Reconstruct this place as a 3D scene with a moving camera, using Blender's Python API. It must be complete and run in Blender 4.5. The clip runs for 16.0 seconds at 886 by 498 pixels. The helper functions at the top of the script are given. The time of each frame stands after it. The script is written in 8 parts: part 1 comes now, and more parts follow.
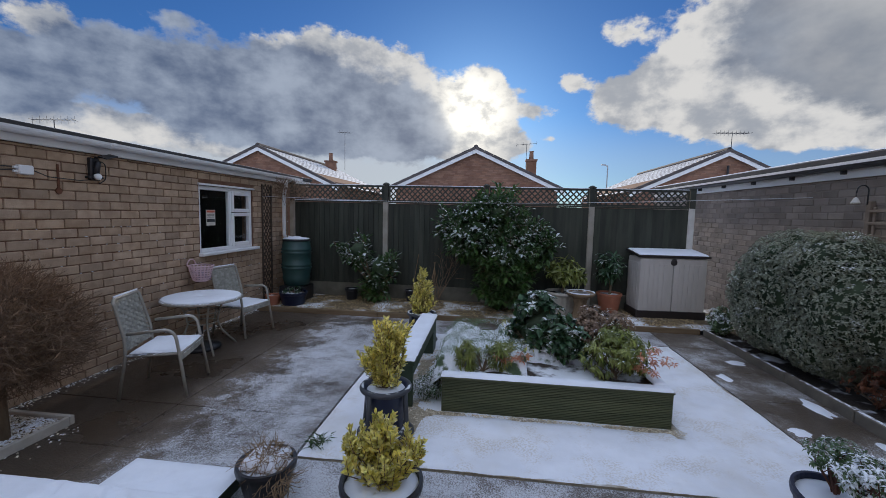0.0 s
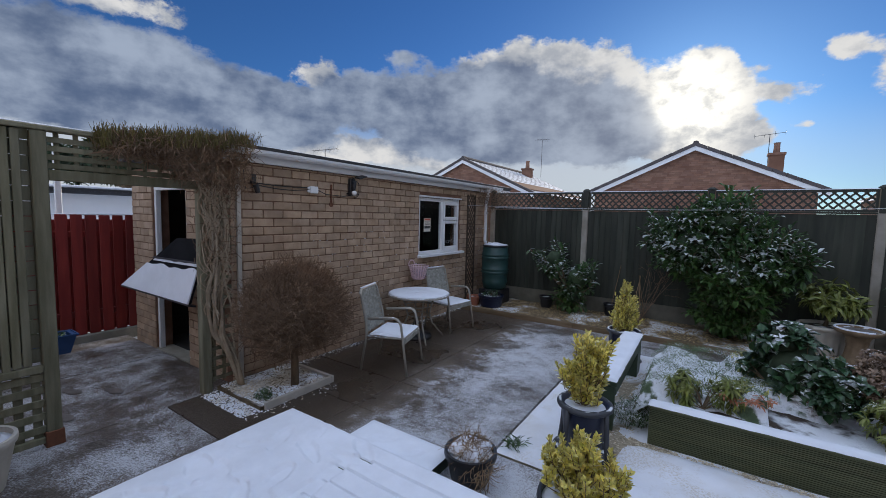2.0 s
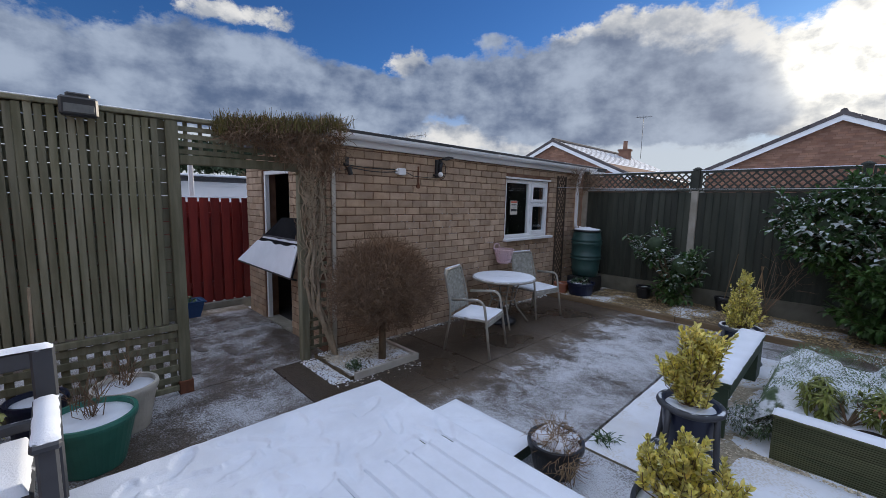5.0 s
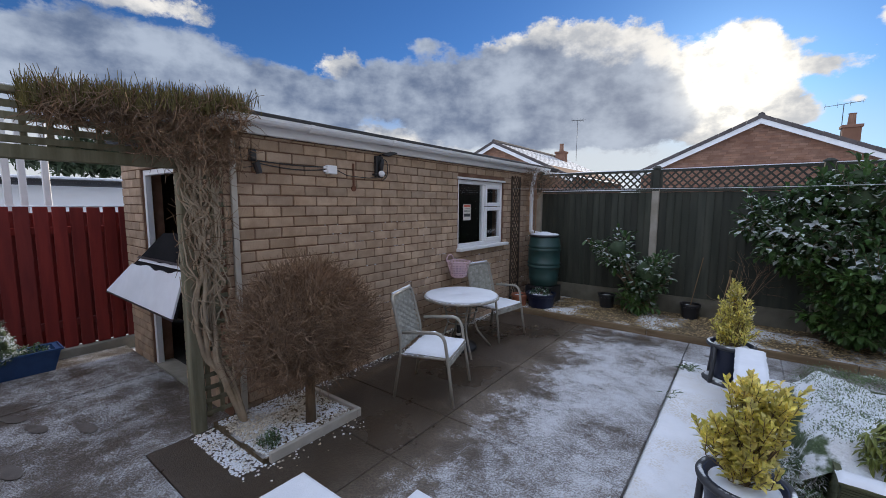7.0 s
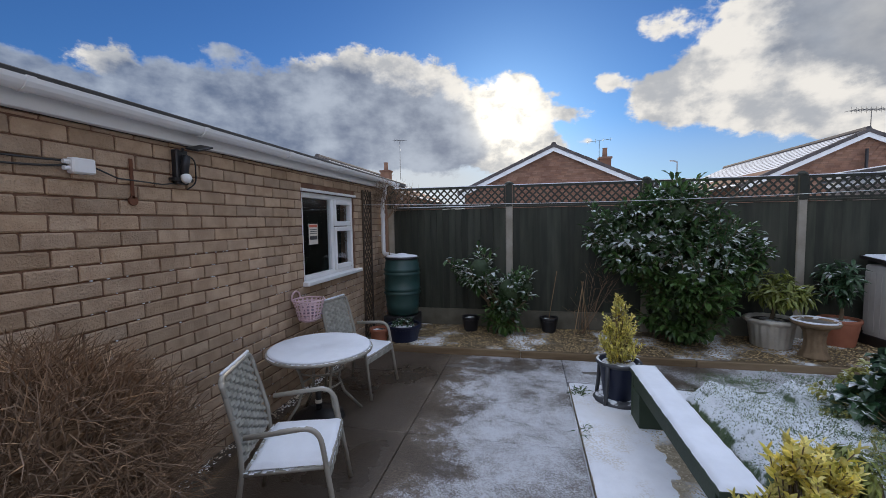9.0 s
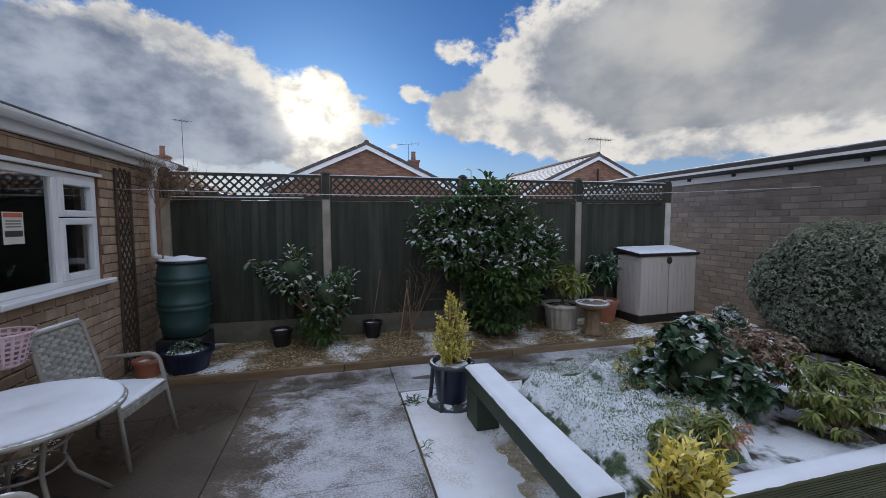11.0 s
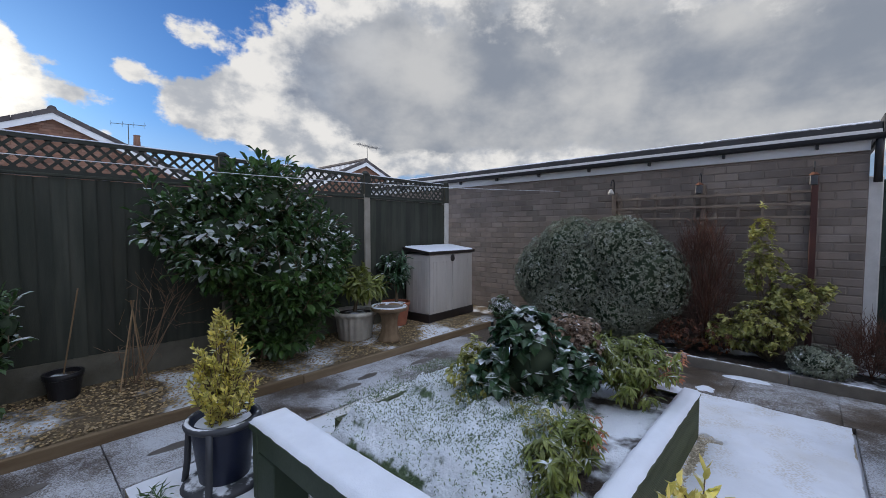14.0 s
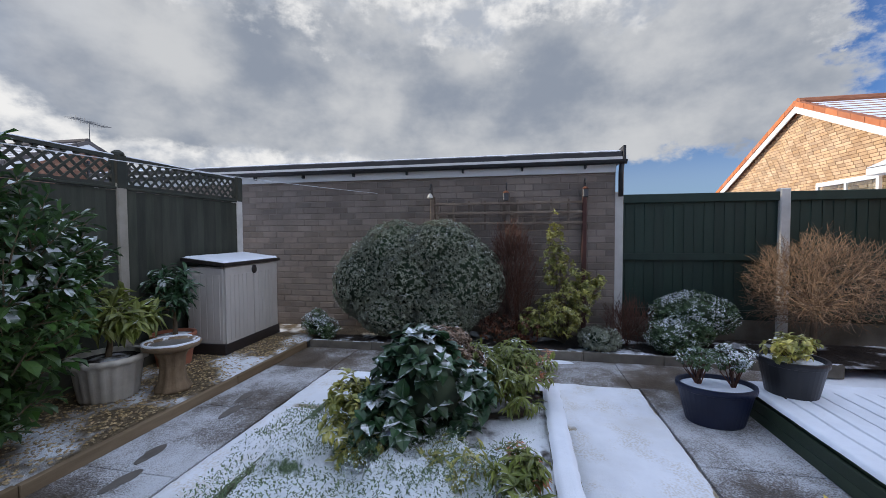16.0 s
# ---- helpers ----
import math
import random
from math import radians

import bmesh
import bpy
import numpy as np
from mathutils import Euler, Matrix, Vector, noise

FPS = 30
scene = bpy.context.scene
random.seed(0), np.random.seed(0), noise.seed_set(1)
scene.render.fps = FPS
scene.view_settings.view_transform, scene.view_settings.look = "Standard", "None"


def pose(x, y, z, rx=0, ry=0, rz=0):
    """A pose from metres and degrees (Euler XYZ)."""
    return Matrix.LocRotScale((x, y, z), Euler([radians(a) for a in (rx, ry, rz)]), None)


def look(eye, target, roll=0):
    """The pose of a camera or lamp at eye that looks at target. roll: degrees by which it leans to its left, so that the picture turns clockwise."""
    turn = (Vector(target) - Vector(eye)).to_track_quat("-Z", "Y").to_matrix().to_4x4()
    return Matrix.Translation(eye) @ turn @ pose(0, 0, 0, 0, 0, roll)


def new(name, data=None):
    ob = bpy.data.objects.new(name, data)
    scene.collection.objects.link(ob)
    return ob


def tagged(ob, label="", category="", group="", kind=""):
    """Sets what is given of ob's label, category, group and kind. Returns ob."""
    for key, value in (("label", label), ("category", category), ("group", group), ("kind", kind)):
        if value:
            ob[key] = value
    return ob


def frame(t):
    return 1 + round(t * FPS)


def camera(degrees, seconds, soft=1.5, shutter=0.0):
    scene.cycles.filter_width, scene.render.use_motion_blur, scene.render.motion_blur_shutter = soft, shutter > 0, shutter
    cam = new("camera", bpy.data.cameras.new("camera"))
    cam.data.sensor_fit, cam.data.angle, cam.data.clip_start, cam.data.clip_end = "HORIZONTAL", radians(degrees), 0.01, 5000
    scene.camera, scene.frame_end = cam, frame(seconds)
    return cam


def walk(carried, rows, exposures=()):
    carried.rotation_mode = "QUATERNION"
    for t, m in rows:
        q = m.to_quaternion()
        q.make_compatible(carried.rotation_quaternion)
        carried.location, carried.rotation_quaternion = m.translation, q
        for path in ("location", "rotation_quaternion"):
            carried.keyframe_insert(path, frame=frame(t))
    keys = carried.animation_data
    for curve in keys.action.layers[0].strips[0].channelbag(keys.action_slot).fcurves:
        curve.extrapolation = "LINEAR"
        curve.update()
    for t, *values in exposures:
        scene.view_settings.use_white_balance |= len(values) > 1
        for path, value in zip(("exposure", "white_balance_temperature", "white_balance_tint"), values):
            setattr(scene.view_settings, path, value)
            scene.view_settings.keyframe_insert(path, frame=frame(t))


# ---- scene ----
cam = camera(95.7, 16.0, soft=0.8)
PATH = [
    (0, (-0.271, 0.978, 1.838), (-0.503, 2.957, 1.663), 1.4),
    (0.5, (-0.28, 0.978, 1.851), (-0.7, 2.926, 1.678), 1.7),
    (1, (-0.292, 0.967, 1.863), (-0.931, 2.855, 1.692), 1.7),
    (1.5, (-0.303, 0.935, 1.848), (-1.183, 2.723, 1.683), 1.5),
    (2, (-0.345, 0.906, 1.869), (-1.449, 2.565, 1.701), 1.4),
    (2.5, (-0.398, 0.889, 1.905), (-1.695, 2.401, 1.73), 1.2),
    (3, (-0.406, 0.87, 1.919), (-1.843, 2.25, 1.74), 0.9),
    (3.2, (-0.375, 0.867, 1.905), (-1.85, 2.207, 1.736), 0.5),
    (5.3, (-0.412, 1.042, 1.798), (-1.828, 2.432, 1.549), 1.1),
    (5.5, (-0.503, 1.12, 1.798), (-1.912, 2.517, 1.551), 0.8),
    (6, (-0.703, 1.273, 1.808), (-2.071, 2.711, 1.561), 0.7),
    (6.5, (-0.934, 1.486, 1.815), (-2.236, 2.985, 1.575), 0.6),
    (7, (-1.168, 1.658, 1.813), (-2.371, 3.24, 1.59), 0.3),
    (7.5, (-1.458, 1.832, 1.804), (-2.525, 3.512, 1.608), -0.0),
    (8, (-1.665, 2.026, 1.782), (-2.583, 3.796, 1.618), -0.3),
    (8.5, (-1.878, 2.244, 1.811), (-2.585, 4.11, 1.676), -0.6),
    (9, (-2.094, 2.43, 1.806), (-2.512, 4.381, 1.673), -0.9),
    (9.5, (-2.202, 2.601, 1.795), (-2.317, 4.593, 1.652), -0.7),
    (9.7, (-2.203, 2.676, 1.787), (-2.212, 4.67, 1.637), -0.7),
    (12, (-2.243, 3.276, 1.689), (-1.392, 5.083, 1.596), 0.5),
    (12.5, (-2.231, 3.422, 1.653), (-1.177, 5.121, 1.58), 0.7),
    (13, (-2.191, 3.589, 1.565), (-0.967, 5.168, 1.491), 0.4),
    (13.5, (-2.165, 3.767, 1.547), (-0.801, 5.228, 1.464), 0.2),
    (14, (-2.09, 3.985, 1.556), (-0.618, 5.335, 1.459), 0.0),
    (14.5, (-2.076, 4.23, 1.57), (-0.466, 5.412, 1.479), -0.1),
    (15, (-2.07, 4.506, 1.573), (-0.309, 5.449, 1.482), -0.3),
    (15.5, (-2.032, 4.732, 1.57), (-0.148, 5.397, 1.473), -0.4),
    (16, (-1.875, 4.838, 1.542), (0.087, 5.221, 1.468), -0.3),
]
walk(cam, [(t, look(eye, target, roll)) for t, eye, target, roll in PATH],
     [(0.0, -0.03, 6560, 10), (2.0, 0.06, 6520, 10), (3.2, 0.12, 6500, 10), (5.5, 0.22, 6600, 10), (7.5, 0.40, 6850, 10), (9.0, 0.27, 6900, 10), (9.5, 0.22, 6900, 10), (12.0, 0.14, 6850, 10), (13.5, 0.18, 6700, 10), (16.0, 0.32, 6520, 10)])

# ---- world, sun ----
SUN_AZ, SUN_EL, FILL_CLOUD = -2.5, 14.0, 8.2
world = bpy.data.worlds.new("world")
scene.world = world
world.use_nodes = True


class Nodes:
    """Small helper for wiring shader nodes."""

    def __init__(self, tree):
        self.t = tree
        tree.nodes.clear()

    def add(self, kind, **props):
        n = self.t.nodes.new(kind)
        for k, v in props.items():
            if k == "op":
                n.operation = v
            elif k == "blend":
                n.blend_type = v
            elif k == "dtype":
                n.data_type = v
        return n

    def link(self, a, b):
        self.t.links.new(a, b)

    def put(self, sock, v):
        if hasattr(v, "is_output"):
            self.link(v, sock)
        else:
            sock.default_value = v

    def math(self, op, a, b=0.0, c=None, clamp=False):
        n = self.add("ShaderNodeMath", op=op)
        n.use_clamp = clamp
        self.put(n.inputs[0], a)
        self.put(n.inputs[1], b)
        if c is not None:
            self.put(n.inputs[2], c)
        return n.outputs[0]

    def smooth(self, v, lo, hi, a=0.0, b=1.0):
        n = self.add("ShaderNodeMapRange")
        n.interpolation_type = "SMOOTHSTEP"
        for i, x in enumerate((v, lo, hi, a, b)):
            self.put(n.inputs[i], x)
        return n.outputs[0]

    def mix(self, f, a, b, blend="MIX"):
        n = self.add("ShaderNodeMix", dtype="RGBA", blend=blend)
        self.put(n.inputs[0], f)
        self.put(n.inputs[6], a if hasattr(a, "is_output") else (*a, 1))
        self.put(n.inputs[7], b if hasattr(b, "is_output") else (*b, 1))
        return n.outputs[2]

    def noise(self, vec, scale, detail=4, rough=0.55):
        n = self.add("ShaderNodeTexNoise")
        if vec is not None:
            self.link(vec, n.inputs["Vector"])
        n.inputs["Scale"].default_value = scale
        n.inputs["Detail"].default_value = detail
        n.inputs["Roughness"].default_value = rough
        return n.outputs["Fac"]


# cloud banks: azimuth, elevation, half widths, weight (degrees east of straight ahead)
BRIGHT = [
    (-40, 8.2, 16, 2.8, 1.0), (-62, 9.5, 14, 2.8, 0.9), (-50, 17, 6.5, 3.2, 1.0), (-23, 17.0, 10.5, 6.6, 1.5), (-12, 15, 6, 5.0, 1.0),
    (-3.0, 16.2, 3.2, 3.6, 1.0), (0.0, 15.8, 2.0, 3.6, 0.9), (-1.0, 10.5, 4.5, 2.6, 1.0), (-2.0, 13.0, 4.6, 4.6, 0.9), (-6.0, 8.6, 7.0, 2.4, 0.9), (3.2, 9.6, 2.6, 1.8, 0.8), (5.6, 13.9, 3.6, 1.5, 0.9), (9.8, 17.2, 2.2, 1.5, 0.8),
    (7.8, 10.2, 1.6, 0.9, 0.7), (4.0, 16.6, 1.5, 0.8, 0.6), (15.5, 14.2, 3.6, 2.8, 1.1), (23, 16.5, 7, 4.6, 1.3), (33, 18.5, 10, 6.5, 1.4), (36, 9.6, 9, 2.6, 1.1), (25, 12, 6, 2.4, 0.9),
    (50, 20, 16, 9, 1.6), (78, 20, 20, 12, 1.6), (108, 21, 20, 9, 1.5), (16, 22.5, 4, 1.8, 0.7), (-72, 20.8, 8, 2.0, 1.0), (-86, 14.5, 9, 2.4, 0.8), (50, 33, 26, 8, 1.2), (60, 9.5, 12, 3.4, 1.0), (85, 9, 10, 3.4, 0.9),
]
SHADED = [
    (-25, 13.6, 10.5, 6.6, 1.7), (-11, 11.8, 5.5, 4.4, 1.4), (-37, 13.6, 8.5, 4.8, 1.4), (-45, 15.5, 6, 3.0, 0.9), (-57, 12.6, 9, 4.2, 1.3), (-73, 16.0, 11, 4.0, 1.3), (-90, 11.5, 14, 5.0, 1.4), (-66, 10.5, 12, 3.6, 1.2),
    (-40.5, 20.6, 3.6, 1.2, 0.62), (-20, 10.0, 12, 2.0, 0.8), (36, 20, 11, 6.0, 1.35), (45, 15.5, 9, 5.0, 1.1), (56, 17.5, 14, 6.5, 1.3), (82, 16, 16, 7.5, 1.4), (110, 18, 18, 8.5, 1.5), (65, 28, 22, 5, 0.7),
]
w = Nodes(world.node_tree)
sky = w.add("ShaderNodeTexSky")
sky.sky_type = "NISHITA"
sky.sun_disc = False
sky.sun_elevation, sky.sun_rotation = radians(SUN_EL), radians(SUN_AZ)
sky.air_density, sky.dust_density, sky.ozone_density = 1.0, 0.3, 3.0
coord = w.add("ShaderNodeTexCoord").outputs["Generated"]
sep = w.add("ShaderNodeSeparateXYZ")
w.link(coord, sep.inputs[0])
az = w.math("MULTIPLY", w.math("ARCTAN2", sep.outputs[0], sep.outputs[1]), 57.2958)
el = w.math("MULTIPLY", w.math("ARCSINE", sep.outputs[2]), 57.2958)
comb = w.add("ShaderNodeCombineXYZ")
w.link(az, comb.inputs[0])
w.link(w.math("MULTIPLY", el, 1.4), comb.inputs[1])
big = w.noise(comb.outputs[0], 0.13, 8, 0.6)
puff = w.add("ShaderNodeTexVoronoi")
w.link(comb.outputs[0], puff.inputs["Vector"])
puff.inputs["Scale"].default_value = 0.30
puff.inputs["Detail"].default_value = 4.0
puff.inputs["Roughness"].default_value = 0.6
billow = w.smooth(puff.outputs["Distance"], 0.85, 0.05)
fine = w.noise(comb.outputs[0], 0.42, 7, 0.62)
other = w.noise(comb.outputs[0], 0.09, 7, 0.58)


def bank(blobs):
    total = None
    for a0, e0, sa, se, wt in blobs:
        u = w.math("MULTIPLY", w.math("SUBTRACT", az, a0), 1 / sa)
        v = w.math("MULTIPLY", w.math("SUBTRACT", el, e0), 1 / se)
        g = w.math("MULTIPLY", w.math("EXPONENT", w.math("MULTIPLY", w.math("ADD", w.math("MULTIPLY", u, u), w.math("MULTIPLY", v, v)), -1.0)), wt)
        total = g if total is None else w.math("ADD", total, g)
    return total


wob = w.math("ADD", w.math("MULTIPLY", w.math("SUBTRACT", big, 0.5), 1.35), w.math("ADD", w.math("MULTIPLY", w.math("SUBTRACT", fine, 0.5), 0.8), w.math("MULTIPLY", w.math("SUBTRACT", billow, 0.5), 0.35)))
wob2 = w.math("ADD", w.math("MULTIPLY", w.math("SUBTRACT", other, 0.5), 1.5), w.math("MULTIPLY", w.math("SUBTRACT", fine, 0.5), 0.85))
bright_f = w.math("SUBTRACT", w.math("ADD", bank(BRIGHT), wob), 0.45)
dark_f = w.math("SUBTRACT", w.math("ADD", bank(SHADED), wob2), 0.55)
cover = w.math("MAXIMUM", w.smooth(bright_f, -0.04, 0.22), w.smooth(dark_f, -0.04, 0.30))
core = w.smooth(dark_f, -0.20, 0.26)
relief = w.smooth(w.noise(comb.outputs[0], 0.15, 6, 0.55), 0.30, 0.70)
su = w.math("SUBTRACT", az, SUN_AZ - 0.5)
sv = w.math("SUBTRACT", el, SUN_EL)
sd = w.math("ADD", w.math("MULTIPLY", su, su), w.math("MULTIPLY", sv, sv))
halo = w.math("MULTIPLY", w.math("EXPONENT", w.math("MULTIPLY", sd, -1 / 17.0)), w.smooth(w.math("ADD", w.math("MULTIPLY", fine, 0.6), w.math("MULTIPLY", relief, 0.35)), 0.25, 0.62, 0.25, 1.0))
wide = w.math("EXPONENT", w.math("MULTIPLY", sd, -1 / 700.0))
east = w.smooth(az, 8, 45)
shade_w = w.mix(relief, (0.68, 1.0, 1.75), (2.5, 3.0, 3.9))
lumps = w.smooth(w.noise(comb.outputs[0], 0.05, 6, 0.55), 0.36, 0.66)
shade_e = w.mix(lumps, (1.65, 1.9, 2.35), (3.6, 3.7, 3.85))
shade = w.mix(east, shade_w, shade_e)
glow = w.mix(w.smooth(w.math("ADD", w.math("MULTIPLY", relief, 0.6), w.math("MULTIPLY", fine, 0.5)), 0.25, 0.75), (2.6, 2.85, 3.3), (5.3, 5.3, 5.3))
cloud = w.mix(core, glow, shade)
cloud = w.mix(w.math("MULTIPLY", wide, 0.12), cloud, (6.5, 6.3, 5.8))
cloud = w.mix(w.math("MULTIPLY", halo, w.smooth(dark_f, 0.45, 0.0, 0.45, 1.0)), cloud, (15, 14.4, 12.6))
blue = w.add("ShaderNodeMix", dtype="RGBA", blend="MULTIPLY")
blue.inputs[0].default_value = 1.0
w.link(sky.outputs[0], blue.inputs[6])
blue.inputs[7].default_value = (0.225, 0.425, 0.72, 1)
low = w.math("MULTIPLY", w.smooth(el, 14, 6), w.smooth(az, 12, -12, 0.30, 0.92))
haze = w.mix(low, blue.outputs[2], (4.0, 4.3, 4.7))
mixed = w.mix(cover, haze, cloud)
# the rest of the sky, overhead and away from the sun: unseen broken cloud, added as fill light
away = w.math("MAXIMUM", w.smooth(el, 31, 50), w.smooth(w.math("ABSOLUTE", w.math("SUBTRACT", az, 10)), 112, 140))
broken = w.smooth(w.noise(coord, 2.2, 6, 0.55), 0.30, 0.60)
lit = w.mix(broken, (2.0, 3.5, 6.8), (FILL_CLOUD * 0.87, FILL_CLOUD * 0.97, FILL_CLOUD * 1.20))
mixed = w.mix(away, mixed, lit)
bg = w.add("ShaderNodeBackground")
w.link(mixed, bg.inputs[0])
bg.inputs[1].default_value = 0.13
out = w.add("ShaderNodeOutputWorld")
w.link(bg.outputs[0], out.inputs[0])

sun = new("sun", bpy.data.lights.new("sun", "SUN"))
sun.data.energy, sun.data.angle, sun.data.color = 3.6, radians(1.2), (1.0, 0.9, 0.76)
sd_az, sd_el = radians(SUN_AZ), radians(SUN_EL)
sun_way = Vector((math.sin(sd_az) * math.cos(sd_el), math.cos(sd_az) * math.cos(sd_el), math.sin(sd_el)))
sun.matrix_world = look(sun_way * 60, (0, 0, 0))

# ---- materials ----


def surf(name, a, b, scale=4.0, fine_scale=70.0, rough=0.7, bump=0.3, dist=0.01, rand=0.0, snow=0.0, nz=0.5,
         metal=0.0, spec=0.5, streak=None, transl=0.0, snow_noise=9.0, local=False, thick=1.0):
    """A weathered surface: two tones at a large scale, grain at a fine one, and settled snow on faces that look up."""
    m = bpy.data.materials.new(name)
    m.use_nodes = True
    n = Nodes(m.node_tree)
    geo = n.add("ShaderNodeNewGeometry")
    pos = n.add("ShaderNodeTexCoord").outputs["Object"] if local else geo.outputs["Position"]
    vec = pos
    if streak:
        mp = n.add("ShaderNodeMapping")
        n.link(pos, mp.inputs[0])
        mp.inputs["Scale"].default_value = streak
        vec = mp.outputs[0]
    big_n = n.noise(vec, scale, 4)
    fine_n = n.noise(vec, fine_scale, 3)
    fac = n.math("ADD", n.math("MULTIPLY", n.smooth(big_n, 0.3, 0.7), 0.7), n.math("MULTIPLY", fine_n, 0.35), clamp=True)
    col = n.mix(fac, a, b)
    if rand:
        info = n.add("ShaderNodeObjectInfo")
        isl = geo.outputs["Random Per Island"]
        r = n.math("FRACT", n.math("ADD", info.outputs["Random"], isl))
        hsv = n.add("ShaderNodeHueSaturation")
        n.link(n.math("ADD", n.math("MULTIPLY", r, rand * 2), 1 - rand), hsv.inputs["Value"])
        n.link(n.math("ADD", n.math("MULTIPLY", n.math("FRACT", n.math("MULTIPLY", r, 7.3)), rand * 0.6), 1 - rand * 0.3), hsv.inputs["Saturation"])
        n.link(col, hsv.inputs["Color"])
        col = hsv.outputs[0]
    bs = n.add("ShaderNodeBsdfPrincipled")
    rg = n.math("ADD", n.math("MULTIPLY", fine_n, 0.25), rough - 0.12, clamp=True)
    if snow:
        sx = n.add("ShaderNodeSeparateXYZ")
        n.link(geo.outputs["Normal"], sx.inputs[0])
        sn = n.noise(pos, snow_noise, 4)
        up = n.math("ADD", sx.outputs[2], n.math("MULTIPLY", n.math("SUBTRACT", sn, 0.62 - snow * 0.24), 1.6 if snow < 1 else 0.4))
        mask = n.math("MULTIPLY", n.smooth(up, nz, nz + 0.22), thick)
        col = n.mix(mask, col, (0.83, 0.86, 0.90))
        rg = n.math("MAXIMUM", rg, n.math("MULTIPLY", mask, 0.65))
    n.link(col, bs.inputs["Base Color"])
    n.link(rg, bs.inputs["Roughness"])
    bs.inputs["Metallic"].default_value = metal
    bs.inputs["Specular IOR Level"].default_value = spec
    if bump:
        bp = n.add("ShaderNodeBump")
        bp.inputs["Strength"].default_value = bump
        bp.inputs["Distance"].default_value = dist
        n.link(n.math("ADD", fine_n, n.math("MULTIPLY", big_n, 0.6)), bp.inputs["Height"])
        n.link(bp.outputs[0], bs.inputs["Normal"])
    o = n.add("ShaderNodeOutputMaterial")
    if transl:
        tr = n.add("ShaderNodeBsdfTranslucent")
        n.link(col, tr.inputs[0])
        ms = n.add("ShaderNodeMixShader")
        ms.inputs[0].default_value = transl
        n.link(bs.outputs[0], ms.inputs[1])
        n.link(tr.outputs[0], ms.inputs[2])
        n.link(ms.outputs[0], o.inputs[0])
    else:
        n.link(bs.outputs[0], o.inputs[0])
    return m


FROST_TOP = 0.62


def slab_material(name, frost, wet_x=None):
    """Exposed-aggregate concrete, wet in places, with frost and thin snow lying in patches."""
    m = bpy.data.materials.new(name)
    m.use_nodes = True
    n = Nodes(m.node_tree)
    geo = n.add("ShaderNodeNewGeometry")
    pos = geo.outputs["Position"]
    vor = n.add("ShaderNodeTexVoronoi")
    n.link(pos, vor.inputs["Vector"])
    vor.inputs["Scale"].default_value = 95
    agg = vor.outputs["Distance"]
    patch = n.noise(pos, 1.1, 5, 0.6)
    mid = n.noise(pos, 6.5, 5, 0.65)
    grit = n.noise(pos, 150, 2)
    hue = n.add("ShaderNodeSeparateColor")
    n.link(vor.outputs["Color"], hue.inputs[0])
    base = n.mix(hue.outputs[0], (0.082, 0.060, 0.042), (0.19, 0.150, 0.110))
    base = n.mix(n.smooth(patch, 0.35, 0.62), n.mix(0.65, base, (0.044, 0.030, 0.020)), base)
    sep_p = n.add("ShaderNodeSeparateXYZ")
    n.link(pos, sep_p.inputs[0])
    lie = n.math("ADD", n.math("MULTIPLY", patch, 1.05), n.math("MULTIPLY", mid, 0.36))
    if wet_x is not None:
        side = n.smooth(n.math("ADD", sep_p.outputs[0], n.math("MULTIPLY", mid, 0.8)), wet_x - 0.55, wet_x + 0.85, -0.62, 0.0)
        lie = n.math("ADD", lie, side)
        soak = n.smooth(side, -0.15, -0.55)
        base = n.mix(n.math("MULTIPLY", soak, 0.62), base, (0.036, 0.024, 0.016))
    thick = n.smooth(lie, 0.54 - frost * 0.4, 1.46 - frost * 0.4)
    crumbs = n.math("ADD", n.math("MULTIPLY", thick, 1.35), n.math("MULTIPLY", n.math("SUBTRACT", agg, 0.42), 0.9))
    mask = n.math("MULTIPLY", n.smooth(n.math("ADD", crumbs, n.math("MULTIPLY", n.math("SUBTRACT", grit, 0.5), 0.9)), 0.22, 1.08), n.smooth(thick, 0.02, 0.4))
    col = n.mix(n.math("MULTIPLY", mask, FROST_TOP), base, (0.80, 0.84, 0.90))
    bs = n.add("ShaderNodeBsdfPrincipled")
    n.link(col, bs.inputs["Base Color"])
    damp = n.smooth(patch, 0.3, 0.6, 0.28, 0.62)
    if wet_x is not None:
        damp = n.math("SUBTRACT", damp, n.math("MULTIPLY", soak, 0.16))
    n.link(n.math("MAXIMUM", damp, n.math("MULTIPLY", mask, 0.7)), bs.inputs["Roughness"])
    bp = n.add("ShaderNodeBump")
    bp.inputs["Strength"].default_value = 0.45
    bp.inputs["Distance"].default_value = 0.006
    n.link(n.math("ADD", n.math("MULTIPLY", agg, 0.8), n.math("ADD", grit, mask)), bp.inputs["Height"])
    n.link(bp.outputs[0], bs.inputs["Normal"])
    o = n.add("ShaderNodeOutputMaterial")
    n.link(bs.outputs[0], o.inputs[0])
    return m


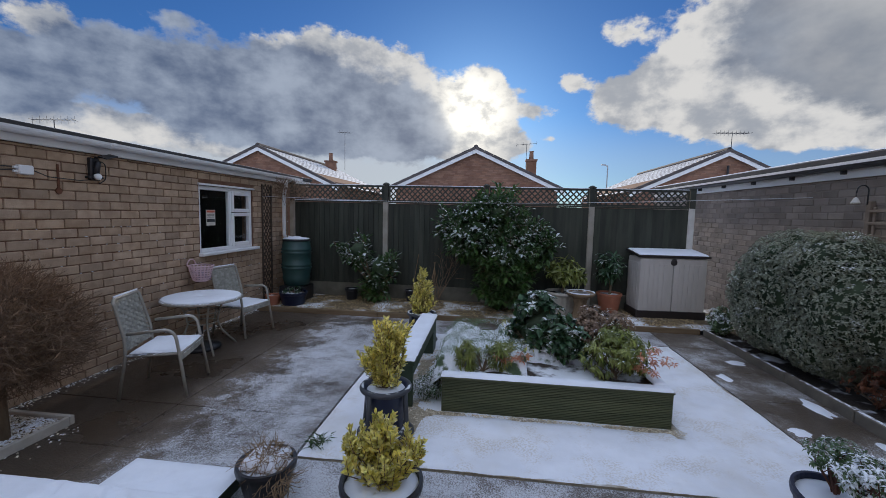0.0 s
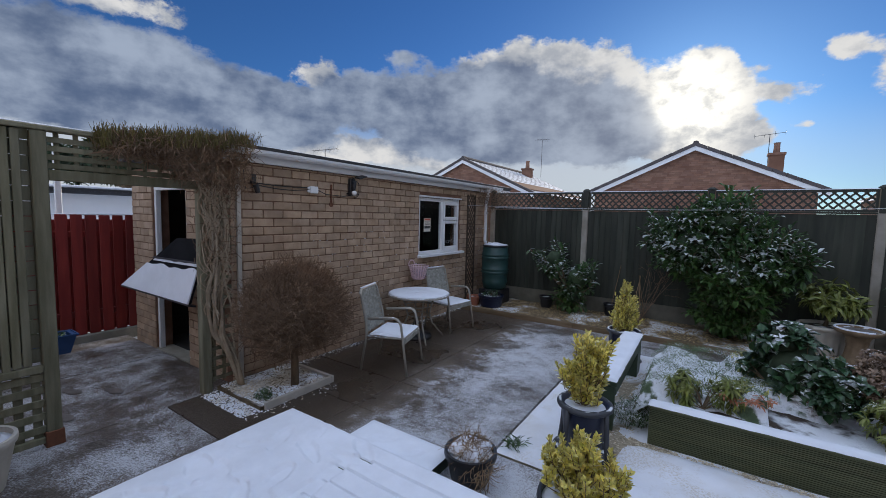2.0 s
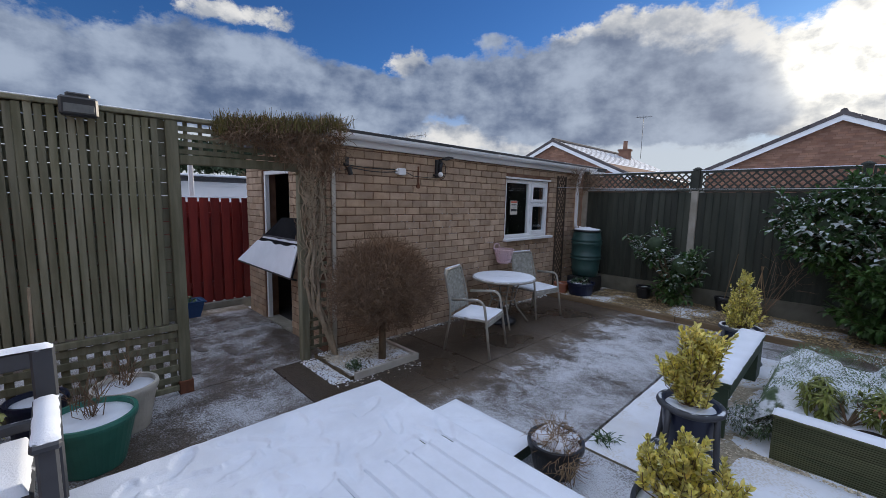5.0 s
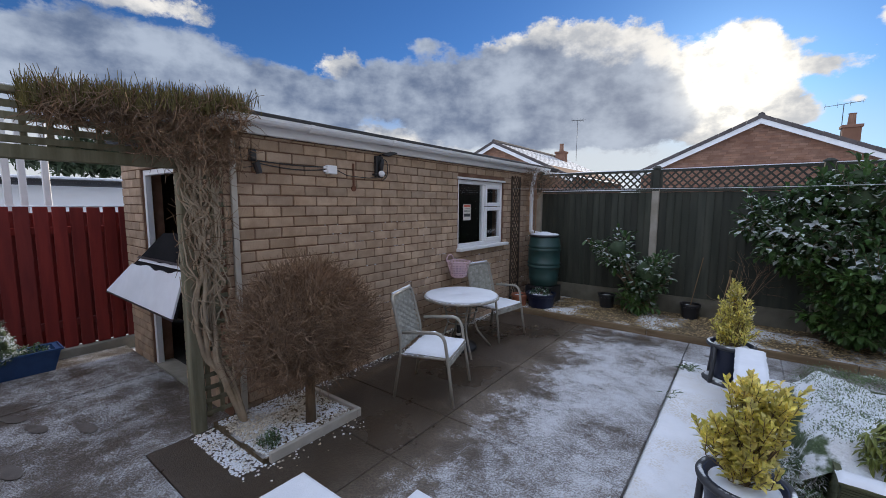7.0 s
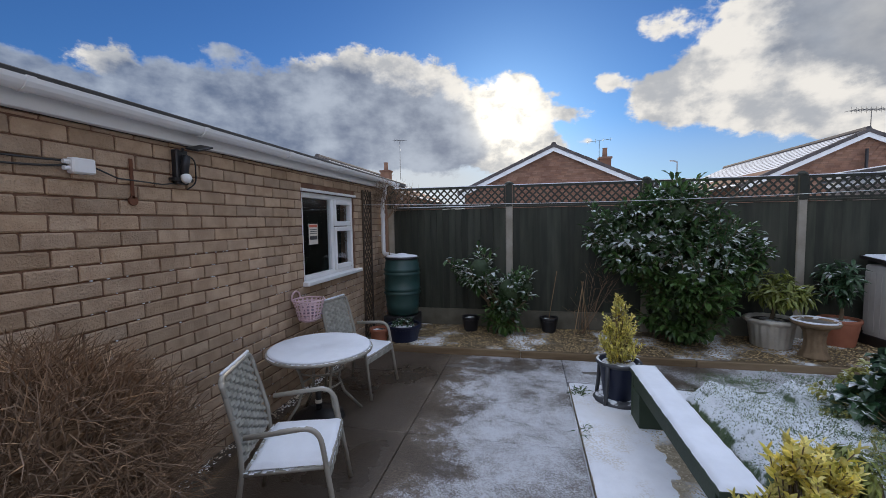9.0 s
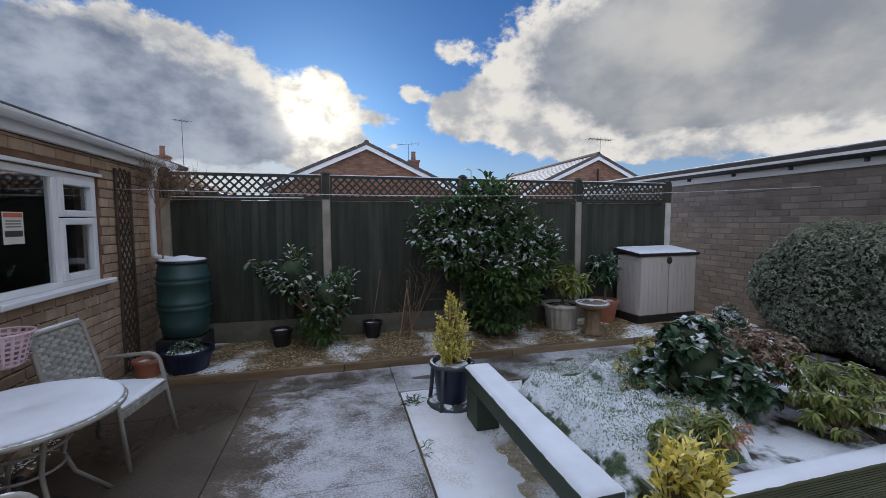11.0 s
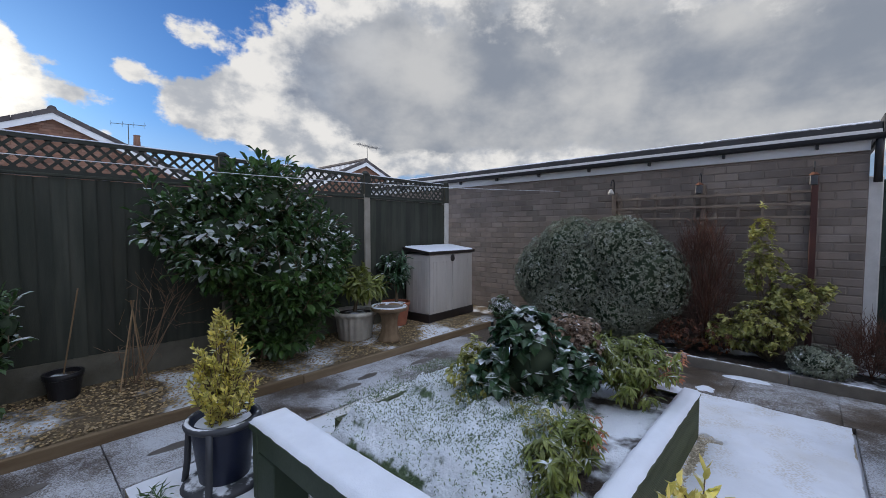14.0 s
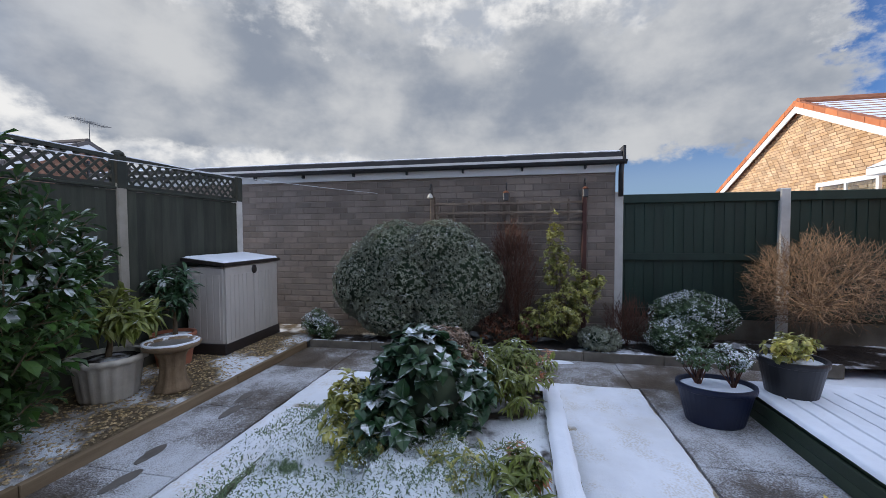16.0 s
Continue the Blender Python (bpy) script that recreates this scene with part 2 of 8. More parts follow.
def snow_material(name, tone=(0.86, 0.88, 0.92), grit=0.0):
    """Fresh snow with fine crystals; grit lets pebbles and soil show through in thin places."""
    m = bpy.data.materials.new(name)
    m.use_nodes = True
    n = Nodes(m.node_tree)
    geo = n.add("ShaderNodeNewGeometry")
    pos = geo.outputs["Position"]
    soft = n.noise(pos, 5, 4)
    grain = n.noise(pos, 130, 3)
    col = n.mix(n.smooth(n.noise(pos, 2.2, 5, 0.65), 0.3, 0.7), tuple(0.88 * c for c in tone), tone)
    if grit:
        thin = n.noise(pos, 2.3, 5, 0.62)
        speck = n.add("ShaderNodeTexVoronoi")
        n.link(pos, speck.inputs["Vector"])
        speck.inputs["Scale"].default_value = 60
        f = n.math("MULTIPLY", n.smooth(thin, 0.62 - grit * 0.1, 0.78 - grit * 0.1), n.smooth(speck.outputs["Distance"], 0.7, 0.2))
        col = n.mix(n.math("MULTIPLY", f, 0.55), col, (0.50, 0.42, 0.29))
        tan = n.smooth(n.noise(pos, 0.9, 4, 0.6), 0.48, 0.72)
        col = n.mix(n.math("MULTIPLY", tan, 0.36), col, (0.54, 0.47, 0.36))
    bs = n.add("ShaderNodeBsdfPrincipled")
    n.link(col, bs.inputs["Base Color"])
    bs.inputs["Roughness"].default_value = 0.75
    bs.inputs["Subsurface Weight"].default_value = 0.0
    bp = n.add("ShaderNodeBump")
    bp.inputs["Strength"].default_value = 0.35
    bp.inputs["Distance"].default_value = 0.008
    n.link(n.math("ADD", grain, n.math("MULTIPLY", soft, 2.0)), bp.inputs["Height"])
    n.link(bp.outputs[0], bs.inputs["Normal"])
    o = n.add("ShaderNodeOutputMaterial")
    n.link(bs.outputs[0], o.inputs[0])
    return m


def glass_material(name):
    m = bpy.data.materials.new(name)
    m.use_nodes = True
    n = Nodes(m.node_tree)
    bs = n.add("ShaderNodeBsdfPrincipled")
    bs.inputs["Base Color"].default_value = (0.9, 0.95, 0.95, 1)
    bs.inputs["Roughness"].default_value = 0.03
    bs.inputs["Transmission Weight"].default_value = 1.0
    bs.inputs["IOR"].default_value = 1.45
    o = n.add("ShaderNodeOutputMaterial")
    n.link(bs.outputs[0], o.inputs[0])
    return m


M_SNOW = snow_material("snow", (0.80, 0.83, 0.885))
M_SNOWGRIT = snow_material("snow_on_gravel", (0.78, 0.80, 0.84), 1.6)
M_SLAB = slab_material("patio_concrete", 0.66, -2.85)
M_PATH = slab_material("path_concrete", 0.62)
M_PASSAGE = slab_material("passage_concrete", 0.48)
M_PATHWET = slab_material("wet_path_concrete", 0.28)
M_BRICK = surf("brown_brick", (0.34, 0.235, 0.16), (0.50, 0.365, 0.255), 7.0, 80, 0.88, 0.75, 0.012, rand=0.17, spec=0.2)
M_BRICKR = surf("grey_brown_brick", (0.185, 0.150, 0.125), (0.275, 0.228, 0.19), 2.5, 90, 0.85, 0.5, 0.008, rand=0.20, spec=0.2)
M_MORTAR = surf("mortar", (0.15, 0.080, 0.052), (0.25, 0.15, 0.105), 6, 90, 0.95, 0.3, 0.005, spec=0.1)
M_MORTARR = surf("grey_mortar", (0.20, 0.165, 0.14), (0.265, 0.22, 0.185), 6, 90, 0.95, 0.3, 0.005, spec=0.1)
M_REDBRICK = surf("red_house_brick", (0.19, 0.10, 0.07), (0.28, 0.16, 0.11), 2.0, 30, 0.9, 0.3, 0.01, rand=0.2, spec=0.2)
M_BUFFBRICK = surf("buff_house_brick", (0.42, 0.27, 0.155), (0.58, 0.41, 0.26), 2.0, 30, 0.9, 0.3, 0.01, rand=0.2, spec=0.2)
M_UPVC = surf("white_plastic", (0.78, 0.79, 0.80), (0.84, 0.84, 0.84), 6, 60, 0.35, 0.03, 0.003)
M_WHITEWOOD = surf("white_painted_board", (0.70, 0.70, 0.69), (0.80, 0.80, 0.79), 5, 60, 0.5, 0.15, 0.003, streak=(1, 0.2, 1))
M_SHINYFELT = surf("wet_roofing_felt", (0.009, 0.009, 0.010), (0.018, 0.018, 0.02), 3, 90, 0.8, 0.3, 0.004, spec=0.06)
M_FELT = surf("roofing_felt", (0.030, 0.032, 0.036), (0.06, 0.06, 0.065), 3, 90, 0.85, 0.4, 0.006, snow=0.5, nz=0.9)
M_BLACK = surf("black_plastic", (0.012, 0.012, 0.014), (0.022, 0.022, 0.025), 6, 80, 0.4, 0.08, 0.003)
M_NAVY = surf("blue_black_plastic", (0.005, 0.009, 0.030), (0.009, 0.015, 0.044), 6, 80, 0.45, 0.08, 0.003)
M_BLUEPLASTIC = surf("blue_plastic", (0.02, 0.06, 0.17), (0.03, 0.09, 0.23), 6, 80, 0.4, 0.08, 0.003)
M_GREENPLASTIC = surf("green_plastic", (0.03, 0.15, 0.11), (0.045, 0.20, 0.15), 6, 80, 0.4, 0.08, 0.003)
M_BUTT = surf("water_butt_green", (0.016, 0.050, 0.046), (0.028, 0.074, 0.068), 3, 60, 0.42, 0.06, 0.003)
M_FENCE = surf("dark_green_fence", (0.024, 0.030, 0.022), (0.056, 0.058, 0.045), 2.2, 60, 0.75, 0.35, 0.004, rand=0.22, streak=(4, 4, 0.5), spec=0.3)
M_FENCEE = surf("deep_green_fence", (0.008, 0.024, 0.015), (0.014, 0.036, 0.024), 2.2, 60, 0.6, 0.25, 0.004, rand=0.15, streak=(4, 4, 0.5))
M_TRELLIS = surf("brown_trellis", (0.060, 0.040, 0.026), (0.11, 0.075, 0.05), 4, 60, 0.8, 0.3, 0.004, rand=0.15)
M_TRELLISDK = surf("dark_trellis", (0.020, 0.026, 0.020), (0.045, 0.045, 0.034), 4, 60, 0.8, 0.3, 0.004, rand=0.15)
M_SCREEN = surf("weathered_green_timber", (0.118, 0.115, 0.070), (0.24, 0.226, 0.158), 3.0, 70, 0.85, 0.4, 0.004, rand=0.2, streak=(5, 5, 0.6), spec=0.2)
M_CONCRETE = surf("weathered_concrete", (0.22, 0.20, 0.16), (0.36, 0.33, 0.28), 4, 80, 0.9, 0.45, 0.006, rand=0.08, spec=0.2)
M_PALEPOST = surf("pale_concrete", (0.50, 0.48, 0.44), (0.64, 0.62, 0.58), 5, 80, 0.85, 0.35, 0.005, spec=0.2)
M_GRAVELBOARD = surf("mossy_gravel_board", (0.10, 0.095, 0.07), (0.20, 0.185, 0.15), 3, 60, 0.9, 0.4, 0.006, rand=0.1, spec=0.2)
M_KERB = surf("timber_edging", (0.14, 0.095, 0.055), (0.25, 0.18, 0.11), 3, 60, 0.85, 0.4, 0.005, rand=0.12, streak=(0.5, 4, 4), spec=0.2)
M_KERBSTONE = surf("concrete_edging", (0.105, 0.09, 0.07), (0.19, 0.165, 0.13), 5, 80, 0.9, 0.4, 0.006, rand=0.1, snow=0.22, nz=0.8)
M_BEDWOOD = surf("olive_decking_board", (0.055, 0.064, 0.034), (0.105, 0.112, 0.060), 3, 60, 0.75, 0.3, 0.004, rand=0.1, streak=(0.6, 5, 5), spec=0.3)
M_BENCH = surf("dark_green_bench_paint", (0.022, 0.040, 0.022), (0.045, 0.065, 0.036), 3, 60, 0.6, 0.25, 0.004, rand=0.1)
M_REDGATE = surf("red_stained_timber", (0.16, 0.014, 0.012), (0.27, 0.03, 0.022), 3, 60, 0.65, 0.3, 0.004, rand=0.15, streak=(4, 4, 0.5))
M_PEBBLE = surf("tan_pebbles", (0.22, 0.145, 0.068), (0.48, 0.36, 0.195), 25, 120, 0.75, 0.2, 0.003, rand=0.35, snow=0.16, nz=0.85, snow_noise=1.6)
M_CREAMPEBBLE = surf("cream_pebbles", (0.42, 0.35, 0.24), (0.68, 0.60, 0.45), 25, 120, 0.75, 0.2, 0.003, rand=0.25, snow=0.22, nz=0.80, snow_noise=2.4)
M_WHITEPEBBLE = surf("white_pebbles", (0.46, 0.39, 0.29), (0.72, 0.65, 0.53), 25, 120, 0.75, 0.2, 0.003, rand=0.2, snow=0.5, nz=0.7, snow_noise=3.0)
M_GRAVELBASE = surf("gravel_bed", (0.075, 0.052, 0.028), (0.20, 0.145, 0.08), 22, 150, 0.9, 0.8, 0.02, snow=0.33, nz=0.92, snow_noise=1.6)
M_CREAMBASE = surf("cream_gravel_bed", (0.26, 0.21, 0.14), (0.46, 0.39, 0.28), 22, 150, 0.9, 0.8, 0.02, snow=0.42, nz=0.92, snow_noise=1.6)
M_SOIL = surf("dark_soil", (0.018, 0.013, 0.010), (0.045, 0.033, 0.024), 9, 80, 0.95, 0.9, 0.03, snow=0.3, nz=0.95, snow_noise=3)
M_GROUND = surf("snowy_ground", (0.06, 0.07, 0.04), (0.10, 0.10, 0.06), 0.6, 20, 0.95, 0.3, 0.02, snow=0.6, nz=0.6, snow_noise=0.5)
M_TERRA = surf("terracotta", (0.30, 0.10, 0.055), (0.40, 0.15, 0.085), 6, 70, 0.8, 0.25, 0.004)
M_STONEPOT = surf("cast_stone", (0.42, 0.38, 0.32), (0.58, 0.54, 0.47), 6, 80, 0.9, 0.4, 0.006)
M_BIRDBATH = surf("tan_stone", (0.14, 0.09, 0.05), (0.27, 0.19, 0.115), 6, 60, 0.9, 0.6, 0.01, snow=0.1, nz=0.8)
M_BOX = surf("beige_resin", (0.46, 0.42, 0.38), (0.53, 0.49, 0.45), 3, 70, 0.5, 0.1, 0.003, streak=(3, 3, 0.6))
M_BOXTRIM = surf("dark_brown_resin", (0.018, 0.013, 0.012), (0.03, 0.022, 0.02), 5, 70, 0.5, 0.1, 0.003)
M_CHAIR = surf("taupe_powder_coat", (0.30, 0.28, 0.24), (0.38, 0.36, 0.31), 5, 90, 0.5, 0.08, 0.002, metal=0.2, snow=0.35, nz=0.85, snow_noise=20)
M_WEAVE = surf("taupe_wicker", (0.26, 0.25, 0.21), (0.44, 0.43, 0.38), 18, 90, 0.6, 0.2, 0.003, rand=0.15, snow=0.3, nz=0.8, snow_noise=20)
M_PINK = surf("pale_pink_plastic", (0.62, 0.42, 0.45), (0.72, 0.52, 0.55), 6, 60, 0.5, 0.05, 0.002)
M_GREYCHAIR = surf("charcoal_resin", (0.035, 0.038, 0.045), (0.055, 0.058, 0.065), 6, 80, 0.55, 0.1, 0.003, snow=0.4, nz=0.85)
M_RUST = surf("rusted_iron", (0.10, 0.035, 0.018), (0.18, 0.07, 0.035), 12, 80, 0.85, 0.3, 0.003)
M_METAL = surf("galvanised_metal", (0.30, 0.31, 0.32), (0.42, 0.43, 0.44), 12, 80, 0.4, 0.1, 0.002, metal=0.9)
M_ROOFTILE = surf("snowy_roof_tile", (0.13, 0.115, 0.11), (0.20, 0.18, 0.17), 2, 20, 0.8, 0.3, 0.01, rand=0.10, snow=0.95, nz=0.36, snow_noise=1.5, thick=0.72)
M_REDTILE = surf("snowy_red_roof_tile", (0.34, 0.10, 0.045), (0.46, 0.15, 0.07), 2, 20, 0.8, 0.3, 0.01, rand=0.15, snow=0.9, nz=0.66, snow_noise=1.5)
M_VERGE = surf("dark_verge_tile", (0.06, 0.05, 0.05), (0.10, 0.085, 0.08), 4, 30, 0.8, 0.3, 0.01, rand=0.15)
M_REDVERGE = surf("red_verge_tile", (0.40, 0.12, 0.05), (0.52, 0.19, 0.08), 4, 30, 0.8, 0.3, 0.01, rand=0.2)
M_RENDER = surf("white_render", (0.72, 0.73, 0.74), (0.80, 0.80, 0.80), 1, 30, 0.9, 0.2, 0.005)
# near-black for the garage's inner faces: indoor shade put into the colour
M_INDOORSHADE = surf("indoor_shade", (0.02, 0.018, 0.016), (0.04, 0.036, 0.032), 3, 30, 0.9, 0.0)
M_GLASS = glass_material("window_glass")
M_PAPER = surf("paper_notice", (0.62, 0.58, 0.50), (0.72, 0.68, 0.60), 6, 90, 0.7, 0.0)
M_PAPERRED = surf("red_ink", (0.55, 0.10, 0.06), (0.62, 0.14, 0.08), 6, 90, 0.7, 0.0)
M_INK = surf("black_ink", (0.03, 0.03, 0.03), (0.06, 0.06, 0.06), 6, 90, 0.7, 0.0)
M_BARK = surf("grey_brown_bark", (0.12, 0.085, 0.055), (0.22, 0.165, 0.11), 10, 90, 0.9, 0.5, 0.006, streak=(3, 3, 0.6), spec=0.2)
M_VINE = surf("pale_vine_bark", (0.26, 0.205, 0.145), (0.44, 0.36, 0.26), 10, 90, 0.9, 0.4, 0.004, spec=0.2)
M_TWIG = surf("brown_twigs", (0.13, 0.085, 0.055), (0.26, 0.175, 0.115), 10, 60, 0.9, 0.0, rand=0.35, spec=0.2)
M_REDTWIG = surf("red_twigs", (0.075, 0.038, 0.028), (0.145, 0.072, 0.05), 10, 60, 0.9, 0.0, rand=0.35, spec=0.2)
M_TANTWIG = surf("tan_twigs", (0.20, 0.135, 0.08), (0.33, 0.23, 0.14), 10, 60, 0.9, 0.0, rand=0.3, spec=0.2)
M_HEDGE = surf("olive_shoots", (0.07, 0.066, 0.022), (0.16, 0.13, 0.05), 6, 60, 0.85, 0.0, rand=0.35, spec=0.2)
M_LAUREL = surf("laurel_leaf", (0.020, 0.060, 0.016), (0.060, 0.125, 0.032), 7, 60, 0.35, 0.0, rand=0.3, snow=0.62, nz=0.70, transl=0.15, snow_noise=3, thick=0.72)
M_LAURELBARE = surf("bare_laurel_leaf", (0.028, 0.075, 0.018), (0.095, 0.17, 0.045), 7, 60, 0.38, 0.0, rand=0.3, transl=0.22)
M_HELLE = surf("dark_evergreen_leaf", (0.018, 0.056, 0.024), (0.055, 0.115, 0.045), 7, 60, 0.4, 0.0, rand=0.3, snow=0.30, nz=0.78, transl=0.12, snow_noise=7)
M_SILVER = surf("grey_green_leaf", (0.14, 0.165, 0.105), (0.34, 0.355, 0.27), 30, 60, 0.5, 0.0, rand=0.25, snow=0.30, nz=0.86, transl=0.15, snow_noise=6)
M_YELLOW = surf("variegated_yellow_leaf", (0.40, 0.39, 0.07), (0.92, 0.78, 0.26), 26, 60, 0.4, 0.0, rand=0.35, snow=0.2, nz=0.85, transl=0.25, snow_noise=7)
M_GOLDGREEN = surf("gold_green_leaf", (0.17, 0.20, 0.045), (0.52, 0.47, 0.15), 14, 60, 0.45, 0.0, rand=0.35, snow=0.2, nz=0.85, transl=0.25, snow_noise=7)
M_LIME = surf("lime_leaf", (0.11, 0.15, 0.03), (0.29, 0.31, 0.085), 9, 60, 0.4, 0.0, rand=0.3, snow=0.22, nz=0.85, transl=0.25, snow_noise=7)
M_DRYLEAF = surf("withered_flower_head", (0.15, 0.09, 0.06), (0.34, 0.25, 0.18), 12, 60, 0.9, 0.0, rand=0.3, snow=0.25, nz=0.85, transl=0.2)
M_CORAL = surf("coral_leaf", (0.42, 0.14, 0.07), (0.62, 0.30, 0.17), 12, 60, 0.6, 0.0, rand=0.25, transl=0.3)
M_THYME = surf("frosted_ground_cover", (0.065, 0.105, 0.05), (0.17, 0.23, 0.11), 8, 60, 0.7, 0.0, rand=0.3, snow=0.34, nz=0.78, transl=0.15, snow_noise=4, thick=0.85)
M_BEDMAT = surf("snow_on_ground_cover", (0.05, 0.085, 0.04), (0.13, 0.18, 0.085), 14, 60, 0.7, 0.8, 0.02, snow=0.76, nz=0.50, snow_noise=7)
M_HEATH = surf("heather_leaf", (0.05, 0.10, 0.04), (0.13, 0.195, 0.08), 8, 60, 0.7, 0.0, rand=0.3, snow=0.45, nz=0.68, transl=0.15, snow_noise=4)
# green of the far conifer, also the shade colour of the shrub cores
M_CONIFERCORE = surf("dark_conifer_and_core_shade", (0.02, 0.04, 0.018), (0.05, 0.075, 0.035), 6, 60, 0.8, 0.0, rand=0.3)
M_AERIAL = surf("dull_aluminium", (0.06, 0.062, 0.066), (0.10, 0.10, 0.105), 12, 80, 0.6, 0.0, metal=0.3)
M_LAMPGLASS = surf("frosted_lamp_glass", (0.09, 0.095, 0.095), (0.14, 0.145, 0.145), 12, 80, 0.2, 0.0)
M_ROPE = surf("frosted_cord", (0.45, 0.46, 0.47), (0.75, 0.77, 0.8), 30, 90, 0.7, 0.0)

# ---- shapes ----


class Shape:
    """Gathers vertices and faces of one mesh."""

    def __init__(self):
        self.v, self.f = [], []

    def add(self, verts, faces):
        o = len(self.v)
        self.v.extend(tuple(p) for p in verts)
        self.f.extend(tuple(i + o for i in f) for f in faces)
        return self

    def box(self, x0, y0, z0, x1, y1, z1, c=0.0):
        """A block, its edges chamfered by c."""
        if c <= 0:
            v = [(x, y, z) for z in (z0, z1) for y in (y0, y1) for x in (x0, x1)]
            return self.add(v, [(0, 2, 3, 1), (4, 5, 7, 6), (0, 1, 5, 4), (2, 6, 7, 3), (0, 4, 6, 2), (1, 3, 7, 5)])
        lo, hi, v, idx = (x0, y0, z0), (x1, y1, z1), [], {}
        for sx in (0, 1):
            for sy in (0, 1):
                for sz in (0, 1):
                    s = (sx, sy, sz)
                    for a in range(3):
                        p = [hi[k] - c if s[k] else lo[k] + c for k in range(3)]
                        p[a] = hi[a] if s[a] else lo[a]
                        idx[s, a] = len(v)
                        v.append(tuple(p))
        f = []
        for a in range(3):
            b, d = (a + 1) % 3, (a + 2) % 3
            for sa in (0, 1):
                ring = []
                for sb, sd in ((0, 0), (1, 0), (1, 1), (0, 1)):
                    s = [0, 0, 0]
                    s[a], s[b], s[d] = sa, sb, sd
                    ring.append(idx[tuple(s), a])
                f.append(tuple(ring if sa else ring[::-1]))
            for sb in (0, 1):
                for sd in (0, 1):
                    s, t = [0, 0, 0], [0, 0, 0]
                    s[b] = t[b] = sb
                    s[d] = t[d] = sd
                    t[a] = 1
                    s, t = tuple(s), tuple(t)
                    q = (idx[s, b], idx[t, b], idx[t, d], idx[s, d])
                    f.append(q if sb == sd else q[::-1])
        for s in ((i, j, k) for i in (0, 1) for j in (0, 1) for k in (0, 1)):
            tri = (idx[s, 0], idx[s, 1], idx[s, 2])
            f.append(tri if sum(s) % 2 else tri[::-1])
        return self.add(v, f)

    def tube(self, pts, r0, r1=None, sides=6, cap=True):
        """A round bar along points, its radius going from r0 to r1."""
        r1 = r0 if r1 is None else r1
        pts = [Vector(p) for p in pts]
        n, v, f = len(pts), [], []
        side = None
        for i, p in enumerate(pts):
            d = (pts[min(i + 1, n - 1)] - pts[max(i - 1, 0)])
            d = d.normalized() if d.length > 1e-9 else Vector((0, 0, 1))
            if side is None:
                side = d.orthogonal().normalized()
            side = side - d * side.dot(d)
            side = side.normalized() if side.length > 1e-6 else d.orthogonal().normalized()
            up = d.cross(side)
            r = r0 + (r1 - r0) * i / max(n - 1, 1)
            for k in range(sides):
                a = 2 * math.pi * k / sides
                v.append(p + side * (r * math.cos(a)) + up * (r * math.sin(a)))
        for i in range(n - 1):
            for k in range(sides):
                a, b = i * sides + k, i * sides + (k + 1) % sides
                f.append((a, b, b + sides, a + sides))
        if cap:
            f.append(tuple(range(sides))[::-1])
            f.append(tuple((n - 1) * sides + k for k in range(sides)))
        return self.add(v, f)

    def lathe(self, prof, x=0, y=0, z=0, sides=28, sx=1.0, sy=1.0, wave=0.0, waves=0):
        """Turns a profile of (radius, height) round the upright axis."""
        v, f = [], []
        for r, h in prof:
            for k in range(sides):
                a = 2 * math.pi * k / sides
                q = r * (1 + wave * math.cos(waves * a))
                v.append((x + q * sx * math.cos(a), y + q * sy * math.sin(a), z + h))
        m = len(prof)
        for i in range(m - 1):
            for k in range(sides):
                a, b = i * sides + k, i * sides + (k + 1) % sides
                f.append((a, b, b + sides, a + sides))
        f.append(tuple(range(sides))[::-1])
        f.append(tuple((m - 1) * sides + k for k in range(sides)))
        return self.add(v, f)

    def prism(self, poly, axis, lo, hi):
        """Extrudes a polygon of 2D points along an axis."""
        def at(p, h):
            q = [p[0], p[1]]
            q.insert(axis, h)
            return tuple(q)
        n = len(poly)
        v = [at(p, lo) for p in poly] + [at(p, hi) for p in poly]
        f = [tuple(range(n))[::-1], tuple(range(n, 2 * n))]
        f += [(i, (i + 1) % n, (i + 1) % n + n, i + n) for i in range(n)]
        return self.add(v, f)

    def leaf(self, p, way, up, length, width, curl=0.15, far=0.62):
        """A pointed leaf with a fold along its rib."""
        way = way.normalized()
        s = way.cross(up)
        s = s.normalized() if s.length > 1e-6 else way.orthogonal().normalized()
        n = s.cross(way)
        lift = n * (width * 0.18)
        mid = p + way * (length * 0.5)
        tip = p + way * length - n * (curl * length)
        rim = [p + way * (length * u) + s * (width * v * sg) + lift for sg in (1, -1) for u, v in ((far * 0.42, 0.42), (far, 0.46))]
        return self.add((p, rim[0], rim[1], tip, rim[3], rim[2], mid), [(0, 6, 1), (1, 6, 2), (2, 6, 3), (3, 6, 4), (4, 6, 5), (5, 6, 0)])

    def moved(self, m):
        self.v = [tuple(m @ Vector(p)) for p in self.v]
        return self

    def mesh(self, name, smooth=False):
        me = bpy.data.meshes.new(name)
        me.from_pydata(self.v, [], self.f)
        me.update()
        if smooth:
            me.polygons.foreach_set("use_smooth", [True] * len(me.polygons))
        return me


def part(name, shape, material, parent=None, label="", smooth=False):
    """One mesh object from a shape, under a thing or a part of one."""
    me = shape.mesh(name, smooth)
    me.materials.append(material)
    ob = new(name, me)
    ob.parent = parent
    if label:
        tagged(ob, label)
    return ob


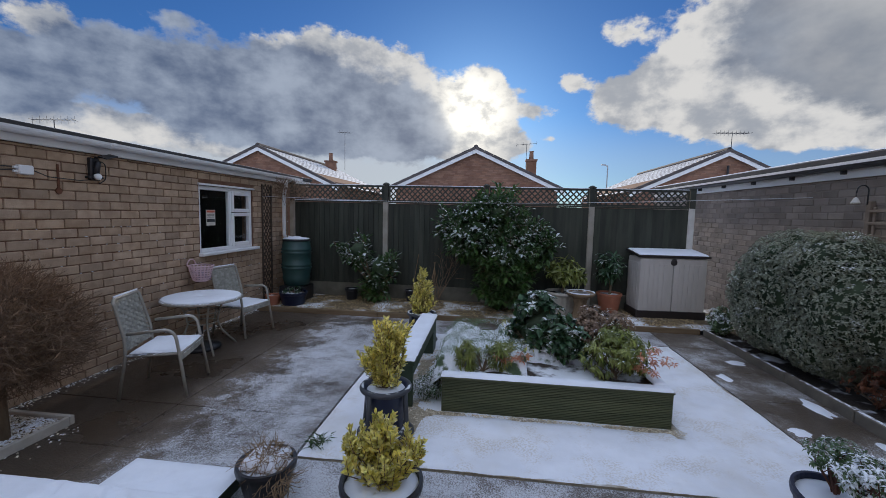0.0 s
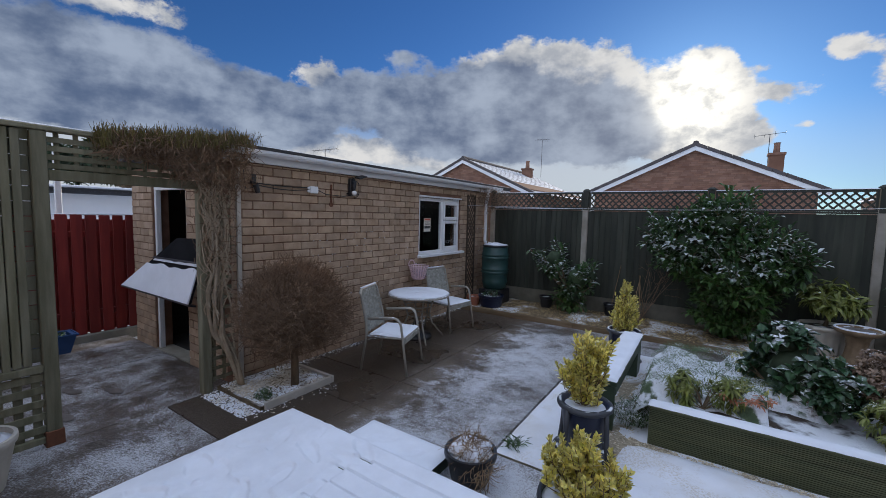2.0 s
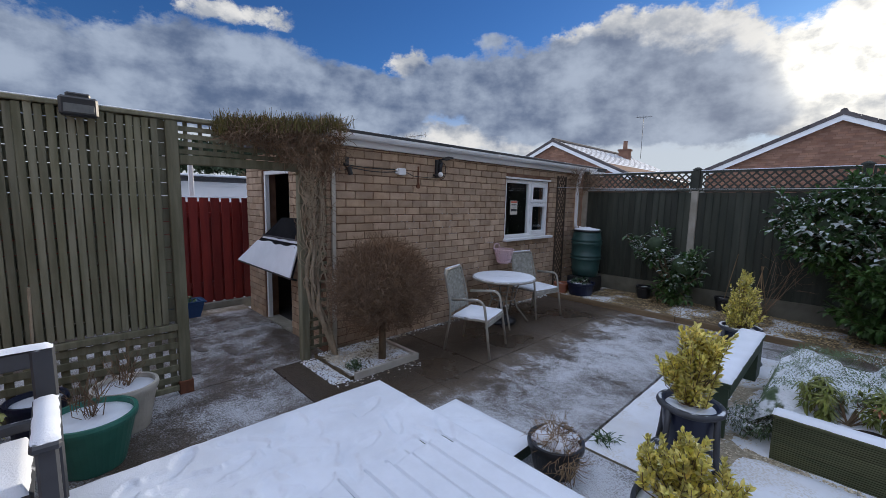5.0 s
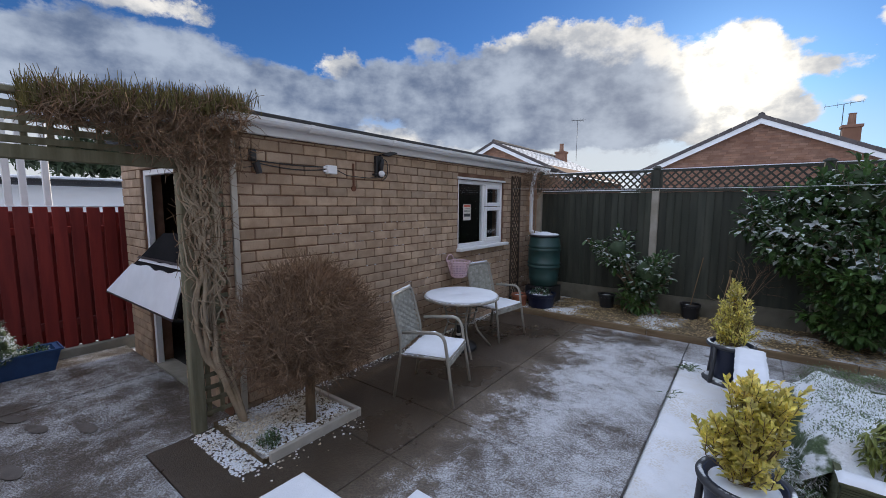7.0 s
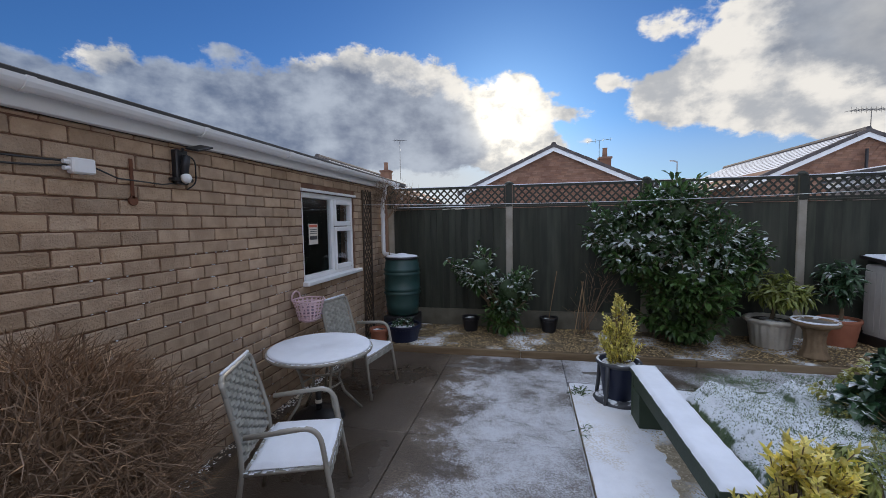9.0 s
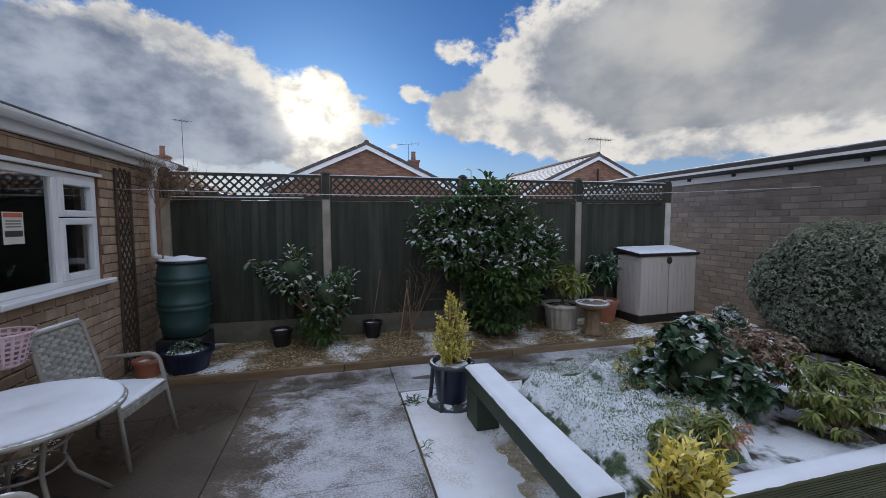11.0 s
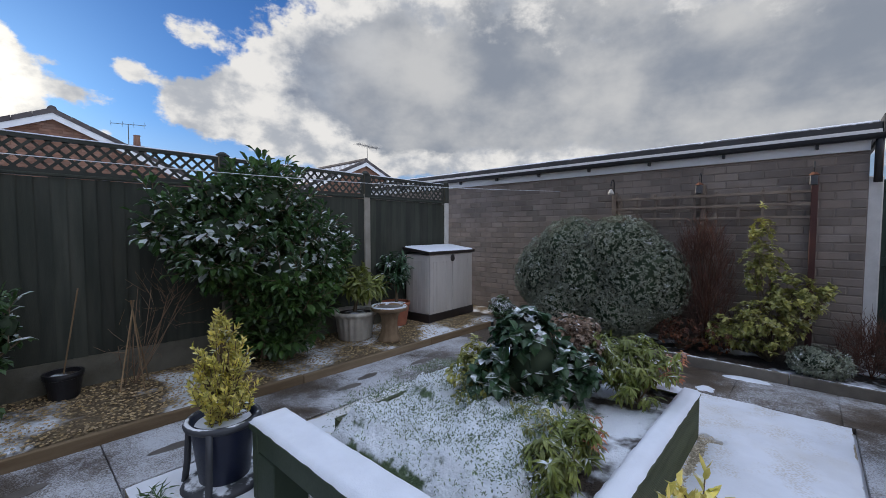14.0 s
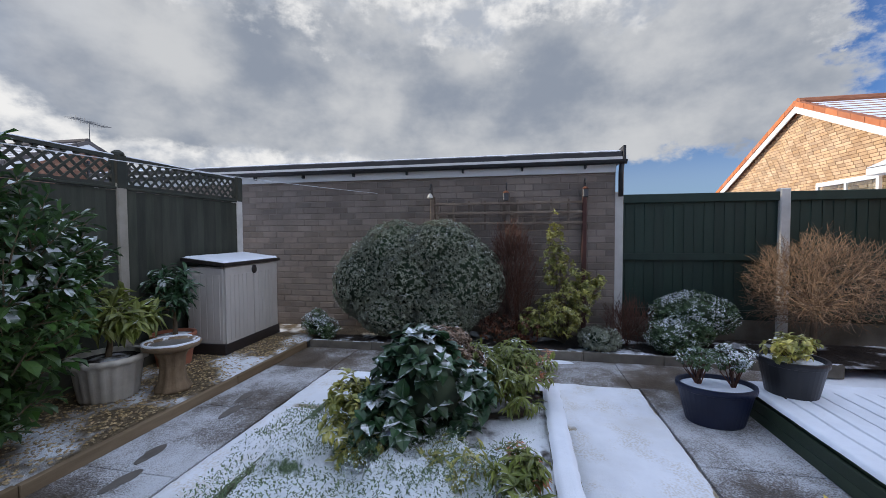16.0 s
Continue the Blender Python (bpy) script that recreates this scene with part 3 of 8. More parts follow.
def thing(name, x, y, z, label, category, group="", kind="", turn=0.0):
    """An empty at a thing's base."""
    ob = new(name)
    ob.empty_display_size = 0.1
    ob.matrix_basis = pose(x, y, z, 0, 0, turn)
    return tagged(ob, label, category, group, kind)


def structure(name, label, category="structure"):
    return tagged(new(name), label, category, kind="structure")


def solid(name, shape, material, label, category, kind="structure", smooth=False):
    return tagged(part(name, shape, material, None, smooth=smooth), label, category, kind=kind)


def share(name, me, parent, m):
    ob = new(name, me)
    ob.parent = parent
    ob.matrix_basis = m
    return ob


rng = random.Random(11)


def rnd(a, b):
    return rng.uniform(a, b)


def ball_dir():
    while True:
        v = Vector((rnd(-1, 1), rnd(-1, 1), rnd(-1, 1)))
        if 0.05 < v.length < 1:
            return v.normalized()


# ---- plan, in metres ----
GARAGE_X, FENCE_Y, EAST_X = -4.52, 9.0, 4.1
KERB_Y, PATH_Y, SNOW_X, KERB_X, FRONT_Y, JOINT_X = 7.72, 6.99, 2.36, 3.15, 3.68, -1.68
DECK_Z, DECK_Y, DECK_X0, DECK_X1 = 0.20, 2.93, -3.17, 2.12
BED_X0, BED_X1, BED_Y0, BED_Y1 = -0.67, 1.36, 4.56, 6.25

# ---- ground ----
solid("ground", Shape().box(-400, -400, -0.3, 400, 400, -0.06), M_GROUND, "ground under thin snow reaching to the horizon", "ground")

pavement = structure("pavement", "worn concrete slab paving, wet and patchily frosted", "paving")


def paving(x_lines, y_lines, material, z=0.0):
    for x0, x1 in zip(x_lines, x_lines[1:]):
        for y0, y1 in zip(y_lines, y_lines[1:]):
            g = 0.0035
            s = Shape().box(x0 + g, y0 + g, -0.055, x1 - g, y1 - g, z + rnd(-0.003, 0.003), 0.004)
            part("slab", s, material, pavement)
    part("joint_fill", Shape().box(x_lines[0] + 0.01, y_lines[0] + 0.01, -0.056, x_lines[-1] - 0.01, y_lines[-1] - 0.01, z - 0.012), material, pavement)


paving([GARAGE_X, -3.12, JOINT_X], [2.52, 3.6, 4.28, 5.63, PATH_Y, KERB_Y], M_SLAB)
paving([-4.52, -3.12], [-1.2, 0.6, 2.52], M_PASSAGE)
paving([-7.4, -6.1, GARAGE_X], [-1.2, 1.0, 3.16], M_PASSAGE)
paving([JOINT_X, -0.75, 0.25, 1.25, SNOW_X], [PATH_Y, KERB_Y], M_PATH)
paving([JOINT_X, -0.4, 1.0, SNOW_X], [2.3, FRONT_Y], M_PATH)
paving([SNOW_X, KERB_X], [2.0, 3.0, 3.75, 4.5, 5.3, 6.1, PATH_Y, KERB_Y], M_PATHWET)

# snow lying over the gravel square
nx, ny = 200, 165
sq = Shape()
vs, fs = [], []
for j in range(ny + 1):
    for i in range(nx + 1):
        x = JOINT_X + 0.02 + (SNOW_X - JOINT_X - 0.04) * i / nx
        y = FRONT_Y + 0.02 + (PATH_Y - FRONT_Y - 0.04) * j / ny
        e = min(i, nx - i, j, ny - j)
        z = 0.012 * min(1, e / 2) + 0.012 * noise.noise((x * 1.7, y * 1.7, 0)) + 0.006 * noise.noise((x * 7, y * 7, 3)) + 0.003 * noise.noise((x * 19, y * 19, 3))
        bare = max(0.0, 1 - abs(x + 0.98) / 0.30) * (1 if y < 6.3 else 0) + max(0.0, 1 - abs(y - 4.52) / 0.08) * (1 if -0.8 < x < 1.5 else 0) + max(0.0, 1 - abs(x - 1.39) / 0.07) * (1 if y > 4.4 else 0)
        z -= 0.022 * min(1.0, bare * (1.0 + 0.5 * noise.noise((x * 4, y * 4, 5))))
        vs.append((x, y, z))
for j in range(ny):
    for i in range(nx):
        a = j * (nx + 1) + i
        fs.append((a, a + 1, a + nx + 2, a + nx + 1))
sq.add(vs, fs)
solid("snow_layer", sq, M_SNOWGRIT, "thin white snow over a square of pale gravel", "snow", smooth=True)
solid("gravel_under_bench", Shape().box(JOINT_X + 0.02, FRONT_Y + 0.02, -0.06, SNOW_X - 0.02, PATH_Y - 0.02, -0.002), M_CREAMBASE, "pale gravel square under the snow", "gravel")


def pebbles(name, n, place, size, material, label):
    """Loose rounded stones, each a squashed eight-sided lump."""
    s = Shape()
    for _ in range(n):
        x, y, z = place()
        r, k, h = size * rnd(0.6, 1.3), rnd(0.6, 1.0), rnd(0.35, 0.6)
        a = rnd(0, 6.28)
        ca, sa = math.cos(a), math.sin(a)
        v = [(0, 0, h), (1, 0, 0), (0, k, 0.1), (-1, 0, 0), (0, -k, -0.1), (0.5, 0.5 * k, h * 0.8), (-0.5, -0.5 * k, h * 0.8)]
        v = [(x + r * (p[0] * ca - p[1] * sa), y + r * (p[0] * sa + p[1] * ca), z + r * p[2]) for p in v]
        s.add(v, [(0, 6, 4), (6, 3, 4), (0, 4, 1), (0, 1, 5), (5, 1, 2), (0, 5, 2), (0, 2, 3), (0, 3, 6)])
    return solid(name, s, material, label, "gravel", "stuff")


def by_bench():
    while True:
        x, y = rnd(-1.42, -0.62), rnd(3.9, 6.3)
        if abs(x + 1.0) < 0.30 + 0.12 * noise.noise((x * 3, y * 3, 0)) and rnd(0, 1) < 0.9:
            return x, y, -0.004


def by_bed():
    if rnd(0, 1) < 0.75:
        return rnd(-0.75, 1.45), BED_Y0 - abs(rng.gauss(0, 0.06)) - 0.005, 0.0
    return BED_X1 + abs(rng.gauss(0, 0.05)), rnd(4.5, 6.6), 0.0


pebbles("bench_gravel", 2600, by_bench, 0.011, M_CREAMPEBBLE, "loose pale gravel showing through the snow beside the bench")
pebbles("bed_edge_gravel", 1500, by_bed, 0.009, M_CREAMPEBBLE, "line of pale gravel along the foot of the raised bed")

# gravel border along the fence, behind timber edging
GB_Z = 0.08
gb = Shape()
vs, fs = [], []
for j in range(27):
    for i in range(161):
        x, y = -4.5 + 8.6 * i / 160, KERB_Y + 0.05 + (FENCE_Y + 0.3 - KERB_Y) * j / 26
        vs.append((x, y, GB_Z + 0.02 * noise.noise((x * 2, y * 2, 7)) + 0.008 * noise.noise((x * 9, y * 9, 1)) - (0.02 if j == 0 else 0)))
for j in range(26):
    for i in range(160):
        a = j * 161 + i
        fs.append((a, a + 1, a + 162, a + 161))
gb.add(vs, fs)
solid("gravel_border", gb, M_GRAVELBASE, "tan pea gravel border with patches of snow", "gravel", smooth=True)
pebbles("border_gravel", 8500, lambda: (rnd(-4.4, 3.3), rnd(KERB_Y + 0.07, FENCE_Y - 0.06), GB_Z + 0.006), 0.014, M_PEBBLE, "loose tan pea gravel, dusted with snow")
edging = structure("border_edging", "weathered brown timber edging boards", "edging")
for x0, x1 in ((-4.45, -2.2), (-2.2, -0.1), (-0.1, 1.75), (1.75, 3.13)):
    part("edging_board", Shape().box(x0 + 0.004, KERB_Y, -0.05, x1 - 0.004, KERB_Y + 0.045, 0.085 + rnd(-0.006, 0.006), 0.005), M_KERB, edging)
# planting bed along the neighbour's wall
soil = Shape()
vs, fs = [], []
for j in range(61):
    for i in range(9):
        x, y = KERB_X + 0.06 + (EAST_X + 0.1 - KERB_X - 0.06) * i / 8, -1.0 + 8.75 * j / 60
        vs.append((x, y, 0.08 + 0.03 * noise.noise((x * 2.5, y * 2.5, 2)) - (0.02 if i == 0 else 0)))
for j in range(60):
    for i in range(8):
        a = j * 9 + i
        fs.append((a, a + 1, a + 10, a + 9))
soil.add(vs, fs)
solid("soil_bed", soil, M_SOIL, "dark soil of the planted border with specks of snow", "soil", smooth=True)
kerb = structure("kerb", "low concrete edging of the planted border with bits of snow", "kerb")
y = 1.4
while y < KERB_Y - 0.1:
    part("kerb_stone", Shape().box(KERB_X, y + 0.004, -0.05, KERB_X + 0.055, min(y + 0.9, KERB_Y + 0.04) - 0.004, 0.105 + rnd(-0.006, 0.006), 0.008), M_KERBSTONE, kerb)
    y += 0.9


# ---- brickwork ----
def brick_wall(parent, x_face, out, y0, y1, z0, z1, holes, course, length, material, near, mortar_depth=0.012, skip=()):
    """Running bond on a wall that faces along x; the stretch near=(ya, yb) is laid brick by brick, the rest as one mesh."""
    rest, count, row, z = Shape(), 0, 0, z0
    cache = {}
    thick, joint = 0.05, 0.010
    while z < z1 - 0.02:
        h = min(course, z1 - z)
        y = y0 - (length / 2 if row % 2 else 0)
        while y < y1:
            a, b = max(y, y0), min(y + length, y1)
            y += length
            spans = [(a, b)]
            for ha, hb, hz0, hz1 in holes:
                if z + h - 0.02 > hz0 and z + 0.02 < hz1:
                    cut = []
                    for p, q in spans:
                        if q <= ha or p >= hb:
                            cut.append((p, q))
                        else:
                            cut += [(p, ha)] if p < ha else []
                            cut += [(hb, q)] if q > hb else []
                    spans = cut
            for p, q in spans:
                if q - p < 0.03:
                    continue
                w_, proud = q - p - joint, rnd(-0.0025, 0.0025)
                if near[0] <= (p + q) / 2 <= near[1] and near[2] <= z <= near[3] and count < 300:
                    key = (round(w_, 3), round(h, 3), rng.randrange(4))
                    if key not in cache:
                        worn = Shape().box(-thick / 2, -w_ / 2, -(h - joint) / 2, thick / 2, w_ / 2, (h - joint) / 2, 0.006)
                        worn.v = [(a_, b_ + rnd(-0.003, 0.003), c_ + rnd(-0.003, 0.003)) for a_, b_, c_ in worn.v]
                        me = worn.mesh("brick")
                        me.materials.append(material)
                        cache[key] = me
                    share("brick", cache[key], parent, pose(x_face - out * (thick / 2 - proud), (p + q) / 2, z + h / 2, rnd(-0.5, 0.5), 0, 0))
                    count += 1
                else:
                    xa, xb = x_face - out * thick, x_face + out * proud
                    rest.box(min(xa, xb), p + joint / 2, z + joint / 2, max(xa, xb), q - joint / 2, z + h - joint / 2, 0.006)
        z += course
        row += 1
    if rest.v:
        ob = part("brickwork", rest, material, parent)
        ob["kind"] = "stuff"
    return count


WIN_Y0, WIN_Y1, WIN_Z0, WIN_Z1 = 6.43, 7.76, 1.17, 2.17
G_Y0, G_Y1, G_TOP = 3.16, 9.9, 2.385
G_X0, DOOR_X0, DOOR_X1 = -7.05, -6.42, -5.50
garage_wall = structure("wall_west", "brown brick side wall of a flat-roofed garage", "brick wall")
s = Shape()
bx0, bx1 = GARAGE_X - 0.22, GARAGE_X - 0.012
s.box(bx0, G_Y0, -0.05, bx1, WIN_Y0, G_TOP).box(bx0, WIN_Y1, -0.05, bx1, G_Y1, G_TOP)
s.box(bx0, WIN_Y0, -0.05, bx1, WIN_Y1, WIN_Z0 - 0.03).box(bx0, WIN_Y0, WIN_Z1, bx1, WIN_Y1, G_TOP)
part("mortar", s, M_MORTAR, garage_wall)
gw2 = structure("garage_shell", "plain outer walls and floor of the garage", "wall")
part("end_wall", Shape().box(G_X0, G_Y0 + 0.012, -0.05, DOOR_X0, G_Y0 + 0.2, G_TOP).box(DOOR_X1, G_Y0 + 0.012, -0.05, GARAGE_X - 0.225, G_Y0 + 0.2, G_TOP).box(DOOR_X0, G_Y0 + 0.012, 2.16, DOOR_X1, G_Y0 + 0.2, G_TOP), M_MORTAR, gw2)
# inner walls and floor carry the room's shade in their colour
part("far_wall", Shape().box(G_X0, G_Y1 - 0.2, -0.05, GARAGE_X - 0.225, G_Y1, G_TOP), M_INDOORSHADE, gw2)
part("back_wall", Shape().box(G_X0, G_Y0 + 0.2, -0.05, G_X0 + 0.2, G_Y1 - 0.2, G_TOP), M_INDOORSHADE, gw2)
part("inner_floor", Shape().box(G_X0 + 0.2, G_Y0 + 0.2, -0.05, GARAGE_X - 0.225, G_Y1 - 0.2, 0.0), M_INDOORSHADE, gw2)

# garage roof, fascia and gutter
roof = structure("garage_roof", "flat felt garage roof with a snow-dusted edge and white fascia", "roof")
part("deck", Shape().box(G_X0 - 0.12, G_Y0 - 0.1, G_TOP + 0.10, GARAGE_X + 0.06, G_Y1 + 0.1, G_TOP + 0.16, 0.01), M_FELT, roof)
part("edge_trim", Shape().box(GARAGE_X + 0.062, G_Y0 - 0.1, G_TOP + 0.125, GARAGE_X + 0.085, G_Y1 + 0.1, G_TOP + 0.178, 0.005), M_BLACK, roof)
part("fascia", Shape().box(GARAGE_X, G_Y0 - 0.08, G_TOP, GARAGE_X + 0.05, G_Y1 + 0.08, G_TOP + 0.098, 0.004), M_WHITEWOOD, roof)
gut = Shape()
prof = [(0.055 * math.cos(a), 0.06 * math.sin(a)) for a in [math.pi + math.pi * k / 8 for k in range(9)]]
prof += [(0.049 * math.cos(a), 0.052 * math.sin(a)) for a in [2 * math.pi - math.pi * k / 8 for k in range(9)]]
gut.prism([(GARAGE_X + 0.115 + p[0], G_TOP + 0.125 + p[1]) for p in prof], 1, G_Y0 - 0.06, 9.35)
part("gutter", gut, M_UPVC, roof, "white plastic half-round gutter")
for yy in (3.9, 4.95, 6.0, 7.05, 8.1, 9.0):
    c = Shape()
    pr = [(0.062 * math.cos(a), 0.068 * math.sin(a)) for a in [math.pi + math.pi * k / 8 for k in range(9)]]
    c.prism([(GARAGE_X + 0.115 + p[0], G_TOP + 0.127 + p[1]) for p in pr], 1, yy - 0.02, yy + 0.02)
    part("gutter_bracket", c, M_UPVC, roof)
snow_on_roof = Shape().box(G_X0 - 0.05, G_Y0, G_TOP + 0.158, GARAGE_X + 0.055, G_Y1, G_TOP + 0.186, 0.012)
part("snow", snow_on_roof, M_SNOW, roof, "thin snow on the flat roof")

# window of the garage
win = structure("window_1", "white plastic casement window with a dark garage behind", "window")
fx0, fx1 = GARAGE_X - 0.09, GARAGE_X - 0.03
MULL = WIN_Y0 + 0.70
fr = Shape()
fr.box(fx0, WIN_Y0, WIN_Z0, fx1, WIN_Y0 + 0.055, WIN_Z1, 0.006).box(fx0, WIN_Y1 - 0.055, WIN_Z0, fx1, WIN_Y1, WIN_Z1, 0.006)
fr.box(fx0, WIN_Y0 + 0.055, WIN_Z1 - 0.06, fx1, WIN_Y1 - 0.055, WIN_Z1, 0.006).box(fx0, WIN_Y0 + 0.055, WIN_Z0, fx1, WIN_Y1 - 0.055, WIN_Z0 + 0.055, 0.006)
fr.box(fx0, MULL, WIN_Z0 + 0.055, fx1, MULL + 0.07, WIN_Z1 - 0.06, 0.006)
part("window_frame", fr, M_UPVC, win)


def sash(y0, y1, z0, z1):
    s = Shape()
    a, b, t = fx0 + 0.01, fx1 + 0.022, 0.06
    s.box(a, y0, z0, b, y0 + t, z1, 0.008).box(a, y1 - t, z0, b, y1, z1, 0.008)
    s.box(a, y0 + t, z0, b, y1 - t, z0 + t, 0.008).box(a, y0 + t, z1 - t, b, y1 - t, z1, 0.008)
    part("sash", s, M_UPVC, win)


sash(MULL + 0.06, WIN_Y1 - 0.045, WIN_Z0 + 0.045, WIN_Z0 + 0.60)
sash(MULL + 0.06, WIN_Y1 - 0.045, WIN_Z0 + 0.61, WIN_Z1 - 0.05)
for y0, y1, z0, z1 in ((WIN_Y0 + 0.05, MULL + 0.01, WIN_Z0 + 0.05, WIN_Z1 - 0.055), (MULL + 0.11, WIN_Y1 - 0.1, WIN_Z0 + 0.1, WIN_Z0 + 0.55), (MULL + 0.11, WIN_Y1 - 0.1, WIN_Z0 + 0.66, WIN_Z1 - 0.1)):
    pane = part("pane", Shape().box(fx0 + 0.028, y0, z0, fx0 + 0.034, y1, z1), M_GLASS, win)
    pane.visible_shadow = False
part("window_sill", Shape().box(fx0, WIN_Y0 - 0.04, WIN_Z0 - 0.05, GARAGE_X + 0.07, WIN_Y1 + 0.10, WIN_Z0 - 0.002, 0.008), M_UPVC, win, "projecting white sill")
part("lintel_trim", Shape().box(GARAGE_X - 0.008, WIN_Y0 - 0.03, WIN_Z1 + 0.004, GARAGE_X + 0.02, WIN_Y1 + 0.03, WIN_Z1 + 0.035, 0.004), M_WHITEWOOD, win)

# neighbour's wall to the east
E_Y0, E_Y1, E_TOP = 3.55, 12.5, 2.42
east_wall = structure("wall_east", "grey-brown brick side wall of the neighbouring garage", "brick wall")
part("mortar", Shape().box(EAST_X + 0.006, E_Y0, -0.05, EAST_X + 0.25, E_Y1, E_TOP), M_MORTARR, east_wall)
roof_e = structure("east_garage_roof", "flat roof of the neighbouring garage with black gutter and snowy felt edge", "roof")
part("deck", Shape().box(EAST_X - 0.06, E_Y0 - 0.08, E_TOP + 0.15, EAST_X + 3.2, E_Y1, E_TOP + 0.25, 0.01), M_FELT, roof_e)
part("fascia", Shape().box(EAST_X - 0.03, E_Y0, E_TOP - 0.03, EAST_X + 0.0, E_Y1, E_TOP + 0.148, 0.004), M_WHITEWOOD, roof_e, "white painted fascia board")
gut = Shape()
gut.prism([(EAST_X - 0.095 + p[0], E_TOP + 0.125 + p[1]) for p in prof], 1, E_Y0 - 0.12, E_Y1)
part("upper_fascia", Shape().box(EAST_X - 0.068, E_Y0 - 0.075, E_TOP + 0.13, EAST_X - 0.0615, E_Y1, E_TOP + 0.176, 0.002), M_WHITEWOOD, roof_e, "white strip below the felt")
part("gutter", gut, M_BLACK, roof_e, "black plastic gutter")
yy = E_Y0 + 0.4
while yy < 11:
    part("gutter_bracket", Shape().box(EAST_X - 0.10, yy, E_TOP + 0.02, EAST_X - 0.032, yy + 0.03, E_TOP + 0.075, 0.006), M_BLACK, roof_e)
    yy += 0.86
part("snow", Shape().box(EAST_X - 0.04, E_Y0 - 0.06, E_TOP + 0.248, EAST_X + 3.1, E_Y1 - 0.05, E_TOP + 0.272, 0.012), M_SNOW, roof_e, "thin snow on the roof edge")
part("end_upstand", Shape().box(EAST_X - 0.07, E_Y0 - 0.12, E_TOP + 0.13, EAST_X + 3.2, E_Y0 - 0.082, E_TOP + 0.33, 0.006), M_FELT, roof_e)
part("downpipe", Shape().tube([(EAST_X - 0.09, E_Y0 - 0.06, E_TOP + 0.08), (EAST_X - 0.05, E_Y0 - 0.06, E_TOP - 0.06), (EAST_X - 0.05, E_Y0 - 0.06, 2.05)], 0.034, sides=10), M_BLACK, roof_e, smooth=True)
part("end_wall", Shape().box(EAST_X + 0.252, E_Y0, -0.05, EAST_X + 3.1, E_Y0 + 0.2, E_TOP + 0.1), M_MORTARR, east_wall)

# ---- fence at the far end ----
fence = structure("fence_north", "dark green close-boarded fence between concrete posts, topped with diamond trellis", "fence")
POSTS = [-4.40, -2.40, -0.37, 1.64, 3.44]
for i, px in enumerate(POSTS):
    h = 2.06 if i in (4,) else 2.10
    part("post", Shape().box(px - 0.055, FENCE_Y - 0.045, -0.1, px + 0.055, FENCE_Y + 0.065, h, 0.012), M_PALEPOST if i == 4 else M_CONCRETE, fence)
    part("post_extension", Shape().box(px - 0.05, FENCE_Y - 0.05, 2.04, px + 0.05, FENCE_Y + 0.05, 2.39, 0.006), M_TRELLISDK, fence)
    part("post_cap", Shape().lathe([(0.075, 0), (0.075, 0.02), (0.03, 0.05), (0.0, 0.055)], px, FENCE_Y, 2.39, 4), M_TRELLISDK, fence)
for a, b in zip(POSTS, POSTS[1:]):
    a, b = a + 0.057, b - 0.057
    part("gravel_board", Shape().box(a, FENCE_Y - 0.02, -0.05, b, FENCE_Y + 0.03, 0.36, 0.008), M_GRAVELBOARD, fence)
    x = a
    while x < b - 0.02:
        wd = min(0.105, b - x)
        v0 = FENCE_Y + rnd(0.0, 0.004)
        part("board", Shape().prism([(x, v0 - 0.012), (x + wd + 0.006, v0 - 0.026), (x + wd + 0.006, v0 - 0.004), (x, v0)], 2, 0.362, 2.02 + rnd(-0.004, 0.004)), M_FENCE, fence)
        x += 0.105
    part("capping", Shape().box(a, FENCE_Y - 0.045, 2.028, b, FENCE_Y + 0.045, 2.055, 0.006), M_FENCE, fence)
    part("rail", Shape().box(a, FENCE_Y + 0.006, 1.1, b, FENCE_Y + 0.05, 1.18, 0.004), M_FENCE, fence)
    # trellis: frame and crossing laths
    fr = Shape()
    fr.box(a, FENCE_Y - 0.02, 2.058, b, FENCE_Y + 0.02, 2.09).box(a, FENCE_Y - 0.022, 2.345, b, FENCE_Y + 0.022, 2.38)
    fr.box(a, FENCE_Y - 0.02, 2.09, a + 0.03, FENCE_Y + 0.02, 2.345).box(b - 0.03, FENCE_Y - 0.02, 2.09, b, FENCE_Y + 0.02, 2.345)
    tr = part("trellis", fr, M_TRELLISDK, fence, "diamond trellis panel")
    z0, z1 = 2.085, 2.35
    hgt = z1 - z0
    for sgn in (1, -1):
        x = a - hgt
        while x < b:
            xa, xb = x, x + hgt
            za, zb = (z0, z1) if sgn > 0 else (z1, z0)
            t0, t1 = max(0, (a + 0.02 - xa) / hgt), min(1, (b - 0.02 - xa) / hgt)
            if t1 - t0 > 0.08:
                p = Vector((xa + hgt * t0, 0, za + (zb - za) * t0))
                q = Vector((xa + hgt * t1, 0, za + (zb - za) * t1))
                d = (q - p).normalized()
                nrm = Vector((-d.z, 0, d.x)) * 0.0125
                yf = FENCE_Y - 0.012 if sgn > 0 else FENCE_Y + 0.001
                poly = [(p + nrm), (q + nrm), (q - nrm), (p - nrm)]
                part("lath", Shape().prism([(v.x, v.z) for v in poly], 1, yf, yf + 0.011), M_TRELLISDK, tr)
            x += 0.112
    part("snow", Shape().box(a, FENCE_Y - 0.02, 2.379, b, FENCE_Y + 0.02, 2.392, 0.005), M_SNOW, fence)
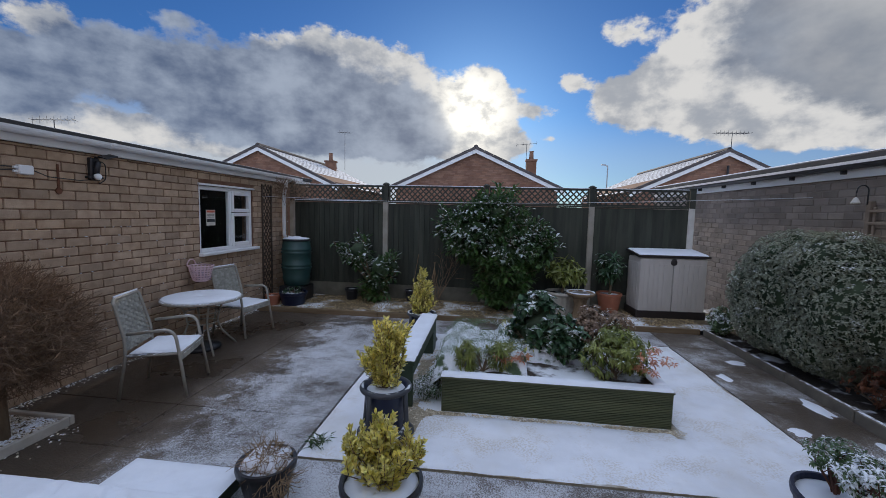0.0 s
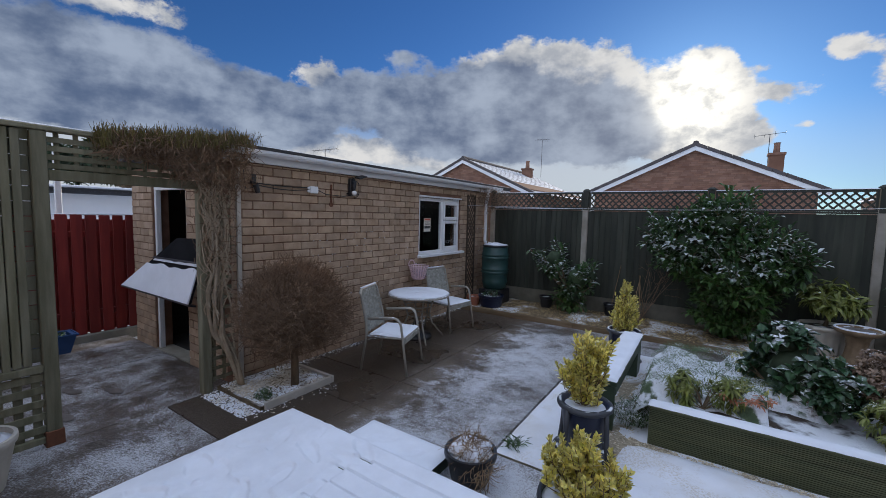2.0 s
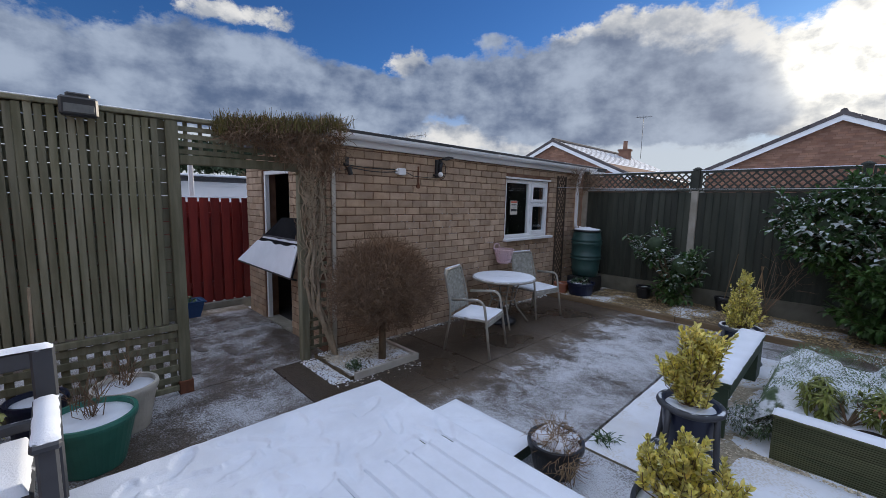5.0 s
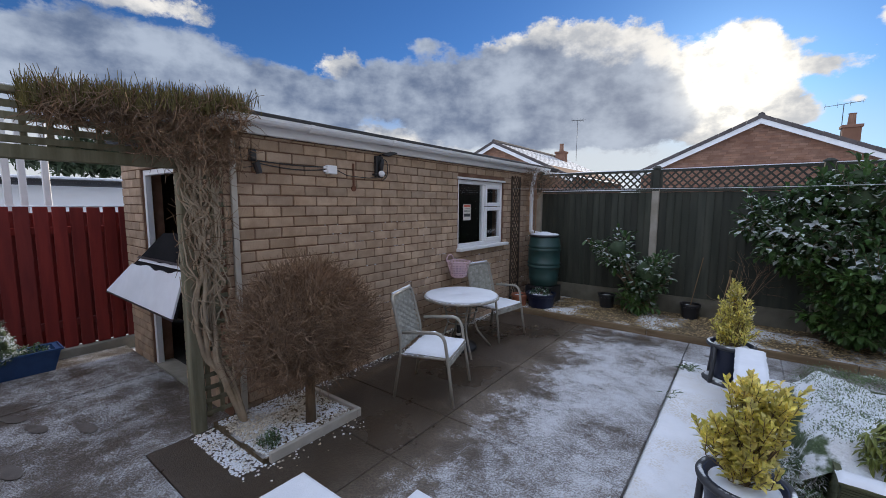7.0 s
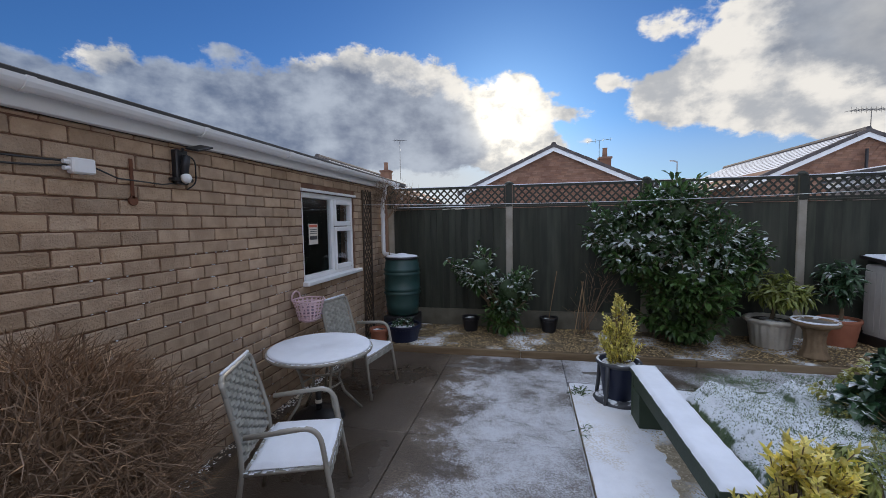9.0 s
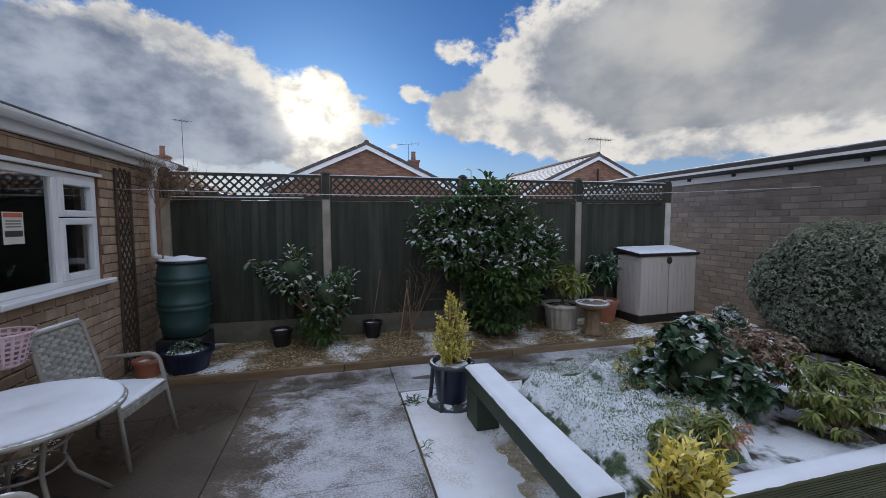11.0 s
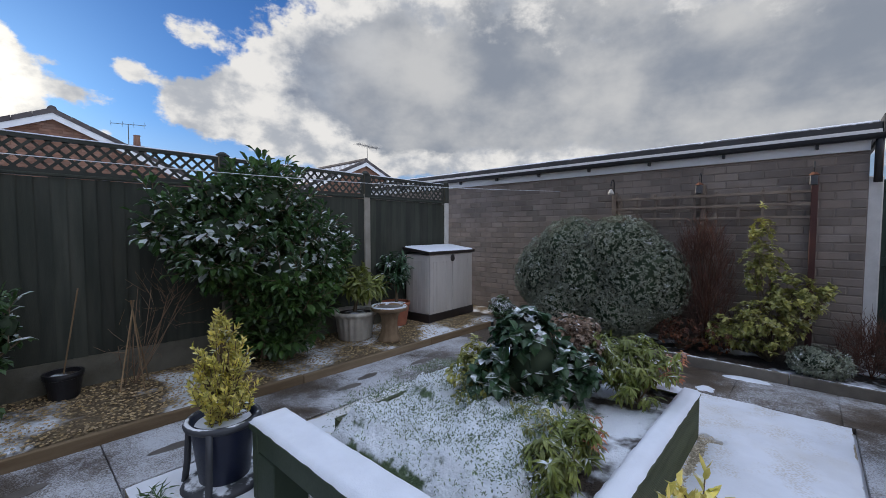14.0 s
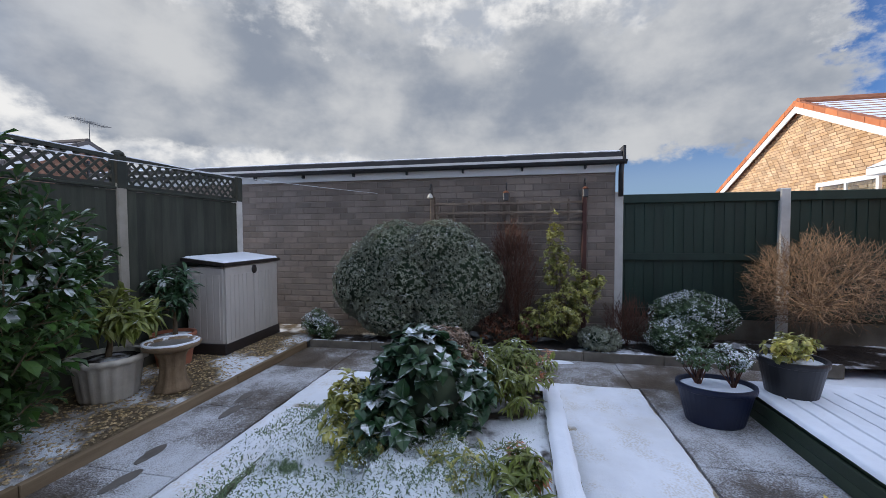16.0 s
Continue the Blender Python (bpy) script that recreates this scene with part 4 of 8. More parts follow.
part("snow", Shape().box(-4.34, FENCE_Y - 0.04, 2.053, -2.7, FENCE_Y - 0.021, 2.066, 0.004), M_SNOW, fence)
# ---- fence to the east, beyond the wall ----
fence_e = structure("fence_east", "deep green boarded fence between pale concrete posts", "fence")
FE_X = EAST_X + 0.08
for py in (3.50, 1.46, -0.55):
    part("post", Shape().box(FE_X - 0.07, py - 0.06, -0.1, FE_X + 0.05, py + 0.06, 2.12, 0.012), M_PALEPOST, fence_e)
for a, b in ((1.52, 3.44), (-0.49, 1.40), (-2.5, -0.61)):
    part("gravel_board", Shape().box(FE_X - 0.02, a, -0.05, FE_X + 0.02, b, 0.36, 0.006), M_GRAVELBOARD, fence_e)
    y = a
    while y < b - 0.02:
        wd = min(0.125, b - y)
        v0 = FE_X + rnd(0, 0.004)
        part("board", Shape().prism([(v0 - 0.010, y), (v0 - 0.017, y + wd + 0.004), (v0 - 0.004, y + wd + 0.004), (v0, y)], 2, 0.362, 2.0), M_FENCEE, fence_e)
        y += 0.125
    part("rail", Shape().box(FE_X - 0.055, a, 1.17, FE_X - 0.028, b, 1.26, 0.004), M_FENCEE, fence_e)
    part("top_rail", Shape().box(FE_X - 0.055, a, 1.96, FE_X + 0.02, b, 2.08, 0.006), M_FENCEE, fence_e)
    part("low_rail", Shape().box(FE_X - 0.055, a, 0.42, FE_X - 0.028, b, 0.50, 0.004), M_FENCEE, fence_e)

# ---- deck ----
deck = structure("deck", "raised timber deck covered in trodden snow", "deck")
y, k = DECK_Y, 0
while y > -1.15:
    zt = DECK_Z - 0.0
    part("deck_board", Shape().box(DECK_X0, y - 0.15, zt - 0.03, DECK_X1, y - 0.006, zt, 0.004), M_BENCH, deck)
    y -= 0.15
part("deck_side", Shape().box(DECK_X0 + 0.02, -1.1, -0.05, DECK_X1 - 0.02, DECK_Y - 0.03, DECK_Z - 0.034), M_BENCH, deck)
for z0 in (0.0, 0.085):
    part("skirt_board", Shape().box(DECK_X0, DECK_Y - 0.004, z0, DECK_X1, DECK_Y + 0.02, z0 + 0.083, 0.004), M_BENCH, deck)
    part("skirt_board", Shape().box(DECK_X1 + 0.002, -1.1, z0, DECK_X1 + 0.024, DECK_Y + 0.02, z0 + 0.083, 0.004), M_BENCH, deck)
    part("skirt_board", Shape().box(DECK_X0 - 0.024, -1.1, z0, DECK_X0 - 0.002, DECK_Y + 0.02, z0 + 0.083, 0.004), M_BENCH, deck)


def footprint(x, y, prints):
    """Depth of the nearest shoe print at a place."""
    d = 0.0
    for px, py, a in prints:
        u = (x - px) * math.cos(a) + (y - py) * math.sin(a)
        v = -(x - px) * math.sin(a) + (y - py) * math.cos(a)
        wv = 0.050 if u > 0 else 0.040
        e = (u / 0.145) ** 2 + (v / wv) ** 2
        if e < 1.3:
            d = max(d, min(1.0, (1.3 - e) / 0.18))
        elif e < 2.2 and d <= 0:
            d = min(d, -0.35 * (2.2 - e) / 0.9)
    return d


PRINTS = [(rnd(-3.05, -2.15), rnd(0.9, 2.85), rnd(0.2, 2.9)) for _ in range(44)]


def snow_sheet(xs, ys, z, depth, prints=(), gaps=None):
    """Snow over a rectangle, on the given lines; shoe prints press it down, gaps cut it open."""
    nx, ny = len(xs) - 1, len(ys) - 1
    vs, fs = [], []
    for j, y in enumerate(ys):
        for i, x in enumerate(xs):
            e = min(i, nx - i, j, ny - j)
            h = depth * (0.3 if e == 0 else 0.8 if e == 1 else 1.0)
            h += 0.004 * noise.noise((x * 3, y * 3, z)) + 0.003 * noise.noise((x * 14, y * 14, z))
            if prints:
                h -= 0.46 * depth * footprint(x, y, prints)
            cut = gaps(x, y) if gaps else 0
            vs.append((x, y, z - 0.03 if cut else z + max(h, 0.0095)))
    for j in range(ny):
        for i in range(nx):
            a = j * (nx + 1) + i
            fs.append((a, a + 1, a + nx + 2, a + nx + 1))
    return Shape().add(vs, fs)


def snow_pad(x0, y0, x1, y1, z, h, step=0.02, rough=0.006):
    """A soft-edged pad of snow with a lumpy top and rounded sides."""
    nx, ny = max(3, int((x1 - x0) / step)), max(3, int((y1 - y0) / step))
    vs, fs = [], []
    for j in range(ny + 1):
        for i in range(nx + 1):
            u, v = i / nx, j / ny
            e = min(u * (x1 - x0), (1 - u) * (x1 - x0), v * (y1 - y0), (1 - v) * (y1 - y0))
            x, y = x0 + (x1 - x0) * u, y0 + (y1 - y0) * v
            t = min(1.0, e / 0.03)
            wx = 0.006 * noise.noise((x * 20, y * 20, z)) if e < 1e-6 else 0
            vs.append((x + wx, y + wx, z + h * math.sqrt(max(0.0, 1 - (1 - t) ** 2)) + t * rough * noise.noise((x * 6, y * 6, z * 3 + 1))))
    for j in range(ny):
        for i in range(nx):
            a = j * (nx + 1) + i
            fs.append((a, a + 1, a + nx + 2, a + nx + 1))
    return Shape().add(vs, fs)


def lines(a, b, step):
    n = max(2, round((b - a) / step))
    return [a + (b - a) * k / n for k in range(n + 1)]


GAPS = [DECK_Y - 0.15 * k - 0.003 for k in range(1, 27)]


def deck_gap(x, y):
    """The gaps between boards show where the snow is thin."""
    for k, gy in enumerate(GAPS):
        if abs(y - gy) < 0.0065:
            return x > -2.23 + 0.12 * noise.noise((gy * 9, 0, 0)) and x < 1.9 and noise.noise((x * 1.3, gy * 5, 8)) > -0.48
    return False


ys = sorted(lines(-1.05, 0.8, 0.04) + lines(0.82, DECK_Y + 0.015, 0.014) + [gy + d for gy in GAPS if gy > -1 for d in (-0.012, -0.006, 0.006, 0.012)])
part("snow", snow_sheet(lines(DECK_X0 - 0.02, -1.9, 0.014) + lines(-1.87, DECK_X1 + 0.02, 0.03), ys, DECK_Z - 0.006, 0.034, PRINTS, deck_gap), M_SNOW, deck, "trodden snow with shoe prints", smooth=True)
step = structure("step", "low timber step below the deck, covered in snow", "step")
part("step_body", Shape().box(-2.62, DECK_Y + 0.022, -0.03, -1.86, 3.33, 0.10, 0.006), M_BENCH, step)
part("snow", snow_sheet(lines(-2.64, -1.84, 0.025), lines(DECK_Y + 0.024, 3.35, 0.025), 0.096, 0.024, [(-2.4, 3.15, 0.6), (-2.1, 3.12, 0.9)]), M_SNOW, step, smooth=True)

# scraps of snow left on the wet path
for k, (px, py, rx, ry) in enumerate(((3.02, 5.25, 0.09, 0.20), (3.05, 4.42, 0.07, 0.20), (2.52, 5.90, 0.07, 0.13), (2.95, 6.45, 0.12, 0.10), (2.50, 4.70, 0.08, 0.08))):
    v, f = [(px, py, 0.016)], []
    for ring, (rr, zz) in enumerate(((0.55, 0.014), (1.0, -0.004))):
        for i in range(22):
            a = 2 * math.pi * i / 22
            q = rr * (1 + 0.45 * noise.noise((math.cos(a) * 1.8 + k * 3, math.sin(a) * 1.8, k)))
            v.append((px + rx * q * math.cos(a), py + ry * q * math.sin(a), zz))
    for i in range(22):
        j = (i + 1) % 22
        f += [(0, 1 + i, 1 + j), (1 + i, 23 + i, 23 + j, 1 + j)]
    part("snow", Shape().add(v, f), M_SNOW, pavement, smooth=True)
# melted shoe prints on the frosted path
M_WETPRINT = surf("wet_concrete", (0.10, 0.088, 0.076), (0.16, 0.142, 0.125), 9, 90, 0.35, 0.3, 0.004)
for k, (px, py, pa) in enumerate([(-3.0, 7.28, 0.1), (-2.72, 7.32, 0.05), (-2.35, 7.30, -0.1), (-2.1, 7.36, 0.1), (-1.35, 7.30, 0.0), (-0.95, 7.38, 0.1), (0.15, 7.30, -0.1), (0.45, 7.40, 0.1), (1.15, 7.33, 0.0), (1.45, 7.42, 0.1), (-5.6, 2.1, 0.3), (-5.3, 2.35, 0.2), (-5.95, 2.0, 0.5), (-5.0, 1.9, 0.1)]):
    v = []
    for i in range(18):
        a = 2 * math.pi * i / 18
        r = 1 + 0.12 * noise.noise((math.cos(a) * 2 + k, math.sin(a) * 2, k))
        v.append((0.135 * math.cos(a) * r, (0.052 if math.cos(a) > 0 else 0.040) * math.sin(a) * r, 0))
    s = Shape().add(v + [(q[0], q[1], 0.003) for q in v], [tuple(range(18, 36))] + [(i, (i + 1) % 18, 18 + (i + 1) % 18, 18 + i) for i in range(18)])
    s.moved(pose(px, py, 0.0025, 0, 0, math.degrees(pa)))
    part("shoe_print", s, M_WETPRINT, pavement)

# ---- trellis screen and the passage beyond ----
SC_X = GARAGE_X - 0.03
screen = structure("trellis_screen", "tall weathered green timber slat screen on posts with a lattice foot", "screen")
part("post", Shape().box(SC_X - 0.045, 1.70, -0.05, SC_X + 0.045, 1.79, 2.42, 0.006), M_SCREEN, screen)
part("post", Shape().box(SC_X - 0.045, 2.85, -0.05, SC_X + 0.045, 2.94, 2.42, 0.006), M_SCREEN, screen)
part("post", Shape().box(SC_X - 0.045, -0.42, -0.05, SC_X + 0.045, -0.33, 2.42, 0.006), M_SCREEN, screen)
part("post_shoe", Shape().box(SC_X - 0.055, 1.69, -0.05, SC_X + 0.055, 1.80, 0.12, 0.004), M_RUST, screen)
part("top_rail", Shape().box(SC_X - 0.05, -1.3, 2.425, SC_X + 0.05, 3.30, 2.46, 0.006), M_SCREEN, screen)
part("snow", Shape().box(SC_X - 0.04, -1.3, 2.458, SC_X + 0.035, 2.3, 2.472, 0.005), M_SNOW, screen)
part("mid_rail", Shape().box(SC_X - 0.0, -1.3, 0.60, SC_X + 0.05, 1.70, 0.655, 0.005), M_SCREEN, screen)
part("bottom_rail", Shape().box(SC_X - 0.02, -1.3, 0.03, SC_X + 0.03, 1.70, 0.08, 0.005), M_SCREEN, screen)
y = 1.62
while y > -1.3:
    wd = rnd(0.042, 0.048)
    sl = part("slat", Shape().box(-0.009, -wd / 2, 0.0, 0.009, wd / 2, 1.756, 0.003), M_SCREEN, screen)
    sl.matrix_basis = pose(SC_X + 0.021, y + rnd(-0.003, 0.003), 0.664 + rnd(-0.012, 0.012), rnd(-0.25, 0.25), 0, 0)
    y -= 0.0555
for z in [0.67 + 0.112 * k for k in range(16)]:
    part("back_slat", Shape().box(SC_X - 0.034, -1.3, z, SC_X - 0.016, 1.70, z + 0.106, 0.003), M_SCREEN, screen)
y = 1.66
while y > -1.3:
    part("lattice_upright", Shape().box(SC_X - 0.014, y - 0.026, 0.08, SC_X + 0.004, y + 0.026, 0.60, 0.003), M_SCREEN, screen)
    y -= 0.10
for z in (0.14, 0.245, 0.35, 0.455, 0.555):
    part("lattice_bar", Shape().box(SC_X + 0.006, -1.3, z - 0.029, SC_X + 0.022, 1.70, z + 0.029, 0.003), M_SCREEN, screen)
# lattice over the opening
part("head_rail", Shape().box(SC_X - 0.04, 1.792, 2.06, SC_X + 0.04, 2.848, 2.14, 0.005), M_SCREEN, screen)
for z in (2.17, 2.235, 2.30, 2.365):
    part("lattice_bar", Shape().box(SC_X + 0.004, 1.792, z - 0.021, SC_X + 0.02, 2.848, z + 0.021, 0.003), M_SCREEN, screen)
for k in range(9):
    y = 1.85 + 0.115 * k
    part("lattice_upright", Shape().box(SC_X - 0.014, y - 0.014, 2.14, SC_X + 0.002, y + 0.018, 2.424, 0.003), M_SCREEN, screen)
# lattice between the second post and the garage corner
for k in range(3):
    y = 2.98 + 0.10 * k
    part("lattice_upright", Shape().box(SC_X - 0.014, y - 0.014, 0.08, SC_X + 0.004, y + 0.018, 2.42, 0.003), M_SCREEN, screen)
z = 0.12
while z < 2.4:
    part("lattice_bar", Shape().box(SC_X + 0.006, 2.942, z - 0.018, SC_X + 0.022, 3.21, z + 0.018, 0.003), M_SCREEN, screen)
    z += 0.105
part("end_batten", Shape().box(GARAGE_X + 0.003, 3.215, 0.05, GARAGE_X + 0.035, 3.262, 2.32, 0.004), M_STONEPOT, screen, "pale weathered batten")

# red boarded fence at the back of the passage
rf = structure("red_fence", "red-stained vertical board fence on a concrete plinth", "fence")
part("plinth", Shape().box(-7.52, -1.2, -0.05, -7.38, 5.2, 0.10, 0.006), M_CONCRETE, rf)
y = -1.2
while y < 5.15:
    part("board", Shape().box(-7.47, y, 0.103, -7.45, y + 0.122, 1.76 + rnd(-0.008, 0.008), 0.005), M_REDGATE, rf)
    part("back_board", Shape().box(-7.545, y + 0.088, 0.103, -7.525, y + 0.182, 1.70 + rnd(-0.02, 0.02), 0.004), M_REDGATE, rf)
    y += 0.152
for z in (0.35, 1.45):
    part("rail", Shape().box(-7.523, -1.2, z, -7.473, 5.2, z + 0.08, 0.004), M_REDGATE, rf)
part("snow", Shape().box(-7.468, -1.2, 1.756, -7.452, 5.1, 1.772, 0.004), M_SNOW, rf)

# doorway in the garage end wall
part("threshold", Shape().box(DOOR_X0, G_Y0 + 0.004, -0.05, DOOR_X1, G_Y0 + 0.198, 0.006), M_CONCRETE, gw2)
door = structure("door_1", "dark garage doorway with a white frame behind the store", "door")
part("door_frame", Shape().box(DOOR_X0 + 0.002, G_Y0 + 0.03, 0.0, DOOR_X0 + 0.055, G_Y0 + 0.09, 2.155, 0.004).box(DOOR_X1 - 0.055, G_Y0 + 0.03, 0.0, DOOR_X1 - 0.002, G_Y0 + 0.09, 2.155, 0.004).box(DOOR_X0 + 0.055, G_Y0 + 0.03, 2.10, DOOR_X1 - 0.055, G_Y0 + 0.09, 2.155, 0.004), M_UPVC, door)
# the leaf is coloured near-black like the shade in the room behind
part("door_leaf", Shape().box(DOOR_X1 - 0.11, G_Y0 + 0.11, 0.0, DOOR_X1 - 0.07, G_Y0 + 0.84, 2.085, 0.004), M_INDOORSHADE, door, "door leaf swung open inwards, darkened to the indoor shade")

# tilted panel propped in the doorway, black felt with a slab of snow
flap = thing("door_canopy", -6.37, 2.80, 0.91, "tilted black felt canopy under snow beside the garage doorway", "canopy")
C_LOW, C_LOWR, C_TOP, C_TOPR = Vector((0, 0, 0)), Vector((1.66, 0.02, -0.01)), Vector((1.02, 0.20, 0.63)), Vector((1.66, 0.22, 0.65))
CN = (C_LOWR - C_LOW).cross(C_TOPR - C_LOW).normalized()


def panel(u0, u1, v0, v1, lo, hi, n=1, wave=0.0):
    """A slab lying in the canopy's slope."""
    vs, fs = [], []
    for h in (lo, hi):
        for j in range(2):
            for i in range(n + 1):
                u = u0 + (u1 - u0) * i / n
                v = (v0, v1)[j] + (wave * noise.noise((u * 5, j * 5, 1)) if wave and j else 0)
                vs.append(tuple(C_LOW.lerp(C_LOWR, u).lerp(C_TOP.lerp(C_TOPR, u), v) + CN * h))
    m = 2 * (n + 1)
    for i in range(n):
        a, b, c, d = i, i + 1, i + 1 + n + 1, i + n + 1
        fs += [(d, c, b, a), (a + m, b + m, c + m, d + m), (a, b, b + m, a + m), (c, d, d + m, c + m)]
    fs += [(0, m, m + n + 1, n + 1), (n, 2 * n + 1, m + 2 * n + 1, m + n)]
    return Shape().add(vs, fs)


part("roof", panel(0, 1, 0, 1, -0.025, 0.0), M_SHINYFELT, flap)
part("edge_board", panel(-0.005, 1.005, -0.03, -0.002, -0.075, 0.004), M_BLACK, flap)
part("batten", panel(0.0, 1.0, 0.60, 0.63, 0.001, 0.018), M_BLACK, flap)
part("snow", panel(0.0, 1.0, 0.0, 0.50, 0.001, 0.016, 60, 0.05), M_SNOW, flap, "slab of snow along the lower edge")
part("snow", panel(0.05, 1.0, 0.56, 0.60, 0.001, 0.010, 40, 0.03), M_SNOW, flap, "streak of snow below the batten")
for u in (0.08, 0.94):
    q = C_LOW.lerp(C_LOWR, u).lerp(C_TOP.lerp(C_TOPR, u), 0.35) - CN * 0.03
    part("stay", Shape().tube([tuple(q), (q.x, 0.355, q.z - 0.25)], 0.014, sides=6), M_BLACK, flap)

trough = thing("planter_trough", -7.15, 2.14, 0.0, "blue plastic trough planter on the wet passage", "planter", turn=90)
S = Shape()
for a, b, z0, z1 in ((0, 0, 0, 0.24),):
    S.add([(-0.30, -0.11, 0), (0.30, -0.11, 0), (0.30, 0.11, 0), (-0.30, 0.11, 0), (-0.36, -0.15, 0.24), (0.36, -0.15, 0.24), (0.36, 0.15, 0.24), (-0.36, 0.15, 0.24),
           (-0.32, -0.12, 0.24), (0.32, -0.12, 0.24), (0.32, 0.12, 0.24), (-0.32, 0.12, 0.24), (-0.31, -0.115, 0.18), (0.31, -0.115, 0.18), (0.31, 0.115, 0.18), (-0.31, 0.115, 0.18)],
          [(0, 3, 2, 1), (0, 1, 5, 4), (1, 2, 6, 5), (2, 3, 7, 6), (3, 0, 4, 7), (4, 5, 9, 8), (5, 6, 10, 9), (6, 7, 11, 10), (7, 4, 8, 11), (8, 9, 13, 12), (9, 10, 14, 13), (10, 11, 15, 14), (11, 8, 12, 15), (12, 13, 14, 15)])
part("trough", S, M_BLUEPLASTIC, trough)
part("rim", Shape().box(-0.37, -0.16, 0.225, 0.37, -0.15, 0.245).box(-0.37, 0.15, 0.225, 0.37, 0.16, 0.245).box(-0.38, -0.16, 0.225, -0.37, 0.16, 0.245).box(0.37, -0.16, 0.225, 0.38, 0.16, 0.245), M_BLUEPLASTIC, trough)

# ---- houses beyond ----


def bungalow(name, x, y, half, ridge, slope, depth, wall_mat, roof_mat, verge_mat, label, face=-1):
    """A bungalow whose gable faces along y; face=-1 looks towards the garden's south."""
    h = thing(name, x, y, -0.05, label, "house")
    eave = ridge - half * slope
    back = depth * -face
    lo, hi = sorted((0.0, back))
    S = Shape().prism([(-half + 0.3, 0), (half - 0.3, 0), (half - 0.3, eave + 0.2), (0, ridge - 0.12), (-half + 0.3, eave + 0.2)], 1, lo + 0.15, hi - 0.15)
    part("wall", S, M_MORTAR, h)
    # brick courses of the gable
    rows = Shape()
    zc, k = 1.6, 0
    yf = 0.15 * -face
    while zc < ridge - 0.25:
        reach = min(half - 0.3, (ridge - 0.2 - zc) / slope)
        xx = -reach + (0.12 if k % 2 else 0)
        while xx < reach - 0.05:
            x1 = min(xx + 0.228, reach)
            rows.box(xx, min(yf, yf + face * 0.012), zc, x1, max(yf, yf + face * 0.012), zc + 0.068)
            xx += 0.24
        zc += 0.08
        k += 1
    ob = part("brickwork", rows, wall_mat, h)
    ob["kind"] = "stuff"
    rl = math.hypot(half, half * slope)
    for sgn in (-1, 1):
        # tiled slope: overlapping courses
        T = Shape()
        n = int(rl / 0.30)
        for i in range(n):
            t0, t1 = i / n, (i + 1) / n
            xa, xb = sgn * half * t0, sgn * half * t1
            za, zb = ridge - half * slope * t0, ridge - half * slope * t1
            yy = lo
            while yy < hi - 0.01:
                y1 = min(yy + 0.6, hi)
                T.add([(xa, yy, za), (xa, y1, za), (xb, y1, zb + 0.018), (xb, yy, zb + 0.018), (xb, y1, zb), (xb, yy, zb)],
                      [(0, 1, 2, 3) if sgn > 0 else (3, 2, 1, 0), (3, 2, 4, 5)])
                yy += 0.6
        part("roof_slope", T, roof_mat, h)
        # white barge board and verge tiles on the gable
        B = Shape().prism([(0, ridge - 0.08), (sgn * half, eave - 0.08), (sgn * half, eave - 0.26), (0, ridge - 0.26)], 1, -0.05 if face < 0 else 0.02, -0.02 if face < 0 else 0.05)
        part("barge_board", B, M_WHITEWOOD, h, "white barge board")
        nv = int(rl / 0.42)
        for i in range(nv):
            t0, t1 = i / nv, (i + 0.97) / nv
            V = Shape().prism([(sgn * half * t0, ridge - half * slope * t0 - 0.085), (sgn * half * t1, ridge - half * slope * t1 - 0.085),
                               (sgn * half * t1, ridge - half * slope * t1 + 0.05), (sgn * half * t0, ridge - half * slope * t0 + 0.06)], 1, -0.08, 0.08)
            part("verge_tile", V, verge_mat, h)
    part("ridge", Shape().tube([(0, lo - 0.03, ridge + 0.02), (0, hi, ridge + 0.02)], 0.11, sides=8), verge_mat, h)
    return h


def chimney(parent, x, y, z0, z1):
    c = part("chimney", Shape().box(x - 0.3, y - 0.25, z0, x + 0.3, y + 0.25, z1, 0.01).box(x - 0.35, y - 0.3, z1 - 0.12, x + 0.35, y + 0.3, z1, 0.01), M_REDBRICK, parent)
    part("chimney_pot", Shape().lathe([(0.14, 0), (0.12, 0.45), (0.15, 0.5), (0.1, 0.5)], x, y, z1, 12), M_REDBRICK, c)


def aerial(name, x, y, z0, z1, arms, label, length=0.9, turn=0.0):
    """A roof aerial: mast, boom and cross rods."""
    a = thing(name, x, y, z0, label, "aerial", turn=turn)
    part("mast", Shape().tube([(0, 0, 0), (0, 0, z1 - z0)], 0.015, sides=6), M_AERIAL, a)
    h = z1 - z0
    b = part("boom", Shape().tube([(-length * 0.5, 0, h - 0.05), (length * 0.5, 0, h + 0.05)], 0.011, sides=6), M_AERIAL, a)
    for i in range(arms):
        t = -0.5 + i / (arms - 1)
        part("rod", Shape().tube([(t * length, -0.22, h + t * 0.1), (t * length, 0.22, h + t * 0.1)], 0.008, sides=5), M_AERIAL, b)
        part("rod", Shape().tube([(t * length, 0, h + t * 0.1 - 0.12), (t * length, 0, h + t * 0.1 + 0.12)], 0.005, sides=5), M_AERIAL, b)
    return a


